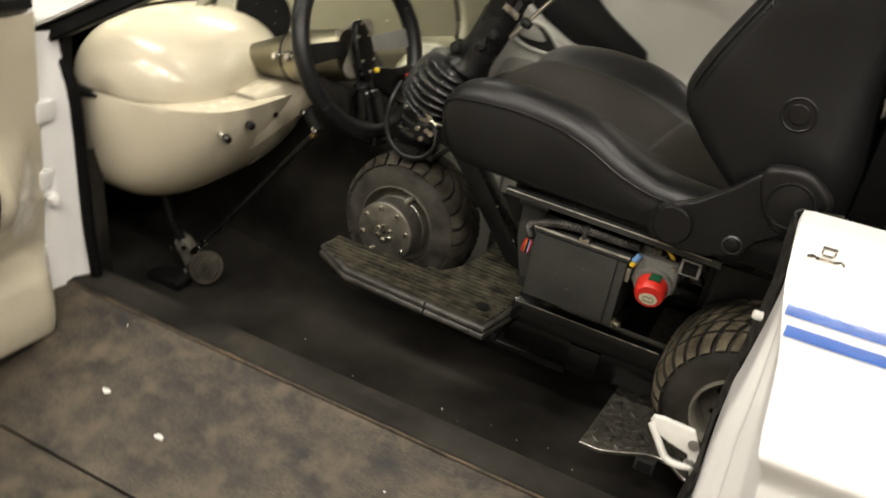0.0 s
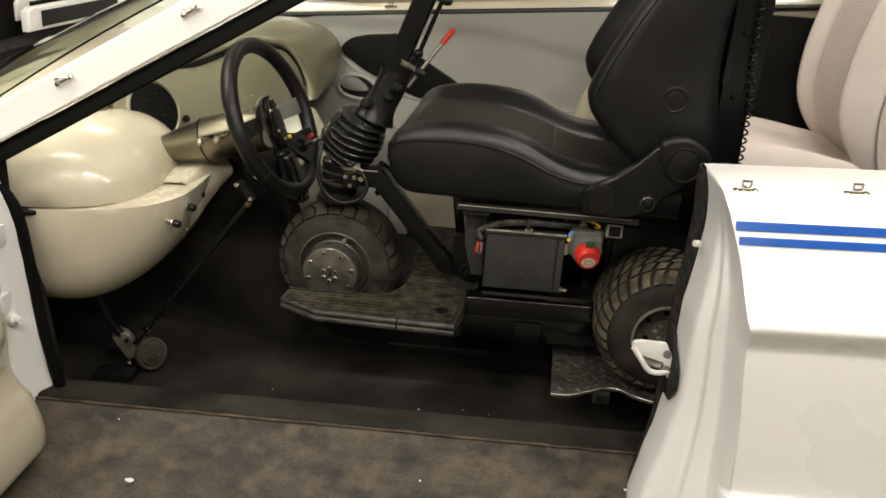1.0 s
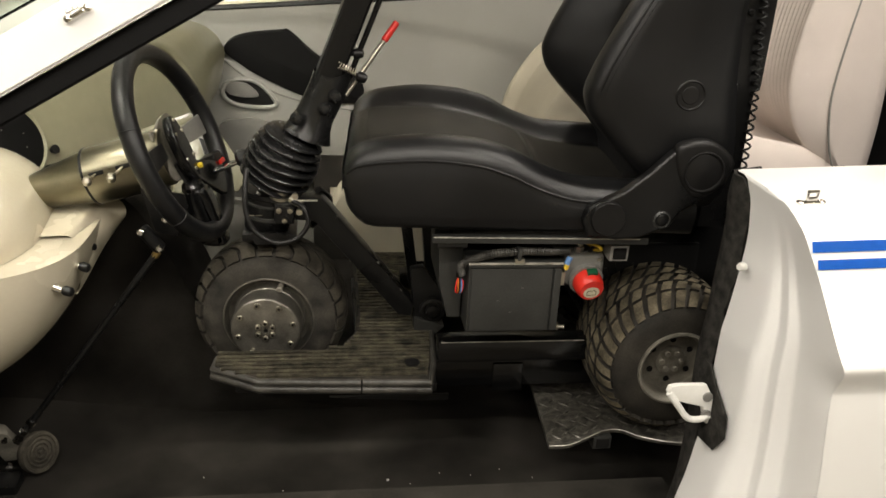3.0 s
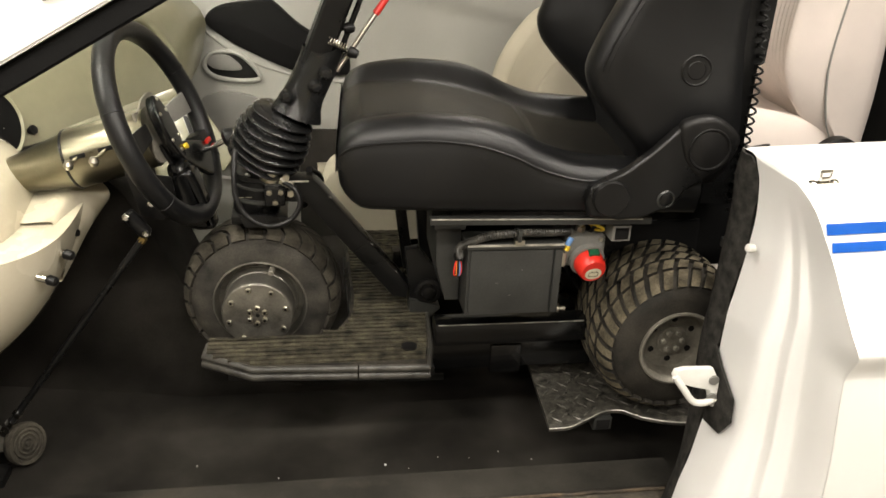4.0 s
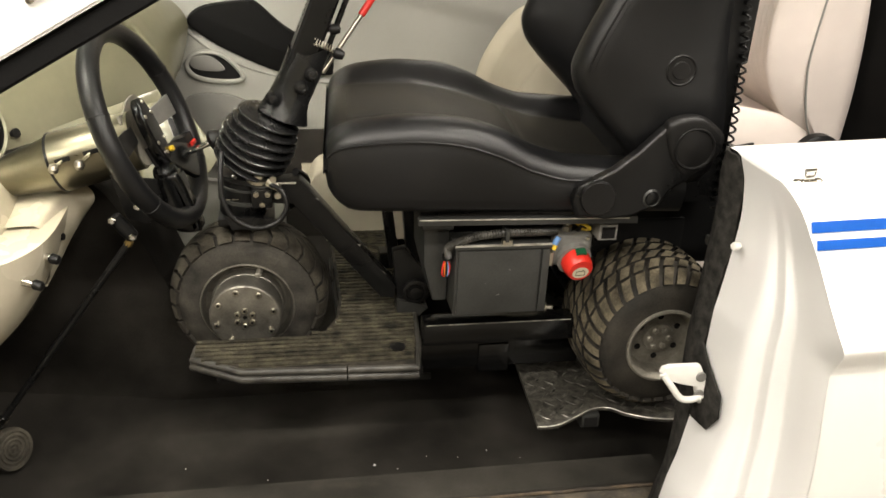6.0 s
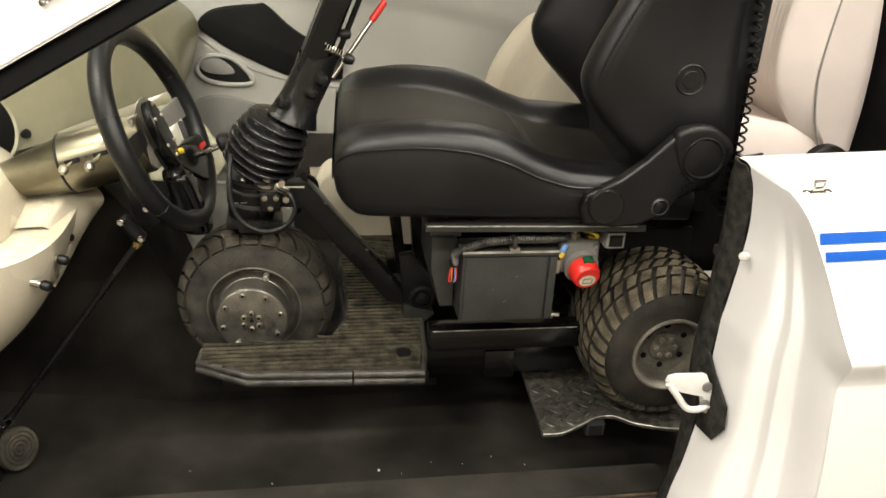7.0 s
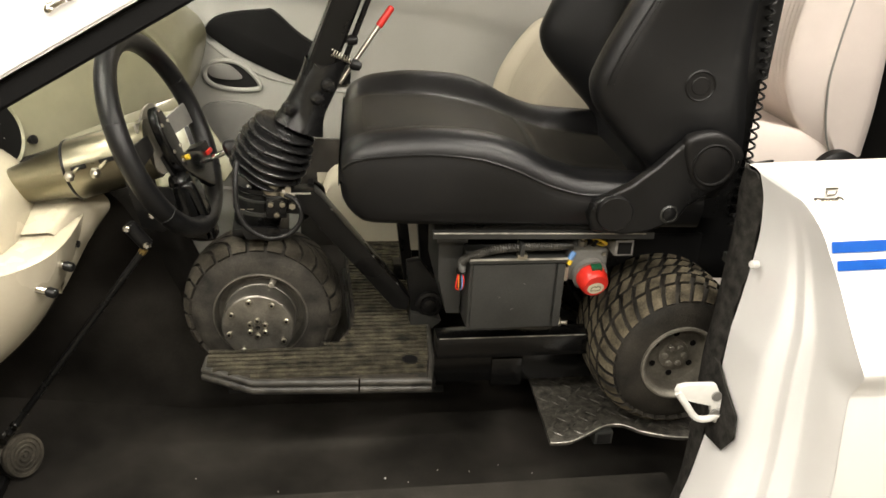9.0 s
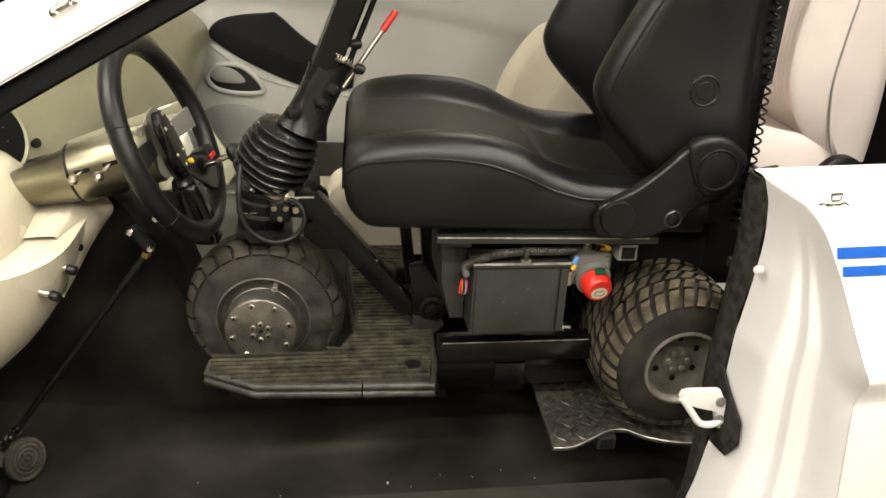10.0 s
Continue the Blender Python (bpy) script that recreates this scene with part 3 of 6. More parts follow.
for k in range(7):
    a = 2 * math.pi * k / 7 + 0.3
    r = 0.042 if k % 2 else 0.03
    part("lamp_lens", lathe([(0.0, 0), (0.0014, 0), (0.001, 0.001), (0, 0.001)], GN, on_face(r * math.cos(a), r * math.sin(a), 0.0068), 8), GREY_CAST, gauge)
part("push_button", lathe([(0.0, 0), (0.006, 0), (0.006, 0.006), (0.009, 0.007), (0.009, 0.012), (0, 0.013)], GN, on_face(0.083, -0.036, 0.0), 16), BLACK_PAD, dash, "small black push button")
for u, v in ((0.09, 0.085), (0.175, 0.082), (0.33, -0.012), (0.40, 0.10)):
    part("screw", lathe([(0, 0), (0.003, 0), (0.002, 0.0015), (0, 0.0015)], GN, on_face(u, v, 0.0), 10), STEEL, dash)
roll = []
for k in range(17):
    u = 0.16 + 0.37 * k / 16
    roll.append([on_face(u, -0.052 - 0.03 * q, 0.004 + 0.010 * math.sin(math.pi * min(1.0, q / 2)) - 0.012 * max(0.0, q - 1.5)) for q in [x / 2 for x in range(8)]])
part("lower_roll", sheet(roll), SHADED_DASH_PAINT, dash, "cream rolled lower edge of the dashboard", angle=70)
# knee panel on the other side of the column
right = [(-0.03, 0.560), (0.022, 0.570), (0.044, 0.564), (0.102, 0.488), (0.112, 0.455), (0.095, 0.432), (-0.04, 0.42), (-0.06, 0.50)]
# takes the shaded tone in place of the plain cream paint
part("right_knee_panel", prism([(x, 0.27 + 0.5 * (z - 0.5), z) for x, z in right], (-0.01, 0.02, 0), 0.008, 3), SHADED_DASH_PAINT, dash, "cream knee panel beside the column")
part("switch_plate", prism([(x, 0.266 + 0.5 * (z - 0.5), z) for x, z in ((0.006, 0.548), (0.026, 0.545), (0.046, 0.498), (0.026, 0.495))], (0, -0.003, 0)), TRIM_GREY, dash)
part("switch_rocker", prism([(x, 0.2625 + 0.5 * (z - 0.5), z) for x, z in ((0.010, 0.542), (0.023, 0.539), (0.038, 0.504), (0.026, 0.501))], (0, -0.004, 0), 0.001), BLACK_PAD, dash, "black rocker switch")
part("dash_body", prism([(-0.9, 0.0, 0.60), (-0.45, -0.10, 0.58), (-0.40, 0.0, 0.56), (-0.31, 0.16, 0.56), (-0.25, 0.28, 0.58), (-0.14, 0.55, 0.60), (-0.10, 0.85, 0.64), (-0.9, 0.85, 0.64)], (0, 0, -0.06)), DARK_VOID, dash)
part("dash_top", prism([(-0.80, -0.24, 0.612), (-0.52, -0.32, 0.606), (-0.47, -0.1, 0.616), (-0.43, 0.1, 0.628), (-0.36, 0.45, 0.645), (-0.38, 0.88, 0.65), (-0.80, 0.88, 0.65)], (0, 0, -0.02), 0.004), CREAM_PAINT, dash, "cream top of the dashboard under the glass")

# ---- steering column and wheel ----
SW = Vector((0.020, -0.051, 0.622))
COL = Vector((0.056, -0.060, 0.617))
AX = Vector((1.0, -0.175, 0.428)).normalized()
CD = Vector((0.955, -0.03, 0.29)).normalized()
swheel = thing("steering_wheel", SW, "black leather steering wheel with metal spokes and column controls", "steering wheel")
T = turn_to(AX, SW)



def on_wheel(ang, r, d=0.0):
    """ang: degrees from the top, clockwise as the driver sees it."""
    up = (Vector((0, 0, 1)) - AX * AX.z).normalized()
    side = up.cross(AX)
    a = radians(ang)
    return SW + up * (r * math.cos(a)) + side * (r * math.sin(a)) + AX * d


rim_pts = [on_wheel(360 * k / 96, 0.1666) for k in range(96)]
rim = part("rim", tube(rim_pts, 0.0175, 16, closed=True), LEATHER, swheel, "black leather rim", angle=80)
for a in (68, 130, 235, 292):
    c = on_wheel(a, 0.1666)
    d = (on_wheel(a + 1, 0.1666) - on_wheel(a - 1, 0.1666)).normalized()
    part("rim_joint", lathe([(0.0172, -0.0012), (0.0182, -0.0006), (0.0182, 0.0006), (0.0172, 0.0012)], d, c, 20, close=True), BLACK_PAD, rim)
oval = [SW + (Vector((0, 0, 1)) - AX * AX.z).normalized() * (0.060 * math.cos(t) - 0.010) + (Vector((0, 0, 1)) - AX * AX.z).normalized().cross(AX) * (0.026 * math.sin(t)) - AX * 0.008 for t in [2 * math.pi * k / 32 for k in range(32)]]
hubpad = part("hub", prism(oval, AX * 0.018, 0.006, 3), GLOSS_BLACK, swheel, "glossy black oval hub pad with screws")
for a, r in ((0, 0.042), (40, 0.024), (320, 0.024), (180, 0.052), (150, 0.034), (210, 0.034)):
    part("screw", lathe([(0, 0), (0.0035, 0), (0.0028, 0.002), (0, 0.002)], AX, on_wheel(a, r, 0.0098), 12), STEEL, hubpad)
for a in (90, 270, 180):
    part("spoke", prism([on_wheel(a - 25, 0.035, -0.02), on_wheel(a - 7, 0.165, -0.006), on_wheel(a + 7, 0.165, -0.006), on_wheel(a + 25, 0.035, -0.02)], AX * 0.006, 0.001), GREY_CAST if a == 90 else BLACK_PAD, swheel, "flat metal spoke")
grip_o = spline([Vector((x + 0.012, -0.088, z)) for x, z in ((0.014, 0.526), (0.022, 0.542), (0.042, 0.548), (0.056, 0.540), (0.072, 0.495), (0.086, 0.446), (0.080, 0.437), (0.056, 0.436), (0.040, 0.446), (0.026, 0.490))], 4, True)
grip = part("grip_box", prism(grip_o, (0.006, 0.044, 0.0), 0.011, 3), GLOSS_BLACK, swheel, "glossy black grip box on the spoke")
part("grip_cap", lathe([(0.0, -0.02), (0.020, -0.02), (0.0215, -0.004), (0.019, 0.005), (0.010, 0.010), (0.0, 0.011)], (-0.25, -0.30, 0.92), (0.043, -0.068, 0.548), 32), GLOSS_BLACK, grip, "rounded glossy cap")
part("spoke_bar", prism([on_wheel(165, 0.040, -0.006), on_wheel(128, 0.090, -0.002), on_wheel(120, 0.160, 0.0), on_wheel(148, 0.163, 0.0), on_wheel(165, 0.100, -0.002), on_wheel(205, 0.060, -0.006)], AX * 0.012, 0.005, 3), GLOSS_BLACK, swheel, "curved black lower spoke")
ctrl = part("hand_control", box((-0.022, -0.020, -0.016), (0.022, 0.020, 0.016), 0.004, 2, m=Matrix.Translation(Vector((0.066, 0.062, 0.548))) @ T.to_3x3().to_4x4()), BLACK_PAD, swheel, "black hand control block on the rim")
c0 = Vector((0.066, 0.062, 0.551)) + AX * 0.017
part("red_switch", box((-0.004, -0.012, -0.002), (0.004, 0.012, 0.003), 0.001, m=Matrix.Translation(c0) @ T.to_3x3().to_4x4()), RED_PLASTIC, ctrl, "red rocker")
kd = Vector((0.86, 0.0, 0.42)).normalized()
k0 = Vector((0.082, 0.066, 0.540))
stem = part("knob_stem", rod(k0, k0 + kd * 0.035, 0.006, 14), CHROME, swheel, "chrome stem")
part("spinner_knob", lathe([(0.0, 0), (0.014, 0), (0.021, 0.007), (0.021, 0.013), (0.015, 0.024), (0.0, 0.027)], kd, k0 + kd * 0.033, 24), BLACK_PAD, stem, "black round knob")
part("yellow_button", lathe([(0, 0), (0.005, 0), (0.005, 0.006), (0, 0.007)], AX, Vector((0.052, -0.040, 0.578)), 14), YELLOW_PLASTIC, swheel, "yellow button")
cover = part("column_cover", lathe([(0.010, -0.42), (0.014, -0.41), (0.047, -0.205), (0.0505, -0.20), (0.0515, -0.195), (0.0515, -0.058), (0.050, -0.055), (0.0, -0.054)], CD, COL, 56), COLUMN_STEEL, swheel, "brushed steel column cover")
part("seam_ring", lathe([(0.0515, -0.198), (0.0528, -0.197), (0.0528, -0.194), (0.0515, -0.193)], CD, COL, 56, close=True), BLACK_METAL, cover)
part("front_plate", prism(spline([on_wheel(a, r, -0.024) for a, r in ((-30, 0.043), (20, 0.054), (55, 0.080), (100, 0.060), (150, 0.066), (215, 0.066), (270, 0.045), (310, 0.058))], 4, True), AX * 0.005, 0.002), STEEL_DULL, swheel, "metal bracket plate behind the wheel")
cs = CD.cross(Vector((0, 0, 1))).normalized()
cs = cs if cs.y < 0 else -cs
for d, throw in ((-0.174, 0.044), (-0.126, 0.066)):
    b0 = COL + CD * d + (cs * 0.97 + Vector((0, 0, 0.25))).normalized() * 0.050
    part("slot", box((-0.013, -0.006, -0.002), (0.013, 0.006, 0.002), 0.001, m=Matrix.Translation(b0) @ Matrix((CD, cs.cross(CD), cs)).transposed().to_4x4()), BLACK_PAD, cover)
    tip = b0 + cs * throw + Vector((-0.004, 0, 0.002))
    lev = part("toggle", rod(b0, tip, 0.004, 12), CHROME, swheel, "chrome toggle lever")
    part("toggle_ball", lathe([(0.0, -0.009), (0.0055, -0.007), (0.0085, 0), (0.0055, 0.007), (0.0, 0.009)], (0, 0, 1), tip, 16), STEEL, lev)
part("shaft_bracket", box((-0.16, -0.04, 0.535), (-0.02, 0.05, 0.56), 0.004), BLACK_METAL, swheel)
# plate and clamp under the column, with the rod down to the pedal
control = thing("hand_control_linkage", (-0.26, -0.18, 0.0), "black rod linkage from the column clamp down to the pedal", "hand control")
PLACE = Matrix.Translation((0.014, -0.008, 0.0))
part("hanger_plate", prism([(-0.055, -0.10, 0.555), (0.02, -0.10, 0.545), (0.03, -0.10, 0.49), (0.0, -0.10, 0.465), (-0.035, -0.10, 0.475)], (0, 0.006, 0), 0.002), BLACK_METAL, control, "black metal hanger plate")
clampb = part("clamp", rod((-0.052, -0.128, 0.492), (-0.022, -0.128, 0.452), 0.012, 14, chamfer=0.003), BLACK_METAL, control, "black metal clamp")
for p in ((-0.05, -0.145, 0.492), (-0.02, -0.145, 0.462), (-0.01, -0.13, 0.51)):
    part("bolt", lathe([(0, 0), (0.007, 0), (0.007, 0.005), (0.004, 0.008), (0, 0.008)], (0, -1, 0), p, 6), CHROME, clampb)
part("brass_nut", lathe([(0, 0), (0.007, 0), (0.007, 0.01), (0, 0.01)], (-0.55, 0, -0.83), (-0.028, -0.13, 0.448), 6), BRASS, control, "brass coloured nut")
part("rod", rod((-0.03, -0.13, 0.445), (-0.282, -0.158, 0.105), 0.006, 12), BLACK_METAL, control)
for k in range(3):
    p = Vector((-0.268, -0.157, 0.124)) + Vector((-0.61, -0.09, -0.79)) * 0.022 * k
    part("joint_nut", lathe([(0, 0), (0.009, 0), (0.009, 0.009), (0, 0.009)], (-0.61, -0.09, -0.79), p, 6), CHROME, control)

PLACE = Matrix.Identity(4)
pedal = thing("brake_pedal", (-0.26, -0.18, 0.0), "round ribbed black rubber pedal on a metal arm", "pedal")
PN = Vector((0.80, -0.56, 0.22)).normalized()
PCN = Vector((-0.262, -0.155, 0.050))
rings = [(0.0, 0.0), (0.038, 0.0), (0.040, 0.010), (0.038, 0.018)]
for r in (0.030, 0.022, 0.014, 0.006):
    rings += [(r + 0.003, 0.018), (r + 0.0015, 0.0145), (r - 0.0015, 0.0145), (r - 0.003, 0.018)]
part("pad", lathe(rings + [(0.0, 0.018)], PN, PCN, 40), TREAD_FRONT, pedal, "round rubber pad with ring grooves", angle=25)
part("arm", tube(spline([PCN - PN * 0.005, PCN + Vector((-0.04, 0.01, 0.01)), (-0.35, -0.17, 0.15), (-0.40, -0.16, 0.32), (-0.42, -0.15, 0.5)], 5), 0.011, 10), BLACK_METAL, pedal)
part("arm_block", prism([(-0.345, -0.165, 0.085), (-0.322, -0.17, 0.105), (-0.300, -0.17, 0.098), (-0.282, -0.16, 0.060), (-0.296, -0.155, 0.030), (-0.318, -0.155, 0.028)], (-0.012, 0.03, 0.004), 0.006), STEEL_DULL, pedal, "worn pale metal bracket")
part("foot_plate", box((-0.37, -0.225, 0.0), (-0.28, -0.175, 0.022), 0.004), BLACK_METAL, pedal)
for p in ((-0.348, -0.172, 0.072), (-0.306, -0.168, 0.030), (-0.304, -0.176, 0.092)):
    part("bolt", lathe([(0, 0), (0.006, 0), (0.006, 0.006), (0, 0.007)], (0.2, -0.95, 0), p, 6), CHROME, pedal)

# ---- power chair ----
CHAIR = thing("power_wheelchair", (0.5, -0.02, 0.12), "black leather three-wheeled power wheelchair standing on a lift plate", "wheelchair")
CY = -0.06
YAW = Matrix.Translation((0.565, CY, 0)) @ Matrix.Rotation(radians(-4), 4, "Z") @ Matrix.Translation((-0.55, -CY, 0))


def yawed(pts):
    return [YAW @ Vector(p) for p in pts]


SEAT_TABLE = [(0.305, 0.630, 0.625, 0.212), (0.312, 0.655, 0.645, 0.226), (0.33, 0.674, 0.658, 0.234), (0.362, 0.687, 0.666, 0.238), (0.45, 0.697, 0.669, 0.24), (0.515, 0.694, 0.662, 0.24), (0.575, 0.680, 0.648, 0.24), (0.64, 0.650, 0.626, 0.24), (0.70, 0.634, 0.610, 0.24), (0.82, 0.630, 0.600, 0.235)]


def seat_heights(x):
    zb, zc, wid = lerp_rows(SEAT_TABLE, x)
    lo = lerp_rows([(0.305, 0.61), (0.312, 0.582), (0.33, 0.558), (0.355, 0.545), (0.82, 0.545)], x)[0]
    seam = lerp_rows([(0.305, 0.615), (0.312, 0.637), (0.33, 0.652), (0.362, 0.660), (0.45, 0.667), (0.515, 0.662), (0.575, 0.646), (0.64, 0.619), (0.70, 0.607), (0.82, 0.607)], x)[0]
    return zb, zc, wid, lo, min(seam, zb - 0.012)


def seat_top(x, s):
    zb, zc, wid, lo, seam = seat_heights(x)
    a = abs(s)
    if a < 0.50:
        return zc + 0.006 * (1 - (a / 0.50) ** 2)
    if a < 0.80:
        t = (a - 0.50) / 0.30
        return zc + (zb - zc) * (t * t * (3 - 2 * t))
    t = (a - 0.80) / 0.20
    return zb - (zb - seam) * (1 - math.sqrt(max(0, 1 - t ** 2.2)))


def seat_section(x):
    zb, zc, wid, lo, seam = seat_heights(x)
    pts = []
    n = 48
    for k in range(n + 1):
        s = -math.cos(math.pi * k / n)
        s = 0.5 * s + 0.5 * (-1 + 2 * k / n)
        pts.append((x, CY + s * wid, seat_top(x, s)))
    sides = ((seam - 0.003, 1.0), (seam - 0.012, 1.012), (seam * 0.6 + lo * 0.4, 1.02), (lo + 0.03, 1.005), (lo + 0.012, 0.985), (lo + 0.003, 0.955))
    for z, o in sides:
        pts.append((x, CY + wid * o, z))
    for s in (0.9, 0.3, -0.3, -0.9):
        pts.append((x, CY + wid * s, lo))
    for z, o in reversed(sides):
        pts.append((x, CY - wid * o, z))
    return yawed(pts)


xs = [0.305, 0.3075, 0.312, 0.32, 0.33, 0.345, 0.362] + [0.378 + 0.512 * k / 40 for k in range(41)]
cushion = part("seat_cushion", loft([seat_section(x) for x in xs]), LEATHER, CHAIR, "black leather bolstered seat cushion", angle=80)
for sgn in (-1, 1):
    line = []
    for x in xs[2:]:
        zb, zc, wid, lo, seam = seat_heights(x)
        line.append(YAW @ Vector((x, CY + sgn * wid * 1.003, seam - 0.001)))
    part("piping", tube(line, 0.0022, 6), LEATHER, cushion, "raised black seam")
crows = []
for x in [0.338 + 0.47 * k / 60 for k in range(61)]:
    crows.append([YAW @ Vector((x, CY + s * lerp_rows(SEAT_TABLE, x)[2], seat_top(x, s) + 0.0020 - (0.0035 if abs(s) > 0.455 or x < 0.34 or abs(x - 0.636) < 0.005 else 0))) for s in [-0.47 + 0.94 * k / 24 for k in range(25)]])
part("centre_panel", sheet(crows), LEATHER_CLOTH, cushion, "matt black centre panel", angle=80)
BACK_TABLE = [(0.585, 0.80, 0.835, 0.935, 0.19), (0.61, 0.80, 0.818, 0.94, 0.212), (0.64, 0.80, 0.795, 0.942, 0.228), (0.68, 0.80, 0.755, 0.942, 0.236), (0.72, 0.80, 0.716, 0.938, 0.24), (0.75, 0.803, 0.694, 0.932, 0.243), (0.78, 0.808, 0.687, 0.928, 0.243), (0.815, 0.815, 0.697, 0.923, 0.243), (0.87, 0.825, 0.722, 0.92, 0.242), (0.92, 0.84, 0.748, 0.922, 0.24), (1.0, 0.86, 0.792, 0.935, 0.235), (1.15, 0.89, 0.85, 0.965, 0.22), (1.25, 0.905, 0.885, 0.98, 0.19), (1.32, 0.93, 0.925, 0.985, 0.13)]


def back_section(z):
    f, fb, r, wid = lerp_rows(BACK_TABLE, z)
    pts = []
    n = 40
    for k in range(n + 1):
        s = -1 + 2 * k / n
        a = abs(s)
        if a < 0.46:
            x = f
        elif a < 0.82:
            t = (a - 0.46) / 0.36
            x = f + (fb - f) * (t * t * (3 - 2 * t))
        else:
            t = (a - 0.82) / 0.18
            x = fb + 0.017 * (1 - math.sqrt(max(0, 1 - t ** 2.2)))
        pts.append((x, CY + s * wid, z))
    for t, o in ((0.12, 1.004), (0.5, 1.0), (0.85, 0.98), (1.0, 0.94)):
        pts.append((fb + 0.017 + (r - fb - 0.017) * t, CY + wid * o, z))
    pts.append((r + 0.012, CY, z))
    for t, o in ((1.0, 0.94), (0.85, 0.98), (0.5, 1.0), (0.12, 1.004)):
        pts.append((fb + 0.017 + (r - fb - 0.017) * t, CY - wid * o, z))
    return yawed(pts)


zs = [0.585 + 0.735 * k / 60 for k in range(61)]
back = part("backrest", loft([back_section(z) for z in zs]), LEATHER, CHAIR, "black leather bolstered backrest", angle=80)
for sgn in (-1, 1):
    line = []
    for z in zs[16:56]:
        f, fb, r, wid = lerp_rows(BACK_TABLE, z)
        line.append(YAW @ Vector((fb + 0.0165, CY + sgn * wid * 1.005, z)))
    part("stitched_seam", tube(line, 0.0016, 6), LEATHER, back)
    bm = bmesh.new()
    dense = [a.lerp(b, k / 4) for a, b in zip(line, line[1:]) for k in range(4)]
    for a, b in zip(dense[::2], dense[1::2]):
        o = Vector((0.009, 0.0008 * sgn, 0))
        rod(a + o, a + o + (b - a) * 1.1, 0.0007, 5, bm)
    part("stitching", bm, BLACK_METAL, back, "dark stitching along the bolster")
NB = YAW @ Vector((0.848, CY - 0.242, 0.786))
bd = Vector((-0.07, -1, 0)).normalized()
part("side_button", lathe([(0.0, -0.004), (0.0245, -0.004), (0.0245, 0.0012), (0.0225, 0.0026), (0.0205, 0.0008), (0.0145, 0.0008), (0.0130, 0.0022), (0.0, 0.0026)], bd, NB, 40), BLACK_PAD, back, "round black cap on the backrest side")
# recliner arm with its round covers
PLACE = Matrix.Translation((-0.010, 0, 0.013))
arm = [(0.712, 0.54), (0.703, 0.565), (0.71, 0.59), (0.735, 0.602), (0.765, 0.618), (0.80, 0.648), (0.835, 0.685), (0.86, 0.703), (0.89, 0.706), (0.93, 0.675), (0.932, 0.655), (0.915, 0.625), (0.89, 0.608), (0.86, 0.585), (0.845, 0.56), (0.80, 0.54), (0.76, 0.535)]
part("recliner_arm", prism([(x, -0.300 - 0.07 * (x - 0.55), z) for x, z in arm], (0, -0.022, 0), 0.006, 3), BLACK_METAL, CHAIR, "black recliner side plate")
hx = [(0.880 + p.x, 0.666 + p.y) for p in spline([Vector(q + (0,)) for q in ((0.057, 0.004), (0.034, 0.030), (0.006, 0.041), (-0.032, 0.035), (-0.043, 0.018), (-0.035, -0.014), (-0.022, -0.038), (0.002, -0.057), (0.041, -0.036))], 5, True)]
part("recliner_cover", prism([(x, -0.322, z) for x, z in hx], (0, -0.026, 0), 0.010, 3), BLACK_PAD, CHAIR, "black rounded three-cornered recliner cover")
part("recliner_knob", lathe([(0.0, 0), (0.034, 0), (0.034, 0.004), (0.0325, 0.0065), (0.0305, 0.006), (0.0295, 0.0035), (0.027, 0.0045), (0.0, 0.006)], (-0.05, -1, 0), (0.886, -0.345, 0.656), 40), BLACK_PAD, CHAIR, "black round recliner knob")
part("pivot_cover", lathe([(0.0, 0), (0.029, 0), (0.029, 0.006), (0.027, 0.009), (0.0, 0.010)], (-0.05, -1, 0), (0.742, -0.334, 0.573), 32), BLACK_PAD, CHAIR, "black round pivot cover")
kb = part("pivot_bolt", lathe([(0.0, 0), (0.010, 0), (0.010, 0.008), (0.006, 0.010), (0.0, 0.010)], (0, -1, 0), (0.831, -0.335, 0.572), 20), BLACK_METAL, CHAIR)
part("bolt_ring", lathe([(0.011, 0.0), (0.0155, 0.0), (0.0155, 0.007), (0.0125, 0.009), (0.011, 0.007)], (0, -1, 0), (0.831, -0.335, 0.572), 28, close=True), BOX_METAL, kb, "bright worn ring")

PLACE = Matrix.Identity(4)
# mast with the coiled cord
mast = part("back_mast", prism([(0.956, -0.19, 0.515), (1.022, -0.19, 0.515), (1.019, -0.19, 0.765), (1.030, -0.19, 0.775), (1.036, -0.19, 1.45), (0.970, -0.19, 1.45)], (0.0, 0.14, 0), 0.004), BLACK_METAL, CHAIR, "black steel mast behind the backrest")
part("mast_strip", prism([(0.957, -0.195, 0.80), (0.970, -0.195, 0.80), (0.982, -0.195, 1.45), (0.969, -0.195, 1.45)], (0, 0.01, 0), 0.001), BLACK_METAL, mast)
for z in (0.775, 0.90, 1.03):
    part("mast_screw", lathe([(0, 0), (0.006, 0), (0.004, 0.003), (0, 0.003)], (0, -1, 0), Vector((0.980 + 0.015 * (z - 0.5), -0.192, z)), 12), BLACK_METAL, mast)
coil = []
TURNS = 52
for k in range(TURNS * 12):
    a = 2 * math.pi * k / 12
    z = 0.50 + 0.90 * k / (TURNS * 12)
    coil.append(Vector((lerp_rows([(0.5, 1.012), (0.65, 1.018), (0.75, 1.016), (0.82, 1.009), (0.90, 1.003), (1.4, 0.998)], z)[0] + 0.0060 * math.cos(a), -0.200 + 0.0060 * math.sin(a), z)))
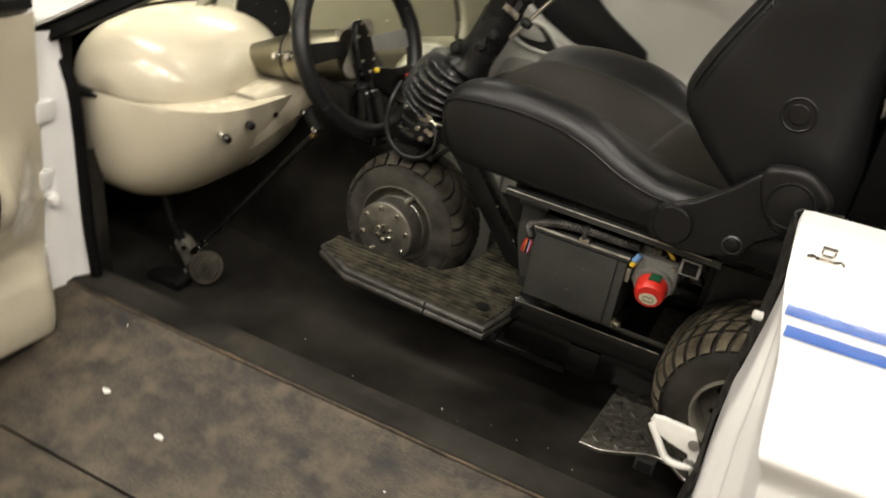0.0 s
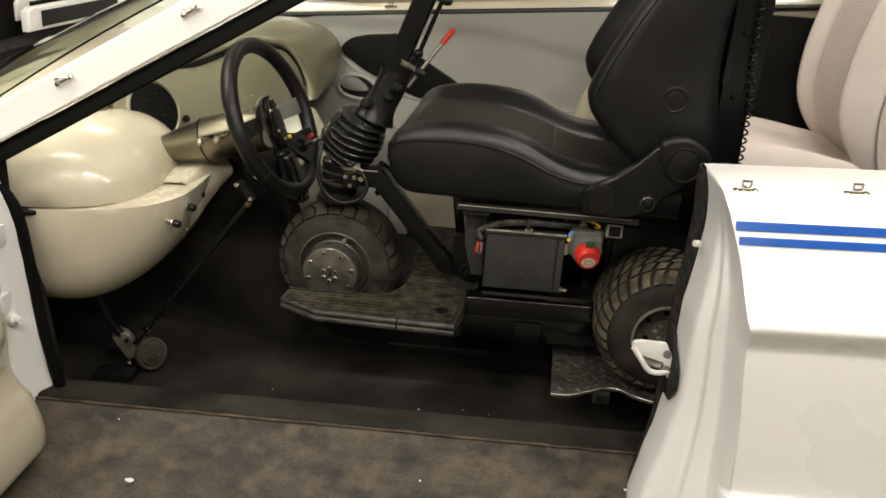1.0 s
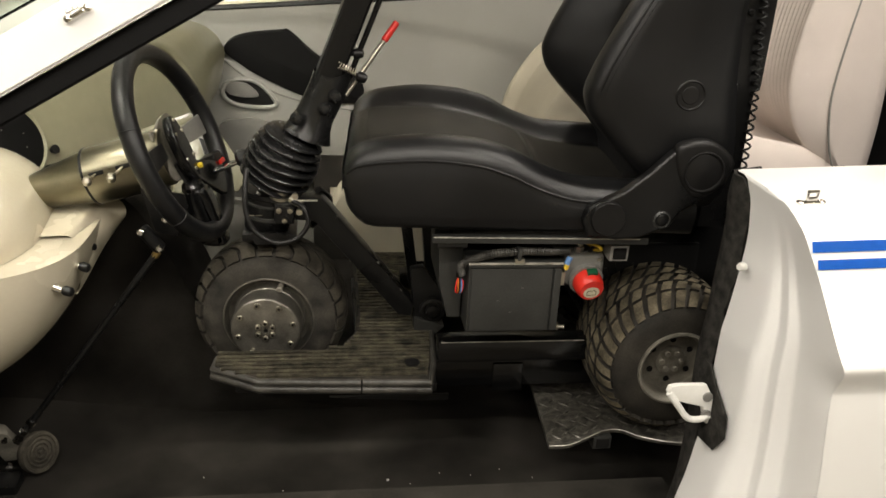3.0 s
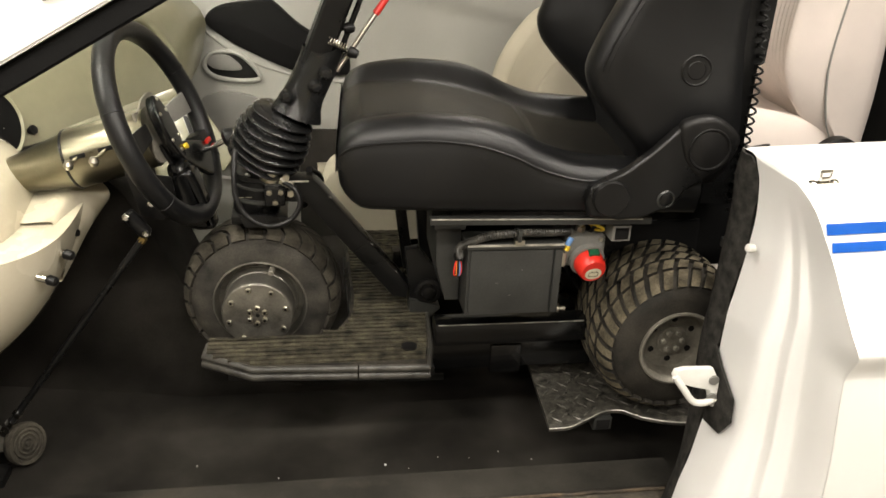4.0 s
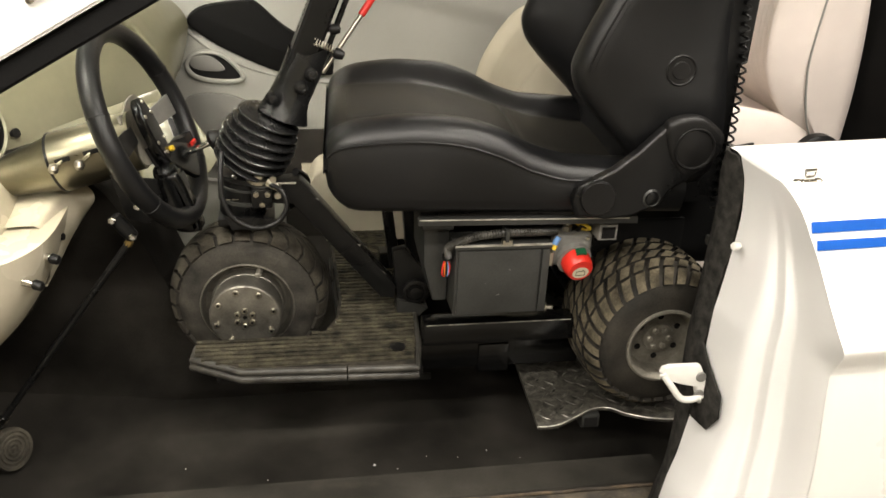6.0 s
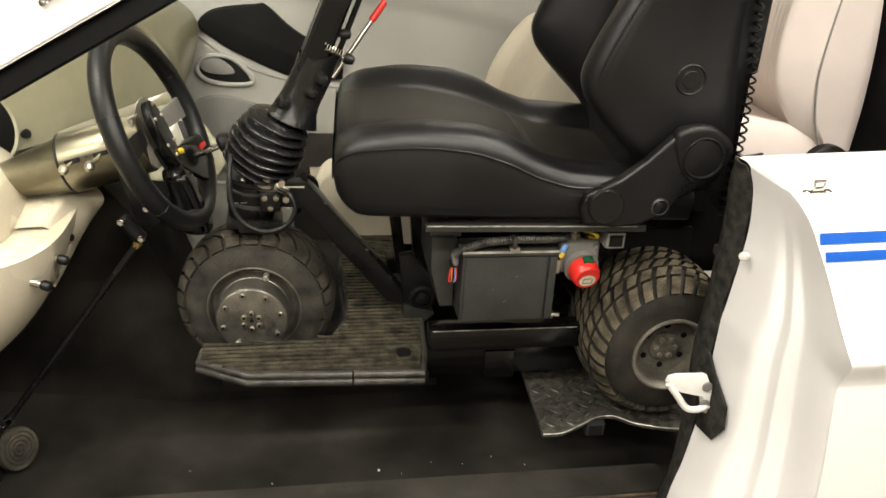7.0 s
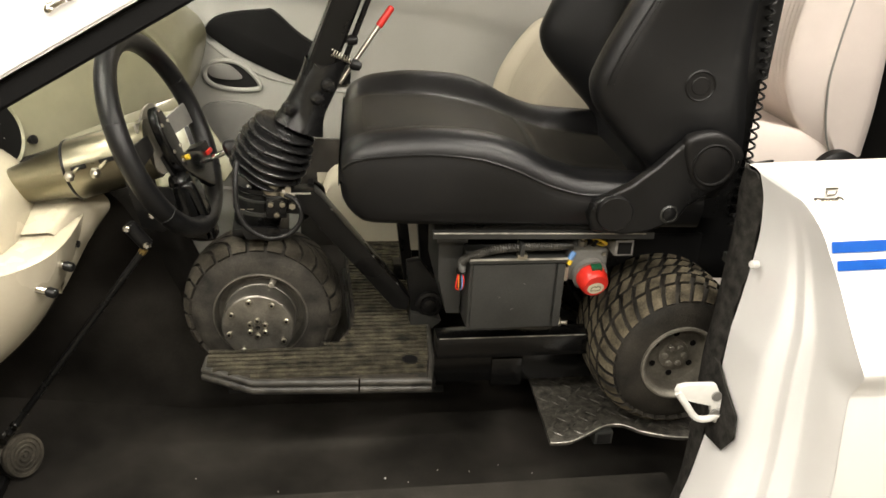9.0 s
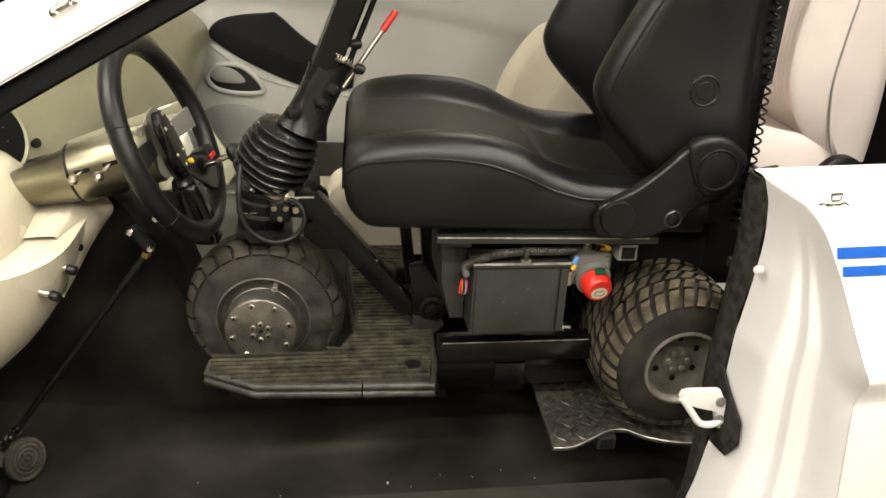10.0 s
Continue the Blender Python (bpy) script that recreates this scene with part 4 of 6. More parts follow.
part("coiled_cord", tube(coil, 0.0022, 6), BLACK_PAD, CHAIR, "black coiled cord")


# ---- wheels ----
def crown(R, rim_r, w, s, p):
    return rim_r + (R - rim_r) * max(0.0, 1 - abs(2 * s / w) ** p) ** (1 / p)


def tyre(c, R, w, rim_r, p, label, mat):
    prof = [(rim_r, -w / 2)]
    for k in range(1, 28):
        s = -w / 2 * math.cos(math.pi * k / 28)
        prof.append((crown(R, rim_r, w, s, p), s))
    prof.append((rim_r, w / 2))
    return part("tyre", lathe(prof, (0, -1, 0), c, 96, close=True), mat, CHAIR, label, angle=60)


def tread_patch(bm, c, R, rim_r, w, p, corner, hgt):
    """A raised block; corner(i, j) gives angle and side offset for i, j in 0..1, split finely across."""
    nx, ny = 4, 2
    top, low, sides = [], [], []
    for i in range(nx + 1):
        rt, rl = [], []
        for j in range(ny + 1):
            a, s = corner(i / nx, j / ny)
            r = crown(R, rim_r, w, s, p)
            inset = 0.0
            v = Vector((math.cos(a), 0, math.sin(a)))
            slope = (crown(R, rim_r, w, s + 0.001, p) - crown(R, rim_r, w, s - 0.001, p)) / 0.002
            nrm = (v + Vector((0, 1, 0)) * slope).normalized()
            base = Vector(c) + v * r + Vector((0, -s, 0))
            rt.append(bm.verts.new(base + nrm * hgt))
            rl.append(bm.verts.new(base - nrm * 0.002))
        top.append(rt)
        low.append(rl)
    for i in range(nx):
        for j in range(ny):
            bm.faces.new((top[i][j], top[i][j + 1], top[i + 1][j + 1], top[i + 1][j]))
    for i in range(nx):
        sides.append(bm.faces.new((top[i][0], top[i + 1][0], low[i + 1][0], low[i][0])))
        sides.append(bm.faces.new((top[i][ny], top[i + 1][ny], low[i + 1][ny], low[i][ny])))
    for j in range(ny):
        sides.append(bm.faces.new((top[0][j], top[0][j + 1], low[0][j + 1], low[0][j])))
        sides.append(bm.faces.new((top[nx][j], top[nx][j + 1], low[nx][j + 1], low[nx][j])))
    for f in sides:
        f.material_index = 1


FC, FR, FRIM, FW, FP = (0.1775, -0.03, 0.288), 0.1415, 0.086, 0.124, 2.8
PLACE = Matrix.Translation(FC) @ Matrix.Rotation(radians(-4.6), 4, "Z") @ Matrix.Translation(-Vector(FC))
front_tyre = tyre(FC, FR, FW, FRIM, FP, "dusty black front tyre with curved grooves", FRONT_RUBBER)
bm = bmesh.new()
NL = 26
for k in range(NL):
    for sgn in (-1, 1):
        a0 = 2 * math.pi * (k + (0.5 if sgn > 0 else 0)) / NL
        da = 2 * math.pi / NL

        def corner(i, j, a0=a0, da=da, sgn=sgn):
            s = sgn * (0.001 + 0.0505 * i)
            bend = -da * 1.35 * (1 - (1 - min(1.0, i / 0.85)) ** 2)
            return a0 + bend + da * (0.08 + 0.80 * j), s

        tread_patch(bm, FC, FR, FRIM, FW, FP, corner, 0.0066)
part("tread", bm, TREAD_FRONT, front_tyre, "curved tread ribs", angle=50).data.materials.append(RUBBER)

PLACE = Matrix.Identity(4)
RW, RP, RR, RRIM = 0.200, 3.6, 0.1385, 0.070


def rear_wheel(c):
    t = tyre(c, RR, RW, RRIM, RP, "dusty black rear tyre with blocky tread", RUBBER)
    bm = bmesh.new()
    n = 32
    bands = [(-0.091, -0.064), (-0.058, -0.034), (-0.028, -0.002), (0.003, 0.029), (0.035, 0.059), (0.065, 0.091)]
    for r, (s0, s1) in enumerate(bands):
        for k in range(n):
            da = 2 * math.pi / n
            a0 = da * (k + 0.5 * (r % 2)) + da * random.uniform(-0.03, 0.03)
            lean = (0.75 if r in (2, 3) else 0.5) * da * (1 if c[1] < 0 else -1)

            def corner(i, j, a0=a0, da=da, s0=s0, s1=s1, lean=lean):
                return a0 + lean * i + da * (0.14 + 0.66 * j), s0 + (s1 - s0) * i

            tread_patch(bm, c, RR, RRIM, RW, RP, corner, 0.0075)
    part("tread", bm, TREAD, t, "tan-dusted square tread blocks", angle=50).data.materials.append(RUBBER)
    side = -1 if c[1] < 0 else 1
    rim = part("rim", lathe([(0.0, RW / 2 - 0.070), (0.069, RW / 2 - 0.070), (0.0690, RW / 2 - 0.004), (0.063, RW / 2 - 0.010), (0.061, RW / 2 - 0.026), (0.058, RW / 2 - 0.034), (0.054, RW / 2 - 0.036), (0.030, RW / 2 - 0.034), (0.028, RW / 2 - 0.028), (0.0, RW / 2 - 0.026)], (0, side, 0), c, 64), RIM_STEEL, CHAIR, "dished grey metal rim")
    part("rim_lip", lathe([(0.0690, RW / 2 - 0.012), (0.0735, RW / 2 - 0.002), (0.0725, RW / 2 + 0.004), (0.069, RW / 2 + 0.005), (0.0655, RW / 2 + 0.002), (0.063, RW / 2 - 0.010)], (0, side, 0), c, 64, close=True), STEEL_DULL, rim, "pale worn rim lip")
    for k in range(6):
        a = 2 * math.pi * k / 6
        p = Vector(c) + Vector((0.018 * math.cos(a), side * (RW / 2 - 0.0275), 0.018 * math.sin(a)))
        part("bolt", lathe([(0, 0), (0.0055, 0), (0.0055, 0.005), (0.0045, 0.006), (0, 0.006)], (0, side, 0), p, 6), STEEL_DULL, rim)
        p = Vector(c) + Vector((0.041 * math.cos(a + 0.5), side * (RW / 2 - 0.0346), 0.041 * math.sin(a + 0.5)))
        # thin dark disc on the rim face, painting the shade of a hole
        part("hole_shade", lathe([(0, 0), (0.0058, 0), (0.0058, 0.0012), (0, 0.0012)], (0, side, 0), p, 14), DARK_VOID, rim, "dark round disc for the shade in a hole")
    return t


rear_wheel((0.912, -0.195, 0.280))
rear_wheel((0.912, 0.20, 0.280))
part("rear_axle", rod((0.912, -0.16, 0.280), (0.912, 0.16, 0.280), 0.022, 16), BLACK_METAL, CHAIR)
part("axle_block", box((0.80, -0.13, 0.27), (1.0, 0.10, 0.46), 0.01), BLACK_METAL, CHAIR)

HC = Vector((0.1775, -0.03, 0.288))
PLACE = Matrix.Translation(HC) @ Matrix.Rotation(radians(-4.6), 4, "Z") @ Matrix.Translation(-HC)
hub = part("hub_motor", lathe([(0.0, -0.02), (0.086, -0.02), (0.088, 0.058), (0.0865, 0.063), (0.084, 0.064), (0.0815, 0.060), (0.080, 0.048), (0.078, 0.043), (0.070, 0.040), (0.0675, 0.042), (0.067, 0.050), (0.0665, 0.062), (0.0650, 0.0635), (0.0650, 0.102), (0.0635, 0.1055), (0.061, 0.107), (0.0, 0.107)], (0, -1, 0), HC, 80), HUB_METAL, CHAIR, "grey metal hub motor with a bolt circle")
for k in range(8):
    a = 2 * math.pi * (k + 0.35) / 8
    p = HC + Vector((0.053 * math.cos(a), -0.106, 0.053 * math.sin(a)))
    part("bolt", lathe([(0, 0), (0.0052, 0), (0.0052, 0.0045), (0.0045, 0.0052), (0, 0.0052)], (0, -1, 0), p, 16), STEEL, hub, "bright socket bolt")
    part("bolt_socket", lathe([(0, 0), (0.0028, 0), (0.0028, 0.0006), (0, 0.0006)], (0, -1, 0), p + Vector((0, -0.005, 0)), 6), BLACK_PAD, hub)
for k in range(6):
    a = 2 * math.pi * (k + 0.5) / 6
    p = HC + Vector((0.0155 * math.cos(a), -0.106, 0.0155 * math.sin(a)))
    part("bolt", lathe([(0, 0), (0.0052, 0), (0.0052, 0.006), (0.0045, 0.0067), (0, 0.0067)], (0, -1, 0), p, 16), STEEL, hub, "bright socket bolt")
    part("bolt_socket", lathe([(0, 0), (0.0028, 0), (0.0028, 0.0006), (0, 0.0006)], (0, -1, 0), p + Vector((0, -0.0065, 0)), 6), BLACK_PAD, hub)
part("centre_bore", lathe([(0.0, 0), (0.0042, 0), (0.0042, 0.001), (0, 0.001)], (0, -1, 0), HC + Vector((0, -0.106, 0)), 16), BLACK_PAD, hub)
part("valve", rod((0.204, -0.060, 0.360), (0.200, -0.104, 0.356), 0.0058, 12, chamfer=0.0012), STEEL_DULL, hub, "bright tyre valve")
PLACE = Matrix.Translation((0.003, 0, 0.020))

# ---- fork, bellows and tiller ----
part("yoke", lathe([(0.0, -0.04), (0.040, -0.04), (0.042, -0.035), (0.042, 0.025), (0.046, 0.028), (0.046, 0.036), (0.030, 0.040), (0.0, 0.040)], (0.1, 0, 1), (0.172, -0.045, 0.478), 36), BLACK_METAL, CHAIR, "black steering yoke drum")
part("yoke_plate", box((0.125, -0.09, 0.428), (0.225, 0.0, 0.442), 0.003), BLACK_METAL, CHAIR)
part("yoke_washer", lathe([(0.0, 0), (0.020, 0), (0.020, 0.006), (0.012, 0.008), (0.012, 0.014), (0, 0.014)], (0.1, -0.1, 1), (0.197, -0.085, 0.512), 24), STEEL, CHAIR)
for sgn in (-0.105, 0.065):
    part("fork_leg", prism([(0.14, sgn - 0.004 if sgn > 0 else sgn + 0.004, 0.45), (0.20, sgn, 0.45), (0.19, sgn, 0.428), (0.15, sgn, 0.428)], (0, 0.008, 0), 0.001), BLACK_METAL, CHAIR)
part("yoke_band", lathe([(0.0425, -0.004), (0.0455, -0.003), (0.0455, 0.003), (0.0425, 0.004)], (0.1, 0, 1), (0.171, -0.045, 0.468), 36, close=True), BOX_METAL, CHAIR)
part("yoke_band", lathe([(0.0425, -0.003), (0.045, -0.002), (0.045, 0.002), (0.0425, 0.003)], (0.1, 0, 1), (0.173, -0.045, 0.492), 36, close=True), BOX_METAL, CHAIR)
lugb = part("yoke_lug", box((0.186, -0.112, 0.470), (0.222, -0.082, 0.505), 0.004), BLACK_METAL, CHAIR, "black clamp lug with bright bolts")
for x, z in ((0.194, 0.497), (0.214, 0.497), (0.204, 0.478)):
    part("bolt", lathe([(0, 0), (0.0055, 0), (0.005, 0.005), (0, 0.006)], (0, -1, 0), (x, -0.112, z), 6), STEEL, lugb)
part("grease_nipple", rod((0.160, -0.09, 0.520), (0.156, -0.10, 0.527), 0.0025, 10), GREY_CAST, CHAIR)
part("yoke_disc", lathe([(0.0, 0), (0.030, 0), (0.030, 0.004), (0.024, 0.006), (0.024, 0.010), (0, 0.010)], (0.1, -0.1, 1), (0.205, -0.075, 0.505), 28), BOX_METAL, CHAIR)
for x in (0.138, 0.152):
    part("scratch", box((x, -0.0885, 0.478), (x + 0.011, -0.0868, 0.4792), m=Matrix.Rotation(0, 4, "Y")), STEEL, CHAIR)
# stay from the yoke back to the frame
PLACE = Matrix.Translation((-0.002, 0.035, -0.020))
stay = [(0.205, 0.549), (0.275, 0.552), (0.288, 0.539), (0.452, 0.335), (0.448, 0.310), (0.422, 0.315), (0.262, 0.508), (0.205, 0.512)]
part("stay", prism([(x, -0.125, z) for x, z in stay], (0, 0.045, 0), 0.003), BLACK_METAL, CHAIR, "black square-section steel stay")
part("stay_edge", box((0.215, -0.127, 0.5475), (0.268, -0.1255, 0.5505)), EDGE_HIGHLIGHT, CHAIR, "pale worn strip with the stay edge highlight in its colour")
for k in range(4):
    t = 0.10 + 0.24 * k + random.uniform(-0.03, 0.03)
    c = Vector((0.288, -0.1255, 0.538)).lerp(Vector((0.458, -0.1255, 0.335)), t)
    part("paint_chip", prism([c + Vector((random.uniform(-0.003, 0.003), 0, random.uniform(-0.003, 0.003))) + Vector((dx, 0, dz)) for dx, dz in ((-0.002, 0.0015), (0.0013, -0.002), (0.0007, -0.003), (-0.0025, 0.0003))], (0, 0.0006, 0)), GREY_CAST, CHAIR, "small paint chip")
PLACE = Matrix.Translation((-0.003, 0.035, 0.003))
pv = part("pivot_plate", prism([(0.445, -0.12, 0.385), (0.47, -0.12, 0.39), (0.515, -0.12, 0.33), (0.525, -0.12, 0.29), (0.50, -0.12, 0.265), (0.455, -0.12, 0.285)], (0, 0.02, 0), 0.004), BLACK_METAL, CHAIR)
part("pivot_cap", lathe([(0.0, 0), (0.025, 0), (0.025, 0.008), (0.019, 0.010), (0.017, 0.006), (0.013, 0.006), (0.012, 0.014), (0.005, 0.016), (0, 0.016)], (0, -1, 0), (0.490, -0.12, 0.300), 32), BLACK_PAD, pv, "round black pivot cap")
part("pivot_foot", prism([(0.455, -0.13, 0.285), (0.50, -0.13, 0.275), (0.515, -0.13, 0.265), (0.485, -0.13, 0.236), (0.455, -0.13, 0.236)], (0, 0.04, 0), 0.003), BOX_METAL, CHAIR)
for x0, x1 in ((0.437, 0.468), (0.482, 0.505)):
    part("strut", prism([(x0 - 0.011, 0.0, 0.50), (x0 + 0.011, 0.0, 0.50), (x1 + 0.011, 0.0, 0.29), (x1 - 0.011, 0.0, 0.29)], (0, 0.025, 0), 0.002), BLACK_METAL, CHAIR, "black flat steel strut")
# hose loop and corrugated hose
PLACE = Matrix.Translation((0.012, 0.0, 0.016))
loop_path = spline([(0.130, -0.10, 0.575), (0.128, -0.125, 0.545), (0.130, -0.138, 0.505), (0.146, -0.145, 0.472), (0.180, -0.148, 0.453), (0.218, -0.145, 0.460), (0.237, -0.14, 0.487), (0.230, -0.13, 0.512), (0.21, -0.115, 0.52)], 14)
part("hose_loop", tube(loop_path, 0.005, 10, radii=[0.0050 if k % 2 else 0.0042 for k in range(len(loop_path))]), BLACK_PAD, CHAIR, "black corrugated hose loop", angle=70)
part("hose_fitting", rod((0.205, -0.11, 0.522), (0.225, -0.12, 0.515), 0.007, 6), STEEL, CHAIR)
for p in ((0.215, -0.128, 0.535), (0.222, -0.128, 0.505)):
    part("bolt", lathe([(0, 0), (0.006, 0), (0.006, 0.006), (0, 0.006)], (0, -1, 0), p, 6), STEEL, CHAIR)
part("cable", tube(spline([(0.255, -0.05, 0.52), (0.275, -0.01, 0.49), (0.27, 0.02, 0.45), (0.24, 0.0, 0.43)], 6), 0.007, 8), BLACK_PAD, CHAIR, "black cable")

PLACE = Matrix.Identity(4)
b0, b1 = Vector((0.181, -0.048, 0.546)), Vector((0.226, -0.038, 0.640))
tilt = Vector((0.40, -0.13, 0.90)).normalized()
rings = []
NR = 7
STEPS = NR * 10
for k in range(STEPS + 1):
    t = k / STEPS
    wave = math.cos(2 * math.pi * NR * t + math.pi)
    rad = 0.0545 + 0.0085 * math.sin(math.pi * min(1.0, t * 1.05)) - 0.006 * t * t + 0.0068 * (abs(wave) ** 0.7) * (1 if wave > 0 else -1)
    c = b0.lerp(b1, t)
    m = turn_to(tilt, c)
    ring = []
    for j in range(48):
        a = 2 * math.pi * j / 48
        r = rad + 0.0010 * math.sin(3 * a + 5 * t) + 0.0006 * math.sin(5 * a - 9 * t)
        ring.append(m @ Vector((r * math.cos(a), r * math.sin(a) * 0.95, 0.0012 * math.sin(2 * a + 5 * t) + 0.0006 * math.sin(5 * a + 7 * t))))
    rings.append(ring)
bel = part("bellows", loft(rings), RUBBER_BLACK, CHAIR, "black rubber bellows boot", angle=80)
sleeve = []
for t, r in ((-0.04, 0.046), (0.06, 0.042), (0.16, 0.038), (0.3, 0.0355), (0.5, 0.0345), (0.75, 0.0345), (0.92, 0.034), (1.0, 0.035)):
    c = Vector((0.2485, -0.036, 0.640)).lerp(Vector((0.293, -0.03, 0.744)), t)
    m = turn_to((0.40, 0, 1), c)
    sleeve.append([m @ Vector(((r + 0.0015 * math.sin(3 * a + 7 * t)) * math.cos(a), (r + 0.001 * math.sin(4 * a)) * math.sin(a) * 0.9, (0.030 * max(0.0, -math.cos(a + 0.4)) ** 2 if t == 1.0 else 0))) for a in [2 * math.pi * j / 32 for j in range(32)]])
part("boot_sleeve", loft(sleeve, caps=False), RUBBER_BLACK, CHAIR, "black rubber sleeve with snap studs", angle=70)
for p in ((0.297, -0.066, 0.715), (0.279, -0.068, 0.693), (0.230, -0.072, 0.676)):
    part("snap_stud", lathe([(0.0, -0.008), (0.012, -0.004), (0.0115, 0.004), (0.007, 0.010), (0.0, 0.011)], (0.25, -1, 0.1), p, 18), RUBBER_BLACK, bel)
col = []
for z, x in ((0.64, 0.246), (0.70, 0.269), (0.84, 0.3225), (1.0, 0.382)):
    col.append([(x - 0.0245, -0.050, z), (x - 0.0195, -0.055, z), (x + 0.0195, -0.055, z), (x + 0.0245, -0.050, z), (x + 0.0245, 0.005, z), (x - 0.0245, 0.005, z)])
tiller = part("tiller_post", loft(col), BLACK_METAL, CHAIR, "black rectangular tiller post")
part("post_rod", rod((0.318, -0.035, 0.73), (0.398, -0.035, 0.94), 0.005, 10), BLACK_METAL, tiller)
PLACE = Matrix.Translation((0.022, 0, 0))
head = part("tiller_head", loft([[(x + 0.0, CYH + w * math.cos(2 * math.pi * j / 24), z + hh * math.sin(2 * math.pi * j / 24)) for j in range(24)] for x, CYH, z, w, hh in ((0.325, -0.02, 1.0, 0.02, 0.02), (0.335, -0.02, 1.0, 0.06, 0.045), (0.40, -0.02, 1.01, 0.085, 0.058), (0.46, -0.02, 1.03, 0.09, 0.05), (0.50, -0.02, 1.045, 0.07, 0.035), (0.51, -0.02, 1.05, 0.02, 0.01))]), BLACK_PAD, CHAIR, "black tiller control head", angle=60)
part("handlebar", rod((0.36, -0.26, 1.045), (0.36, 0.22, 1.045), 0.014, 16), BLACK_METAL, head)
part("thumb_lever", loft([[(x + 0.015 * math.cos(2 * math.pi * j / 14), -0.10, z + 0.018 * math.sin(2 * math.pi * j / 14)) for j in range(14)] for x, z in ((0.40, 1.02),)] + [[(x + 0.012 * math.cos(2 * math.pi * j / 14), -0.115, z + 0.014 * math.sin(2 * math.pi * j / 14)) for j in range(14)] for x, z in ((0.425, 0.985),)]), GREY_CAST, head, "grey thumb lever")
part("orange_lens", box((0.317, -0.06, 0.985), (0.328, -0.03, 1.01), 0.003), ORANGE_PLASTIC, head, "orange reflector")
PLACE = Matrix.Identity(4)
lev0, lev1 = Vector((0.318, -0.035, 0.712)), Vector((0.386, -0.008, 0.806))
lever = part("release_lever", rod(lev0, lev1, 0.0042, 12), STEEL, CHAIR, "bright lever with a red grip")
part("red_grip", rod(lev1, lev1 + (lev1 - lev0).normalized() * 0.042, 0.0065, 14, r2=0.006, chamfer=0.002), RED_PLASTIC, lever, "red plastic grip")
for p, d in (((0.318, -0.035, 0.785), (1, -0.1, 0.1)), ((0.326, -0.035, 0.752), (1, -0.2, -0.35)), ((0.375, -0.035, 0.905), (1, -0.2, -0.15))):
    n0 = Vector(p)
    part("stop_knob", lathe([(0.0, -0.01), (0.004, -0.01), (0.004, 0.012), (0.009, 0.013), (0.010, 0.020), (0.007, 0.030), (0, 0.032)], d, n0, 20), BLACK_PAD, CHAIR, "small black round knob")
part("lever_spring", tube([Vector((0.303, -0.058, 0.770)) + Vector((0.9, -0.1, -0.35)).normalized() * (0.035 * k / 60) + 0.0055 * (Vector((0.36, 0, 0.93)) * math.cos(k * 0.8) + Vector((0, 1, 0)) * math.sin(k * 0.8)) for k in range(61)], 0.0011, 5), STEEL, CHAIR, "small steel spring")

# ---- seat frame, battery box and isolator ----
part("seat_rail", prism([(0.454, -0.290, 0.537), (0.454, -0.290, 0.525), (0.815, -0.315, 0.531), (0.815, -0.315, 0.543)], (0, 0.012, 0), 0.001), BOX_METAL, CHAIR, "grey steel seat rail")
part("rail_lip", prism([(0.456, -0.2917, 0.5345), (0.456, -0.2917, 0.5362), (0.80, -0.3157, 0.5418), (0.80, -0.3157, 0.5401)], (0, 0.002, 0)), EDGE_HIGHLIGHT, CHAIR, "pale strip for the highlight on the rail edge")
part("cross_frame", box((0.46, -0.265, 0.520), (0.86, 0.16, 0.546), 0.004), BLACK_METAL, CHAIR)
part("far_rail", box((0.45, 0.12, 0.49), (0.86, 0.15, 0.51), 0.002), BLACK_METAL, CHAIR)
for x, z in ((0.773, 0.509),):
    o = [(x - 0.016, z - 0.014), (x + 0.016, z - 0.014), (x + 0.016, z + 0.014), (x - 0.016, z + 0.014)]
    bm = prism([(px, -0.30, pz) for px, pz in o], (0, 0.12, 0), 0.002)
    tube_end = part("square_tube", bm, GREY_CAST, CHAIR, "open square steel tube")
    # dark plate over the solid end, the hollow's shade in its colour
    part("hollow_shade", prism([(x + (px - x) * 0.72, -0.3015, z + (pz - z) * 0.72) for px, pz in o], (0, 0.001, 0)), DARK_VOID, tube_end)
PLACE = Matrix.Translation((0.060, 0, 0.020)) @ Matrix.Diagonal((0.912, 1, 0.98, 1))
batt = part("battery_box", box((0.503, -0.288, 0.345), (0.678, -0.05, 0.470), 0.003), BOX_METAL, CHAIR, "dark grey steel battery box")
part("lid", box((0.500, -0.293, 0.470), (0.681, -0.045, 0.479), 0.002), BOX_METAL, batt, "dented lid")
part("lid_edge", box((0.501, -0.2945, 0.4765), (0.680, -0.291, 0.4795)), EDGE_HIGHLIGHT, batt, "pale strip for the highlight on the lid edge")
part("front_plate", box((0.508, -0.2925, 0.349), (0.660, -0.2885, 0.468), 0.0015), BOX_METAL, batt)
part("edge_strip", box((0.664, -0.294, 0.349), (0.678, -0.288, 0.468), 0.0015), BOX_METAL, batt)
part("latch", box((0.586, -0.297, 0.4795), (0.604, -0.285, 0.488), 0.001), STEEL, batt)
part("wing_bolt", lathe([(0.0, 0), (0.008, 0), (0.008, 0.004), (0.004, 0.005), (0.004, 0.016), (0, 0.016)], (0.9, -0.4, 0.1), (0.68, -0.285, 0.353), 8), STEEL, batt, "bright bolt")
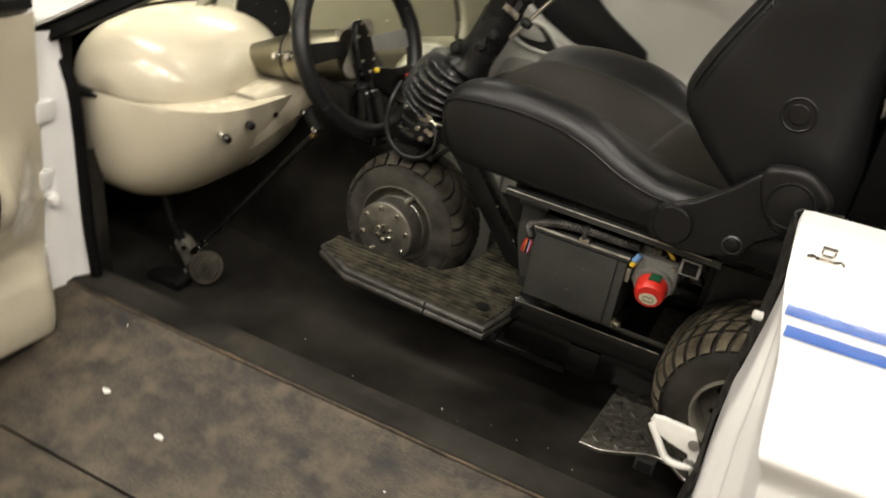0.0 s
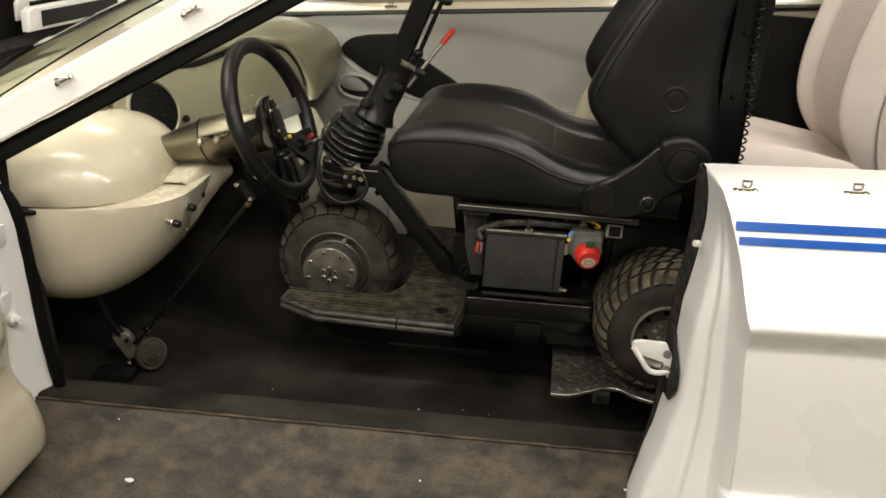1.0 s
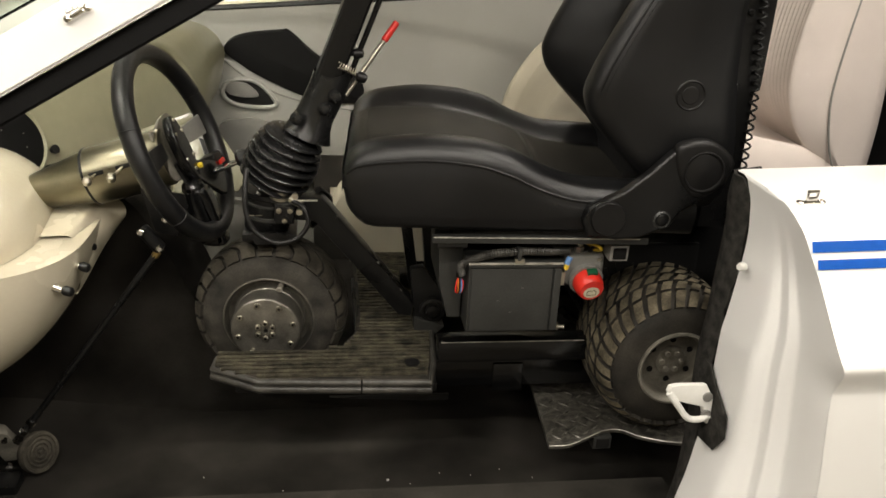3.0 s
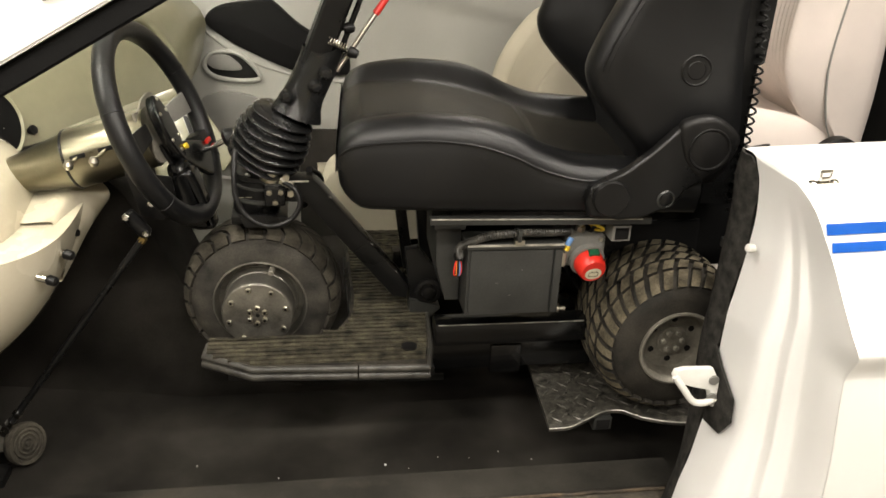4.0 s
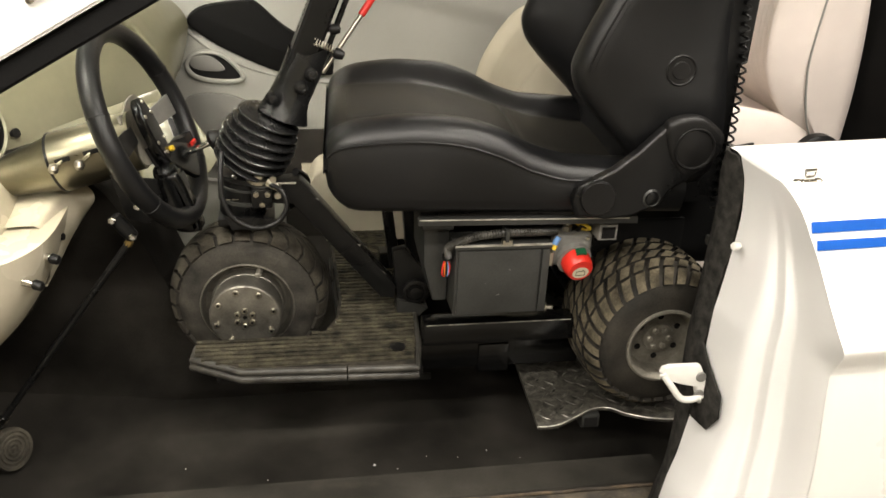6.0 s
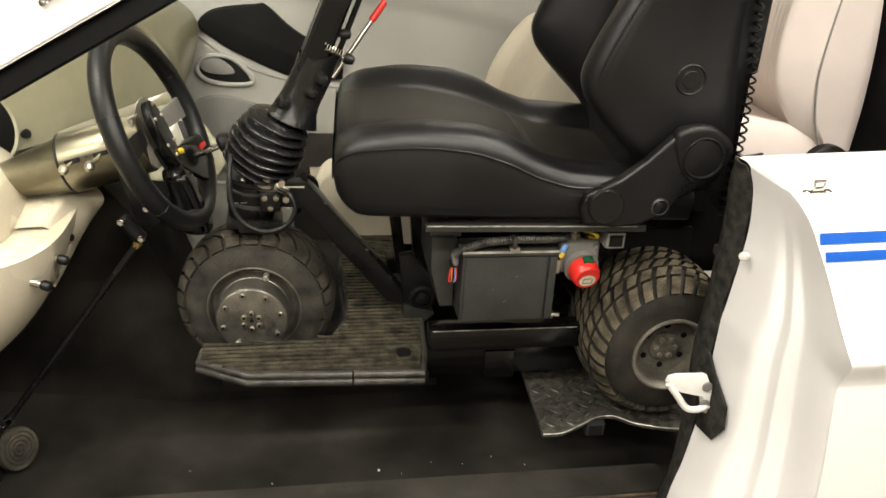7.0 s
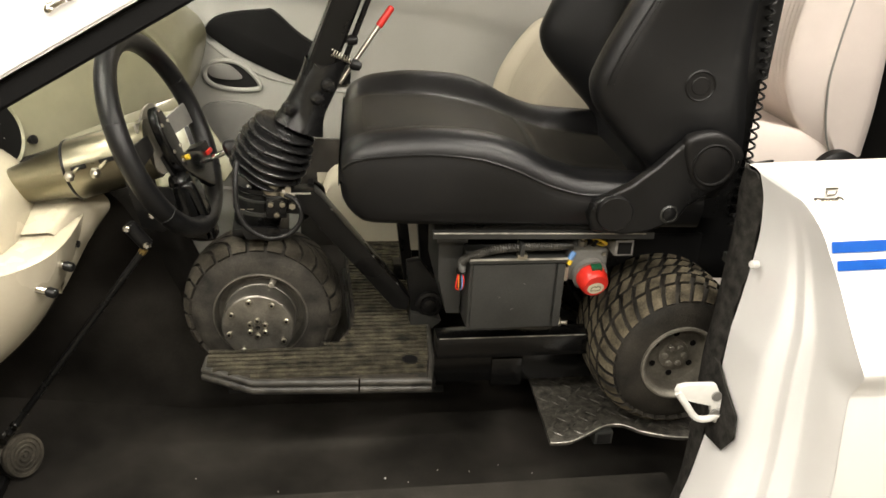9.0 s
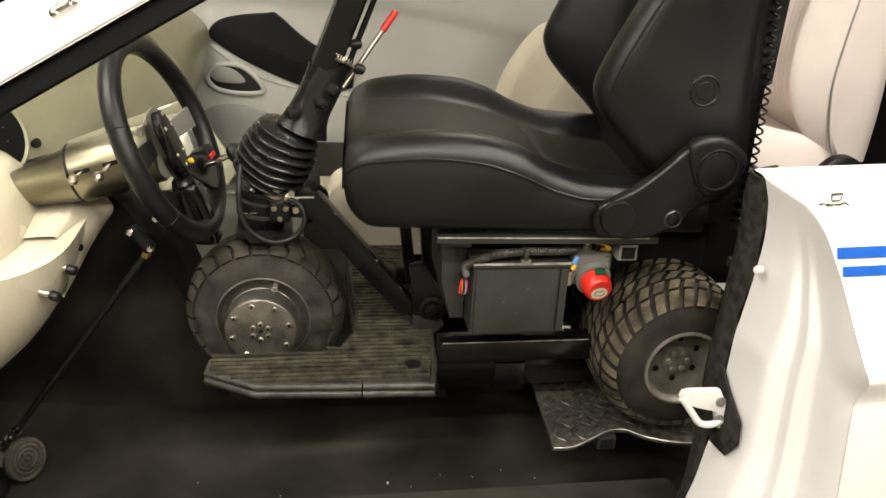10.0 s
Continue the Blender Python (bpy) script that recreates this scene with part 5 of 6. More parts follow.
for x, z, a, w in ((0.560, 0.408, 10, 0.0018), (0.585, 0.385, -25, 0.003), (0.605, 0.432, 15, 0.0022)):
    part("scratch", box((-w, -0.0003, -0.0003), (w, 0.0003, 0.0003), m=Matrix.Translation((x, -0.2926, z)) @ Matrix.Rotation(radians(a), 4, "Y")), GREY_CAST, batt)
ctrl2 = part("controller_box", prism([(0.452, -0.24, 0.50), (0.50, -0.24, 0.50), (0.50, -0.24, 0.35), (0.475, -0.24, 0.35), (0.455, -0.24, 0.42)], (0, 0.12, 0), 0.003), BOX_METAL, CHAIR, "grey steel controller case")
part("case_rim", box((0.447, -0.250, 0.488), (0.506, -0.11, 0.5), 0.004), BOX_METAL, ctrl2)
part("conduit_clip", box((0.59, -0.30, 0.486), (0.597, -0.27, 0.507), 0.001), BOX_METAL, CHAIR)
path = spline([(0.492, -0.275, 0.452), (0.489, -0.282, 0.470), (0.505, -0.287, 0.482), (0.544, -0.288, 0.494), (0.60, -0.288, 0.4985), (0.65, -0.288, 0.4985), (0.69, -0.285, 0.499)], 22)
part("corrugated_hose", tube(path, 0.0078, 10, radii=[0.0078 if k % 2 else 0.0064 for k in range(len(path))]), EDGE_RUBBER, CHAIR, "black corrugated hose", angle=20)
for k, mt in enumerate((RED_PLASTIC, ORANGE_PLASTIC, BLACK_PAD, BLUE_PLASTIC, RED_PLASTIC)):
    x = 0.4835 + 0.0030 * k
    part("wire", tube(spline([(0.489, -0.27, 0.452), (x, -0.275, 0.436), (x - 0.002 + 0.002 * (k % 2), -0.278, 0.42), (0.489, -0.27, 0.412)], 5), 0.0014, 6), mt, CHAIR, "thin coloured wire")
part("wire_collar", lathe([(0.0, 0), (0.009, 0), (0.009, 0.008), (0, 0.008)], (0, 0, 1), (0.490, -0.272, 0.446), 14), BLACK_PAD, CHAIR)

PLACE = Matrix.Translation((-0.004, 0, 0.008))
IA = Vector((0.10, -0.96, -0.26)).normalized()
IC = Vector((0.728, -0.282, 0.448))
iso = part("isolator_switch", box((0.690, -0.275, 0.430), (0.762, -0.20, 0.490), 0.010, 3), GREY_CAST, CHAIR, "grey battery isolator with a red knob")
part("knob_collar", lathe([(0.0, 0), (0.030, 0), (0.030, 0.010), (0.0, 0.010)], IA, IC - IA * 0.004, 32), GREY_CAST, iso)
prof = [(0.0, 0.004), (0.0245, 0.004), (0.0255, 0.010), (0.0245, 0.024), (0.0222, 0.032), (0.020, 0.034), (0.0, 0.034)]
part("red_knob", lathe(prof, IA, IC, 40), RED_PLASTIC, iso, "red rotary knob")
up_i = (Vector((0, 0, 1)) - IA * IA.z).normalized()
side_i = IA.cross(up_i)
lab = IC + IA * 0.0345 - up_i * 0.004
label_pts = [lab + side_i * 0.0145 * math.cos(2 * math.pi * k / 24) + up_i * 0.0115 * math.sin(2 * math.pi * k / 24) for k in range(24)]
sticker = part("sticker", prism(label_pts, IA * 0.0006), LABEL_CREAM, iso, "oval cream sticker with a battery sign")
bat = [(-0.008, -0.005), (0.008, -0.005), (0.008, 0.003), (0.005, 0.003), (0.005, 0.005), (0.002, 0.005), (0.002, 0.003), (-0.002, 0.003), (-0.002, 0.005), (-0.005, 0.005), (-0.005, 0.003), (-0.008, 0.003)]
for a, b in zip(bat, bat[1:] + bat[:1]):
    part("sign_line", rod(lab + IA * 0.0007 + side_i * a[0] + up_i * a[1], lab + IA * 0.0007 + side_i * b[0] + up_i * b[1], 0.0005, 5), BLACK_PAD, iso)
part("green_mark", prism([IC + up_i * 0.0228 + side_i * x + IA * d for x, d in ((-0.012, 0.008), (0.006, 0.008), (0.008, 0.022), (-0.010, 0.022))], up_i * 0.005, 0.001), GREEN_PLASTIC, iso, "green on mark")
for x, z in ((0.752, 0.480), (0.755, 0.438)):
    part("screw", lathe([(0, 0), (0.004, 0), (0.003, 0.002), (0, 0.002)], (0, -1, 0), (x, -0.2755, z), 12), STEEL, iso)
part("terminal_bolt", lathe([(0, 0), (0.008, 0), (0.008, 0.014), (0.005, 0.015), (0.005, 0.022), (0, 0.022)], (0, -0.3, 1), (0.718, -0.26, 0.488), 6), STEEL, iso, "terminal bolt")
part("yellow_wire", tube(spline([(0.722, -0.26, 0.506), (0.735, -0.285, 0.512), (0.748, -0.29, 0.505), (0.742, -0.27, 0.497), (0.728, -0.25, 0.507), (0.70, -0.24, 0.505)], 6), 0.003, 8), YELLOW_PLASTIC, iso, "yellow wire")
part("blue_wire", rod((0.690, -0.287, 0.476), (0.697, -0.285, 0.489), 0.005, 10), BLUE_PLASTIC, iso, "blue sleeve")
part("yellow_sleeve", rod((0.688, -0.289, 0.468), (0.692, -0.288, 0.476), 0.0045, 10), YELLOW_PLASTIC, iso, "yellow sleeve")
part("dark_wire", tube(spline([(0.735, -0.262, 0.487), (0.745, -0.27, 0.505), (0.76, -0.26, 0.50), (0.765, -0.24, 0.47), (0.775, -0.22, 0.44)], 6), 0.004, 8), BLACK_PAD, iso)
part("steel_tab", box((0.683, -0.288, 0.437), (0.690, -0.27, 0.462), 0.001), STEEL, iso)
PLACE = Matrix.Identity(4)
# black back frame under the mast, its plate widened as an added dark filler
part("back_filler_plate", box((0.79, -0.122, 0.36), (1.12, 0.045, 0.575), 0.004), BLACK_METAL, CHAIR)
part("mast_foot", box((0.86, -0.125, 0.40), (0.99, -0.06, 0.57), 0.004), BLACK_METAL, CHAIR)
part("frame_bar", box((0.96, -0.315, 0.475), (1.02, -0.28, 0.492), 0.003), BOX_METAL, CHAIR)

# ---- footplate ----
PLACE = Matrix.Translation((0, 0, 0.029))
outline = [(0.086, -0.180), (0.080, -0.217), (0.165, -0.265), (0.310, -0.273), (0.463, -0.281), (0.475, -0.20), (0.488, -0.05), (0.488, 0.32), (0.345, 0.32), (0.345, -0.02), (0.335, -0.10), (0.312, -0.148), (0.275, -0.168), (0.20, -0.172)]
fp = part("footplate", prism([(x, y, 0.212) for x, y in outline], (0, 0, 0.019), 0.002), MAT_RUBBER, CHAIR, "ribbed black rubber footplate")


def plate_span(y):
    lo = lerp_rows([(-0.281, 0.40), (-0.265, 0.165), (-0.217, 0.080), (-0.14, 0.082), (0.32, 0.082)], y)[0]
    if y > -0.176:
        lo = lerp_rows([(-0.176, 0.272), (-0.168, 0.277), (-0.148, 0.314), (-0.10, 0.337), (-0.02, 0.347), (0.32, 0.347)], y)[0]
    hi = lerp_rows([(-0.281, 0.463), (-0.2, 0.475), (-0.05, 0.488), (0.32, 0.488)], y)[0]
    return lo + 0.004, hi - 0.004


bm = bmesh.new()
y = -0.262
while y < 0.312:
    lo, hi = plate_span(y)
    n = 12
    for k in range(n):
        xa, xb = lo + (hi - lo) * k / n, lo + (hi - lo) * (k + 1) / n
        wob = random.uniform(-0.0007, 0.0007)
        box((xa, y + wob, 0.2305), (xb, y + 0.0082 + wob, 0.2350 + random.uniform(-0.0010, 0.0004)), bm=bm)
    y += 0.0140
part("ribs", bm, RIB_RUBBER, fp, "worn rubber ribs", angle=30)
part("rubber_plug", lathe([(0, 0), (0.014, 0), (0.014, 0.003), (0, 0.003)], (0, 0, 1), (0.436, -0.225, 0.2335), 24), BLACK_PAD, fp)
for z, r in ((0.226, 0.0065), (0.212, 0.0075)):
    part("edge_trim", tube([(0.086, -0.180, z), (0.080, -0.217, z), (0.165, -0.267, z), (0.310, -0.275, z), (0.341, -0.2765, z)], r, 10), EDGE_RUBBER, fp, "rounded rubber edge")
    part("edge_trim", tube([(0.344, -0.277, z), (0.463, -0.283, z), (0.477, -0.20, z), (0.489, -0.05, z)], r, 10), EDGE_RUBBER, fp, "rounded rubber edge")
part("plate_frame", box((0.12, -0.24, 0.188), (0.46, -0.18, 0.206), 0.003), BLACK_METAL, fp)
part("plate_frame", box((0.34, -0.25, 0.188), (0.48, 0.22, 0.206), 0.003), BLACK_METAL, fp)

# ---- lift with its checker plate ----
PLACE = Matrix.Translation((0, 0, 0.025))
LIFT = thing("wheelchair_lift", (0.8, 0.0, 0.0), "black steel lift with a worn checker plate under the wheels", "wheelchair lift")
part("beam", box((0.485, -0.21, 0.228), (0.83, -0.17, 0.272), 0.003), GLOSS_BLACK, LIFT)
part("beam_edge", box((0.490, -0.2118, 0.2702), (0.76, -0.2105, 0.2715)), EDGE_HIGHLIGHT, LIFT, "pale strip for the highlight on the beam edge")
part("beam", box((0.44, 0.10, 0.215), (0.83, 0.14, 0.272), 0.003), GLOSS_BLACK, LIFT)
part("cross_beam", box((0.60, -0.17, 0.14), (0.66, 0.12, 0.20), 0.003), GLOSS_BLACK, LIFT)
part("skirt_plate", box((0.47, -0.165, 0.15), (0.80, -0.160, 0.215), 0.001), GLOSS_BLACK, LIFT)
PLACE = Matrix.Translation((0.004, 0.030, 0.010))
front = spline([(0.683, -0.333, 0), (0.72, -0.332, 0), (0.76, -0.312, 0), (0.80, -0.290, 0), (0.835, -0.290, 0), (0.87, -0.316, 0), (0.94, -0.338, 0), (1.06, -0.335, 0)], 6)
outl = [(p.x, p.y, 0.110) for p in front] + [(1.06, 0.26, 0.110), (0.70, 0.26, 0.110), (0.698, -0.10, 0.110)]
plate = part("checker_plate", prism(outl, (0, 0, 0.008)), CHECKER, LIFT, "worn dark checker plate")
part("plate_edge", tube([(p.x, p.y - 0.001, 0.117) for p in front], 0.0014, 6), EDGE_HIGHLIGHT, plate, "pale cut edge with a highlight in its colour")
bm = bmesh.new()
for i in range(17):
    for j in range(8):
        x, y = 0.703 + 0.0205 * i, -0.31 + 0.028 * j + (0.014 if i % 2 else 0)
        edge_y = min(p.y for p in front if abs(p.x - x) < 0.03) if x < 1.05 else -0.33
        if y < edge_y + 0.015 or random.random() < 0.18:
            continue
        m = Matrix.Translation((x, y, 0.1183)) @ Matrix.Rotation(radians(45 if (i + j) % 2 else -45), 4, "Z")
        vs = [bm.verts.new(m @ Vector(v)) for v in ((-0.0115, 0, 0), (0, -0.0032, 0), (0.0115, 0, 0), (0, 0.0032, 0), (-0.006, 0, 0.0014), (0.006, 0, 0.0014))]
        for f in ((0, 1, 4), (1, 5, 4), (1, 2, 5), (2, 3, 5), (3, 4, 5), (3, 0, 4)):
            bm.faces.new([vs[q] for q in f])
part("tread_pattern", bm, CHECKER_BAR, plate, "raised lozenge pattern")
o = [(0.780, 0.082), (0.815, 0.082), (0.815, 0.108), (0.780, 0.108)]
st = part("socket_tube", prism([(x, -0.300, z) for x, z in o], (0, 0.2, 0), 0.002), BOX_METAL, LIFT, "open square steel socket")
# dark plate on the closed end paints the shade inside
part("hollow_shade", prism([(0.7975 + (x - 0.7975) * 0.72, -0.3015, 0.095 + (z - 0.095) * 0.72) for x, z in o], (0, 0.001, 0)), DARK_VOID, st)
part("plate_bracket", prism([(0.65, -0.065, 0.13), (0.86, 0.0, 0.13), (0.86, 0.02, 0.15), (0.76, -0.02, 0.18), (0.65, -0.06, 0.135)], (0, 0.03, 0)), BLACK_METAL, LIFT)
PLACE = Matrix.Identity(4)
for x in (0.80, 1.02):
    for y in (-0.05, 0.2):
        # near-black legs: the shade under the plate is put into their colour
        part("lift_leg", box((x - 0.02, y - 0.02, 0.0), (x + 0.02, y + 0.02, 0.121), 0.003), DARK_VOID, LIFT)

# ---- the other seats ----
def cloth_seat(name, x0, x1, y0, y1, cushion, back, label, low=0.18, fall=0.0, cloth=None, base=0.0):
    """cushion: top heights by x; back: side outline front and rear by z. Fine ribs run down the facing."""
    cloth = cloth or WHITE_SEAT
    s = thing(name, ((x0 + x1) / 2, (y0 + y1) / 2, 0.0), label, "car seat")
    ny = 110
    secs = []
    for k in range(ny + 1):
        t = k / ny
        y = y0 + (y1 - y0) * t
        e = min(t, 1 - t)
        edge = 1 - max(0.0, 1 - e / 0.08) ** 2.5
        bol = 0.022 * math.exp(-((e - 0.11) / 0.06) ** 2)
        rib = 0.0016 * math.sin(2 * math.pi * y / 0.016) if e > 0.2 else 0.0
        loop = []
        for x, z in cushion:
            loop.append((x, y, low + (max(z - fall * (y - y0), low + 0.02) + bol + rib - low) * (0.86 + 0.14 * edge)))
        for x in (x1 - 0.02, x0 + 0.04):
            loop.append((x, y, low))
        secs.append(loop)
    part("cushion", loft(secs), cloth, s, "pale cloth cushion", angle=60)
    part("seat_base", box((x0 + 0.19, y0 + 0.06, base), (x1 - 0.05, y1 - 0.06, low + 0.01), 0.01), DARK_VOID, s, "black seat base")
    secs = []
    for k in range(ny + 1):
        t = k / ny
        y = y0 + (y1 - y0) * t
        e = min(t, 1 - t)
        edge = 1 - max(0.0, 1 - e / 0.09) ** 2.5
        bol = 0.035 * math.exp(-((e - 0.10) / 0.06) ** 2)
        rib = 0.0016 * math.sin(2 * math.pi * y / 0.016) if e > 0.2 else 0.0
        loop = []
        mid = sum(p[0] for p in back[0] + back[1]) / len(back[0] + back[1])
        for x, z in back[0]:
            loop.append((mid + (x - bol - rib - mid) * (0.55 + 0.45 * edge), y, z))
        for x, z in reversed(back[1]):
            loop.append((mid + (x - mid) * (0.55 + 0.45 * edge), y, z))
        secs.append(loop)
    b = part("backrest", loft(secs), cloth, s, "pale cloth backrest with bolsters", angle=60)
    for yy, o in ((y0 + 0.035, -1), (y1 - 0.035, 1)):
        fr = [Vector((x - 0.016, yy, z)) for x, z in back[0]]
        part("piping", tube(spline(fr, 4), 0.003, 6), TRIM_GREY, b)
    return s


def curve2(points, per=5):
    return [(p.x, p.y) for p in spline([Vector((a, b, 0)) for a, b in points], per)]


cloth_seat("passenger_seat", 0.30, 0.86, 0.30, 0.78, curve2([(0.335, 0.25), (0.30, 0.33), (0.305, 0.40), (0.34, 0.440), (0.45, 0.45), (0.6, 0.44), (0.8, 0.42)]), (curve2([(0.81, 0.38), (0.80, 0.44), (0.80, 0.50), (0.813, 0.56), (0.836, 0.61), (0.868, 0.66), (0.898, 0.695), (0.92, 0.71)]), curve2([(0.97, 0.38), (0.98, 0.44), (0.99, 0.51), (1.0, 0.58), (1.0, 0.64), (0.985, 0.68), (0.96, 0.70), (0.93, 0.712)])), "pale cloth front passenger seat with reclined backrest", 0.24, 0.5, SHADED_CREAM_CLOTH)
FAR_SEAT = Vector((0.24, -1.55, 1.07))
PLACE = Matrix.Translation(FAR_SEAT) @ Matrix.Scale(1.21, 4) @ Matrix.Translation(Vector((-0.06, 0, 0)) - FAR_SEAT)
rear = cloth_seat("rear_seat", 1.04, 1.52, 0.06, 0.44, curve2([(1.09, 0.3), (1.055, 0.45), (1.06, 0.55), (1.10, 0.60), (1.2, 0.60), (1.35, 0.575), (1.48, 0.555)]), (curve2([(1.44, 0.545), (1.375, 0.61), (1.335, 0.68), (1.325, 0.76), (1.335, 0.86), (1.365, 0.98), (1.41, 1.08)]), curve2([(1.50, 0.545), (1.505, 0.65), (1.50, 0.78), (1.485, 0.90), (1.47, 1.0), (1.45, 1.09)])), "pale pinkish cloth rear bucket seat with ribbed facing", 0.195, base=0.187)
part("side_piping", tube(spline([(1.415, 0.064, 1.06), (1.385, 0.060, 0.89), (1.368, 0.058, 0.736), (1.374, 0.058, 0.66), (1.390, 0.060, 0.597), (1.41, 0.066, 0.56)], 6), 0.0022, 8), TRIM_GREY, rear, "grey piping round the side panel")
belt_anchor = thing("seat_hinge", (1.40, -0.02, 0.0), "black round hinge cover beside the rear seat", "seat hinge")
part("hinge_cover", lathe([(0.0, 0), (0.055, 0), (0.055, 0.02), (0.045, 0.028), (0, 0.028)], (0, -1, 0), (1.405, 0.03, 0.52), 32), BLACK_PAD, belt_anchor)
part("hinge_post", box((1.385, 0.01, 0.19), (1.425, 0.028, 0.52), 0.001), BLACK_PAD, belt_anchor)

PLACE = Matrix.Identity(4)
# ---- quarter panel ----
def quarter_profile(rise):
    prof = curve2([(-0.418, 0.696), (-0.50, 0.700), (-0.565, 0.696), (-0.60, 0.686), (-0.622, 0.670), (-0.637, 0.645), (-0.668, 0.590), (-0.708, 0.538), (-0.719, 0.523), (-0.717, 0.511), (-0.700, 0.488), (-0.690, 0.470), (-0.688, 0.455), (-0.688, 0.41), (-0.684, 0.30), (-0.678, 0.205), (-0.681, 0.186), (-0.70, 0.172), (-0.735, 0.10), (-0.755, 0.02), (-0.74, -0.07)], 4)
    return prof


def edge_x(z):
    return lerp_rows([(-0.1, 0.985), (0.1, 0.977), (0.30, 0.964), (0.43, 0.948), (0.48, 0.944), (0.53, 0.929), (0.60, 0.918), (0.66, 0.901), (0.69, 0.893), (0.72, 0.890)], z)[0]


prof = quarter_profile(0)
qrows = []
for k in range(26):
    t = k / 25
    row = []
    for y, z in prof:
        xe = edge_x(z)
        x = xe + (2.5 - xe) * t ** 1.6
        lift = (x - 0.9) * 0.045 * max(0.0, min(1.0, z / 0.5))
        row.append((x, y - 0.03 * (x - 0.9) * (1 if z < 0.66 else 0.6), z + lift))
    qrows.append(row)
quarter = part("quarter_panel", sheet(qrows), WHITE_PAINT, CAR, "glossy white quarter panel with blue stripes", angle=50)


def stripe(z0, z1, start):
    rows_ = []
    for k in range(40):
        x = start + (2.4 - start) * k / 39
        lift = (x - 0.9) * 0.062
        row = []
        for j in range(4):
            z = z0 + (z1 - z0) * j / 3
            near = min(range(len(prof) - 1), key=lambda q: abs((prof[q][1] + prof[q + 1][1]) / 2 - z))
            (ya, za), (yb, zb) = prof[near], prof[near + 1]
            yy = ya + (yb - ya) * ((z - za) / (zb - za) if abs(zb - za) > 1e-6 else 0)
            row.append((x, yy - 0.03 * (x - 0.9) - 0.0025, z + (x - 0.9) * 0.045))
        rows_.append(row)
    return sheet(rows_)


part("blue_stripe", stripe(0.650, 0.663, 0.906), BLUE_VINYL, quarter, "broad blue vinyl stripe", angle=80)
part("blue_stripe", stripe(0.630, 0.6415, 0.912), BLUE_VINYL, quarter, "narrower blue vinyl stripe", angle=80)
clip_fitting((0.929, -0.571, 0.6955), (0, -0.1, 1), (1, -0.02, 0.05), CAR)
clip_fitting((1.105, -0.568, 0.7045), (0, -0.1, 1), (1, -0.02, 0.05), CAR)
clip_fitting((1.30, -0.574, 0.7125), (0, -0.1, 1), (1, -0.02, 0.05), CAR)
for p in ((-0.258, -0.0, 0.70), (-0.015, -0.0, 0.84), (0.12, 0.0, 0.92)):
    t = (p[0] - PA.x) / (PB.x - PA.x)
    base = PA + (PB - PA) * t
    clip_fitting(base + UP * 0.062 + OUT * 0.008, (OUT * 0.9 + UP * 0.45), ALONG, CAR)
clip_fitting((0.155, 0.945, belt(0.155) + 0.018), (0, -0.3, 0.95), (1, 0, 0.08), CAR)

# jamb: a painted fold from the panel's edge in to the felt
def jamb_in(z):
    return lerp_rows([(-0.05, 0.838), (0.05, 0.846), (0.094, 0.853), (0.142, 0.860), (0.189, 0.870), (0.252, 0.878), (0.30, 0.884), (0.37, 0.884), (0.453, 0.885), (0.484, 0.889), (0.562, 0.897), (0.609, 0.900), (0.66, 0.896), (0.692, 0.890), (0.715, 0.886)], z)[0]


def jamb_in_y(z):
    return lerp_rows([(-0.05, -0.48), (0.55, -0.478), (0.66, -0.474), (0.715, -0.46)], z)[0]


FOLDS = [(0.0, 0.0, 0.0), (0.30, 0.05, 0.40), (0.36, 0.10, 0.46), (0.42, 0.24, 0.50), (0.51, 0.44, 0.54), (0.55, 0.45, 0.58), (0.59, 0.45, 0.63), (0.64, 0.56, 0.655), (0.73, 0.76, 0.69), (0.78, 0.80, 0.74), (0.90, 0.88, 0.88), (1.0, 1.0, 1.0)]


def jamb_pt(t, z, yo):
    xi, yi, xo = jamb_in(z), jamb_in_y(z), edge_x(z) + 0.0005
    low = max(0.0, min(1.0, (0.30 - z) / 0.25))
    fade = max(0.0, min(1.0, (0.70 - z) / 0.12))
    t1 = max(t, 0.0)
    ys = lerp_rows([(-0.08, -0.735), (0.10, -0.705), (0.30, -0.690), (0.50, -0.690), (0.60, -0.655), (0.65, -0.636), (0.70, -0.60)], z)[0]
    xs_ = lerp_rows([(-0.08, 0.982), (0.30, 0.962), (0.50, 0.936), (0.60, 0.918), (0.72, 0.890)], z)[0]
    fx, fy = lerp_rows(FOLDS, t) if t > 0 else (0.0, t)
    fx, fy = fx * fade + (1 - fade) * t1 ** 1.15, fy * fade + (1 - fade) * t
    x = xi + (xs_ - xi) * fx + (xo - xs_) * t1 ** 8
    x -= low * 0.012 * math.exp(-((t - 0.25) / 0.2) ** 2)
    return Vector((x, yi + (ys - yi) * fy + (yo - ys) * t1 ** 8, z))


jrows = [[Vector((edge_x(0.7) + 0.001, -0.43 + (-0.562 + 0.43) * j / 64, 0.7005 - 0.0035 * j / 64)) for j in range(65)] + [Vector((edge_x(0.7) + 0.012, -0.562, 0.697))]]
for yo, z in [q for q in prof if q[0] <= -0.56]:
    row = [jamb_pt(j / 64, z, yo) for j in range(65)]
    row.append(Vector((edge_x(z) + 0.012, yo + 0.003, z)))
    jrows.append(row)
part("door_jamb", sheet(jrows), JAMB_PAINT, CAR, "white painted door jamb with pressed folds", angle=60)
frows = []
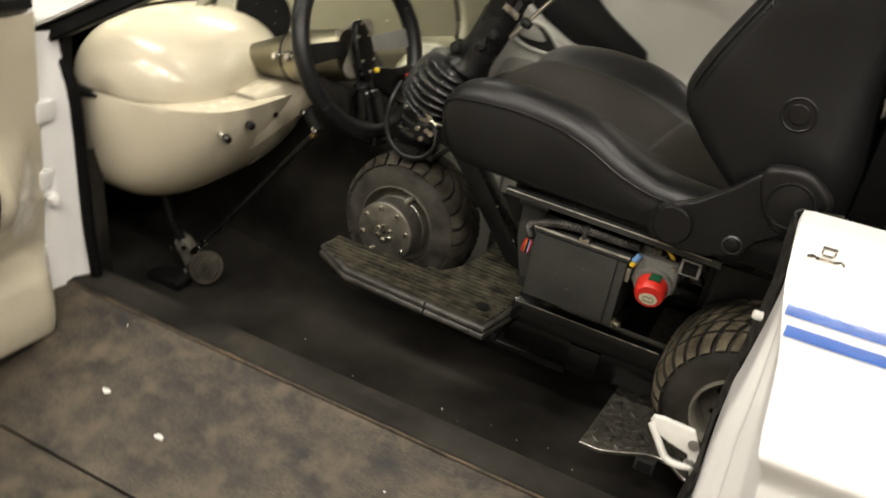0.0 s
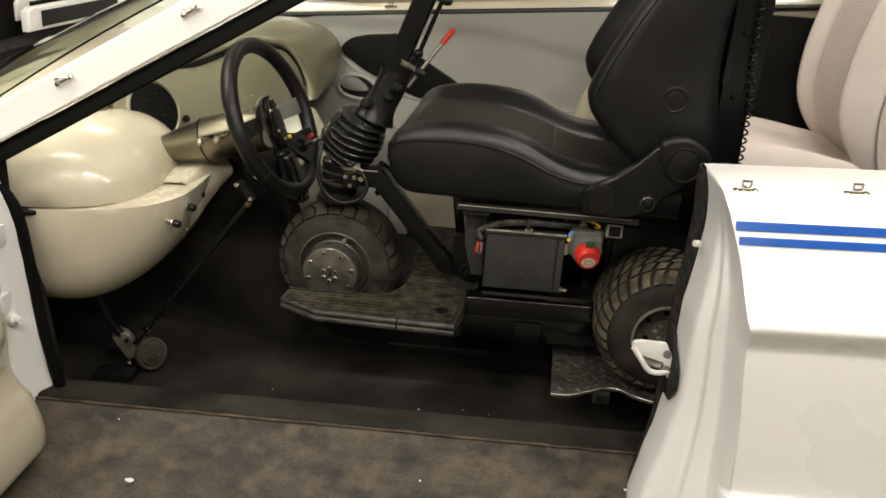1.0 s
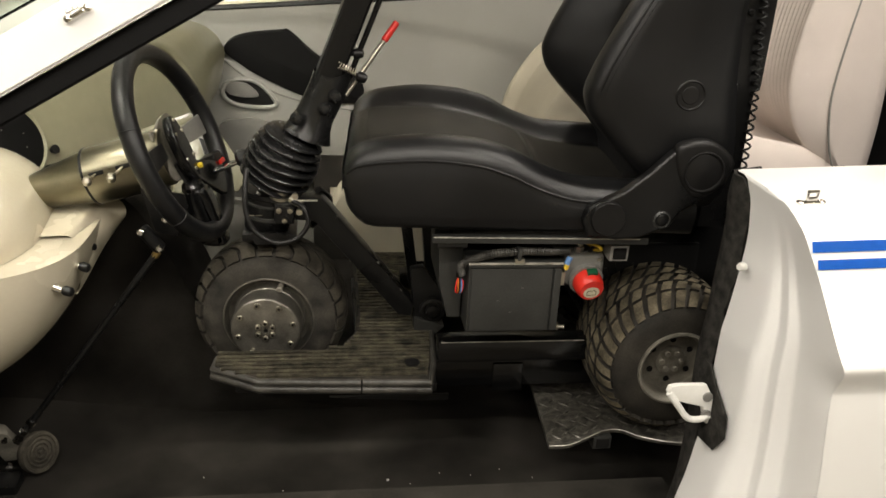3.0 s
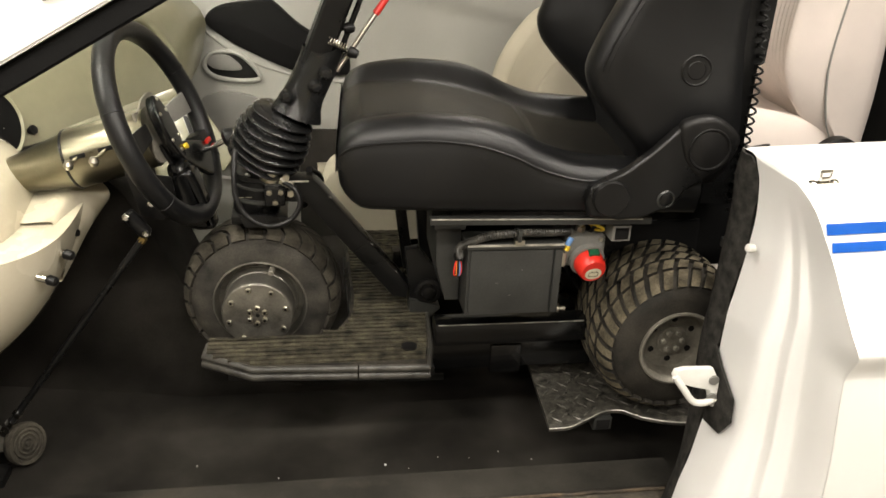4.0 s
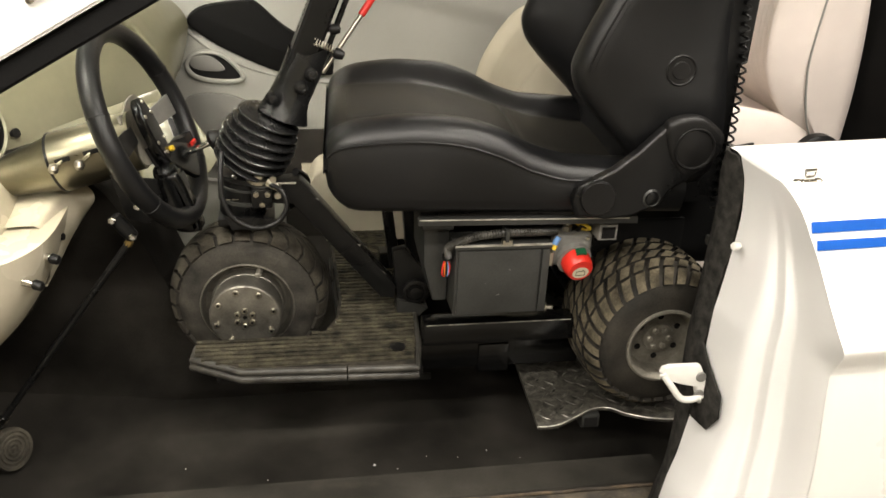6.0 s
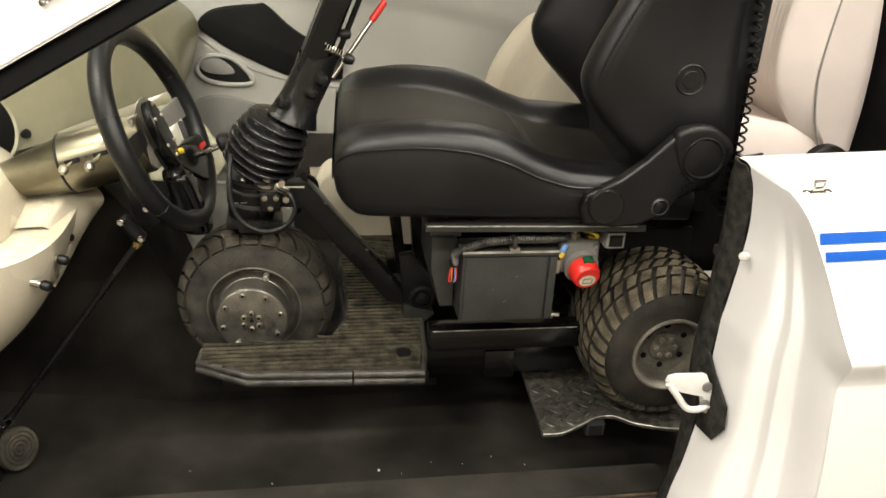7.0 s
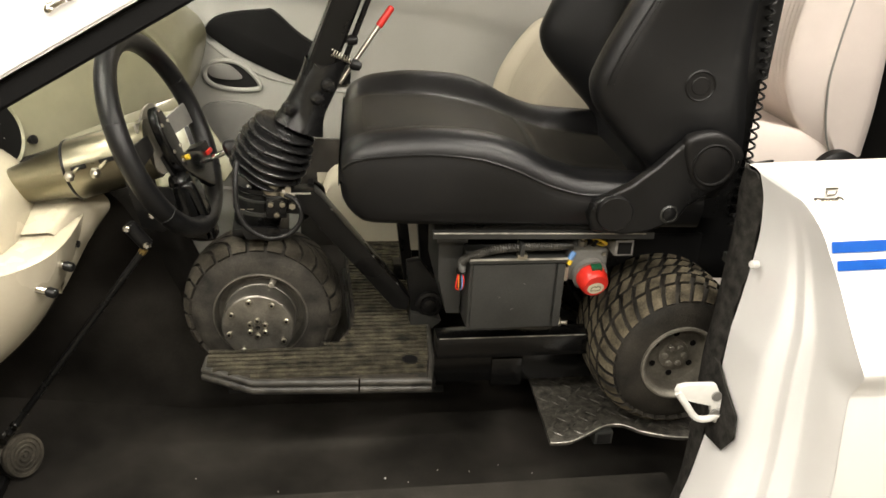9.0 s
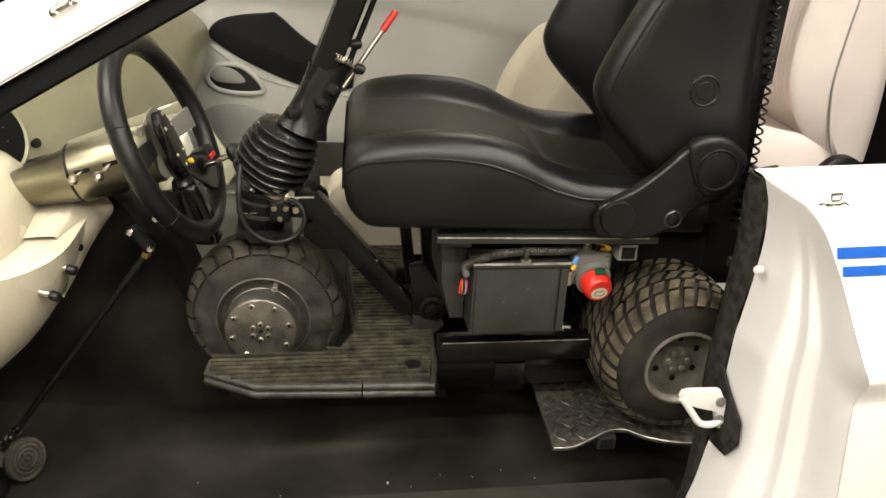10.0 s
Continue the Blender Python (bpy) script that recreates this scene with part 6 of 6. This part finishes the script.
for k in range(40):
    z = -0.05 + (0.696 + 0.05) * k / 39
    xi, yi = jamb_in(z) + 0.001, jamb_in_y(z) + 0.003
    xf = lerp_rows([(-0.05, 0.855), (0.074, 0.872), (0.16, 0.888), (0.268, 0.887), (0.38, 0.883), (0.467, 0.888), (0.538, 0.890), (0.607, 0.892), (0.664, 0.888), (0.715, 0.893)], z)[0]
    w = 0.0025 * math.sin(z * 60) + 0.002 * math.sin(z * 141)
    frows.append([(xi + (xf - xi) * t + (w if t == 0 else 0) - 0.006 * math.sin(math.pi * t), yi + (-0.425 - yi) * t, z) for t in (0, 0.15, 0.35, 0.6, 0.85, 1.0)] + [(xf + 0.05, -0.405, z)])
part("felt_edge", sheet(frows, thick=0.004), FELT, CAR, "black felt edging inside the jamb", angle=70)
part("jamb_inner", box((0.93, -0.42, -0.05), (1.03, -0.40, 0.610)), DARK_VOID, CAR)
part("jamb_bump_stop", lathe([(0.0, -0.005), (0.006, -0.005), (0.0065, 0.003), (0.005, 0.006), (0.0, 0.007)], (-0.9, -0.3, 0.1), (0.884, -0.506, 0.574), 20), WHITE_CAST, CAR, "white round bump stop")
# striker on its felt pad
def on_jamb(t, z, off):
    return jamb_pt(t, z, -0.685) + Vector((-0.85, -0.5, 0)).normalized() * off


pad_o = [(-0.10, 0.397), (0.0, 0.396), (0.12, 0.376), (0.25, 0.345), (0.265, 0.308), (0.21, 0.276), (0.07, 0.270), (-0.06, 0.294), (-0.12, 0.34)]
part("striker_pad", prism([on_jamb(t, z, 0.004) for t, z in pad_o], Vector((-0.85, -0.5, 0)).normalized() * 0.006, 0.002), FELT, CAR, "black felt pad under the striker")
strk = thing("door_striker", (0.86, -0.50, 0.33), "white painted steel door striker loop on black felt", "door striker")
PLACE = Matrix.Translation((0.001, 0, 0.017))
plate_o = [(0.799, 0.347), (0.802, 0.357), (0.815, 0.360), (0.859, 0.359), (0.873, 0.333), (0.884, 0.294), (0.880, 0.273), (0.868, 0.292), (0.859, 0.319), (0.831, 0.326), (0.816, 0.331), (0.805, 0.335)]
part("base", prism([(x, -0.500, z) for x, z in plate_o], (0.004, -0.010, 0), 0.003), WHITE_CAST, strk, "white painted striker plate")
part("loop", tube(spline([(0.803, -0.508, 0.346), (0.819, -0.512, 0.325), (0.836, -0.514, 0.304), (0.856, -0.514, 0.300), (0.876, -0.508, 0.303)], 6), 0.0054, 10), WHITE_CAST, strk, "white steel loop", angle=70)
for x, z in ((0.866, 0.338), (0.868, 0.306)):
    part("bolt", lathe([(0, 0), (0.0085, 0), (0.0075, 0.003), (0, 0.003)], (-0.1, -1, 0), (x, -0.510, z), 16), GREY_CAST, strk)

PLACE = Matrix.Identity(4)
# ---- sill, ramp and front jamb ----
ramp = thing("ramp", (0.2, -0.9, -0.17), "worn dark folding ramp leading down from the sill", "ramp")
RAMP_SEAM = -0.71


def ramp_z(y):
    return 0.068 - 0.385 * (-0.418 - y) if y > RAMP_SEAM else 0.068 - 0.385 * (-0.418 - RAMP_SEAM) - 0.13 * (RAMP_SEAM - y)


rr = []
for k in range(24):
    y = -0.418 + (RAMP_SEAM + 0.418) * k / 23
    rr.append([(x, y, ramp_z(y) + 0.0015 * noise.noise(Vector((x * 6, y * 6, 0)))) for x in [-0.45 + 1.33 * j / 40 for j in range(41)]])
part("upper_panel", sheet(rr, thick=0.012), RAMP_COAT, ramp, "scuffed dark upper ramp panel", angle=80)
rr = []
for k in range(24):
    y = RAMP_SEAM - 0.004 - 0.50 * k / 23
    rr.append([(x, y, ramp_z(y) - 0.003) for x in [-0.45 + 1.33 * j / 20 for j in range(21)]])
part("lower_panel", sheet(rr, thick=0.012), RAMP_COAT, ramp, "scuffed dark lower ramp panel", angle=80)
edge_line = []
for k in range(81):
    x = -0.45 + 1.32 * k / 80
    edge_line.append((x, -0.4175 + 0.0012 * noise.noise(Vector((x * 40, 1, 0))), 0.0715 + 0.002 * noise.noise(Vector((x * 25, 5, 0)))))
part("sill_edge", tube(edge_line, 0.0030, 8), RUST, CAR, "scuffed brown sill edge")
bits = thing("paint_flakes", (-0.15, -0.6, 0.0), "small pale flakes of debris on the ramp", "debris", kind="stuff")
bm = bmesh.new()
for x, y, r in ((-0.138, -0.579, 0.011), (0.015, -0.609, 0.010), (-0.21, -0.45, 0.0015), (0.835, -0.50, 0.004), (0.428, -0.522, 0.002)):
    z = ramp_z(y) + 0.0015
    prism([(x + r * math.cos(a) * random.uniform(0.7, 1.2), y + 0.6 * r * math.sin(a) * random.uniform(0.7, 1.2), z + 0.001) for a in [k * 2 * math.pi / 9 for k in range(9)]], (0, 0, 0.003), bm=bm)
for x, y in ((0.398, -0.230), (0.50, -0.215), (0.44, -0.245), (0.56, -0.225), (0.68, -0.24), (0.62, -0.21), (0.05, -0.2), (0.2, -0.25)):
    r = 0.0022 if x == 0.398 else random.uniform(0.0003, 0.0007)
    prism([(x + r * math.cos(a), y + r * math.sin(a), 0.0085) for a in [k * 2 * math.pi / 7 for k in range(7)]], (0, 0, 0.002), bm=bm)
part("flakes", bm, WHITE_CAST, bits)
part("floor_strip", box((0.288, 0.064, 0.0), (0.556, 0.072, 0.014), 0.001), BOX_METAL, LIFT, "thin metal strip")
# carpet swell along the footwell
rr = []
for i in range(40):
    x = -0.55 + 1.45 * i / 39
    row = []
    for j in range(24):
        y = -0.332 + 0.37 * j / 23
        h = 0.05 * max(0, (j - 14) / 9) ** 2 * max(0.0, min(1.0, (0.05 - x) / 0.4)) + 0.006 * noise.noise(Vector((x * 5, y * 5, 2)))
        row.append((x, y, 0.004 + max(0.0, h)))
    rr.append(row)
part("carpet", sheet(rr), CARPET, CAR, "rumpled black carpet in the footwell", angle=80)

# white flange of the front jamb
fl = []
for k in range(30):
    z = 0.03 + 0.55 * k / 29
    x = lerp_rows([(0.03, -0.388), (0.06, -0.398), (0.18, -0.412), (0.45, -0.435), (0.53, -0.455), (0.60, -0.47)], z)[0]
    w = 0.0015 * math.sin(z * 90)
    fl.append([(x + 0.012 + w, -0.372, z), (x + 0.006 + w, -0.385, z), (x, -0.40, z), (x - 0.004, -0.425, z), (x - 0.02, -0.445, z)])
part("front_flange", sheet(fl, thick=0.004), JAMB_PAINT, CAR, "white wrinkled flange of the front jamb", angle=70)
part("kick_trim", sheet([[(-0.40 - 0.02 * k / 9, -0.368, 0.05 + 0.3 * k / 9), (-0.385 - 0.02 * k / 9 - 0.02 * (k / 9) ** 2, -0.34, 0.04 + 0.3 * k / 9), (-0.40 - 0.03 * k / 9, -0.30, 0.03 + 0.3 * k / 9)] for k in range(10)], thick=0.004), CARPET, CAR)
seal_path = [(lerp_rows([(0.05, -0.372), (0.18, -0.392), (0.45, -0.418), (0.54, -0.445)], z)[0], -0.368, z) for z in [0.05 + 0.05 * k for k in range(10)]]
part("aperture_seal", tube(spline(seal_path + [(-0.49, -0.375, 0.565)], 4), 0.012, 10), SEAL, CAR, "black rubber door aperture seal")
part("flange_foot", prism([(-0.41, -0.40, 0.035), (-0.385, -0.39, 0.035), (-0.372, -0.362, 0.042), (-0.378, -0.358, 0.042), (-0.395, -0.378, 0.035)], (0, 0, 0.004)), JAMB_PAINT, CAR)

# ---- the open driver's door ----
DOOR = thing("open_car_door", (-0.55, -0.9, -0.04), "white car door standing open with cream inner panel", "car door")
D0, D1 = Vector((-0.435, -0.44, 0)), Vector((-0.47, -1.36, 0))
DD = (D1 - D0).normalized()
DNRM = Vector((-DD.y, DD.x, 0))
DNRM = DNRM if DNRM.x > 0 else -DNRM


def door_in(u, z):
    """How far the inner panel stands out, by distance from the hinge edge and height."""
    ridge = 0.17 + 0.05 * u
    d = 0.012
    if z < ridge:
        d += 0.095 * (1 - ((z - 0.06) / 0.12) ** 2 * 0.5) * min(1.0, (ridge - z) / 0.03) * min(1.0, 0.25 + u / 0.10)
    else:
        d += 0.075 * math.exp(-((z - ridge - 0.13) / 0.09) ** 2) * max(0.0, min(1.0, (u - 0.03) / 0.10))
    d *= min(1.0, 0.2 + u / 0.06)
    if z < 0.02:
        d *= max(0.2, 1 - (0.02 - z) / 0.06)
    return d


rows_ = []
for i in range(50):
    u = 0.90 * i / 49
    rows_.append([D0 + DD * u + DNRM * door_in(u, z) + Vector((0, 0, z)) for z in [-0.03 + 0.66 * k / 60 for k in range(61)]])
part("inner_panel", sheet(rows_), CREAM_PAINT, DOOR, "cream moulded inner door panel", angle=60)
part("outer_skin", sheet([[D0 + DD * (0.92 * i / 20) - DNRM * (0.10 + 0.05 * math.sin(math.pi * k / 12)) + Vector((0, 0, -0.05 + 0.70 * k / 12)) for k in range(13)] for i in range(21)], thick=0.004), WHITE_PAINT, DOOR, "white outer skin", angle=60)
part("top_seal", prism([D0 + DNRM * 0.0 + Vector((0, 0, 0.635)), D1 + DNRM * 0.0 + Vector((0, 0, 0.65)), D1 - DNRM * 0.11 + Vector((0, 0, 0.65)), D0 - DNRM * 0.11 + Vector((0, 0, 0.635))], (0, 0, 0.02), 0.004), BLACK_PAD, DOOR)
part("hinge_edge", prism([D0 + DNRM * 0.002 + Vector((0, 0, -0.04)), D0 + DNRM * 0.002 + Vector((0, 0, 0.635)), D0 - DNRM * 0.105 + Vector((0, 0, 0.635)), D0 - DNRM * 0.105 + Vector((0, 0, -0.04))], DD * 0.01, 0.002), JAMB_PAINT, DOOR)
sw = spline([(0.16, 0, 0.33), (0.175, 0, 0.385), (0.22, 0, 0.40), (0.3, 0, 0.37), (0.46, 0, 0.33), (0.46, 0, 0.24), (0.3, 0, 0.20), (0.19, 0, 0.23)], 6, True)
spod = part("switch_pod", prism([D0 + DD * p.x + DNRM * 0.072 + Vector((0, 0, p.z)) for p in sw], DNRM * 0.022, 0.006), BLACK_PAD, DOOR, "black window switch pod")
for k in range(3):
    part("switch", box((-0.022, -0.016, 0), (0.022, 0.016, 0.006), 0.003, m=Matrix.Translation(D0 + DD * (0.24 + 0.06 * k) + DNRM * 0.094 + Vector((0, 0, 0.31 - 0.012 * k))) @ Matrix((DD, Vector((0, 0, 1)), DNRM)).transposed().to_4x4()), BLACK_METAL, spod)
for z in (0.14, 0.30, 0.44):
    part("hinge", box((-0.475, -0.45, z - 0.02), (-0.425, -0.41, z + 0.02), 0.004), JAMB_PAINT, DOOR, "white painted hinge")
part("hinge_bolt", lathe([(0, 0), (0.012, 0), (0.012, 0.014), (0.007, 0.018), (0.007, 0.03), (0, 0.03)], (0.9, -0.4, 0.1), (-0.425, -0.43, 0.262), 14), JAMB_PAINT, DOOR)

# ---- cowl vent, wiper and what stands behind ----
A, B = Vector((-0.85, 0.553, 0.664)), Vector((-0.722, 1.11, 0.684))
ab = (B - A).normalized()
for off, zt in ((Vector((0, 0, 0)), 0.068), (Vector((-0.06, 0.05, 0.022)), 0.062)):
    vent = part("cowl_vent", prism([A + off, B + off, B + off + Vector((0, 0, zt - 0.02)), B + off - ab * 0.03 + Vector((0, 0, zt)), A + off + ab * 0.02 + Vector((0, 0, zt)), A + off + Vector((0, 0, zt - 0.01))], ab.cross(Vector((0, 0, 1))) * -0.03, 0.006, 3), WHITE_PAINT, CAR, "white cowl vent with a black slot")
    nrm = ab.cross(Vector((0, 0, 1)))
    s0, s1 = A + off + ab * 0.05 + nrm * 0.003, B + off - ab * 0.06 + nrm * 0.003
    part("slot", prism([s0 + Vector((0, 0, 0.011)), s1 + Vector((0, 0, 0.011)), s1 + Vector((0, 0, zt - 0.014)), s0 + Vector((0, 0, zt - 0.012))], nrm * 0.002), BLACK_PAD, vent)
part("wiper_arm", tube(spline([(-0.70, 0.02, 0.645), (-0.70, 0.25, 0.66), (-0.69, 0.5, 0.672), (-0.66, 0.75, 0.68)], 6), 0.008, 8), BLACK_METAL, CAR, "black wiper arm")
part("cowl", prism([(-0.66, -0.42, 0.612), (-0.80, 0.0, 0.632), (-0.84, 0.4, 0.638), (-0.80, 1.0, 0.638), (-1.06, 1.0, 0.648), (-1.06, -0.42, 0.645)], (0, 0, -0.03)), FELT, CAR, "black cowl mesh")

chest = thing("tool_chest", (-1.5, 3.1, -0.17), "dark blue steel tool chest with rows of drawers", "tool chest")
part("cabinet", box((-2.4, 2.85, -0.17), (-1.42, 3.35, 1.12), 0.01), TOOL_BLUE, chest)
for k in range(12):
    for x0, x1 in ((-2.37, -1.92), (-1.89, -1.45)):
        z = -0.12 + 0.1 * k
        dr = part("drawer", box((x0, 2.825, z), (x1, 2.86, z + 0.088), 0.006), TOOL_BLUE, chest)
        part("handle", box((x0 + 0.03, 2.812, z + 0.062), (x1 - 0.03, 2.826, z + 0.076), 0.003), STEEL, dr, "bright drawer pull")
for k in range(6):
    x, y = -0.98 + 0.03 * math.sin(k * 2.1), 3.05 + 0.03 * math.cos(k * 1.7)
    z = -0.17 + 0.205 * k
    ty = thing("stacked_tyre", (x, y, z), "black car tyre stacked in the workshop", "tyre", "loose tyres")
    part("tyre_body", lathe([(0.19, 0.0), (0.27, 0.0), (0.315, 0.02), (0.325, 0.05), (0.325, 0.155), (0.315, 0.185), (0.27, 0.205), (0.19, 0.205)], (0, 0, 1), (x, y, z), 48, close=True), RUBBER, ty)
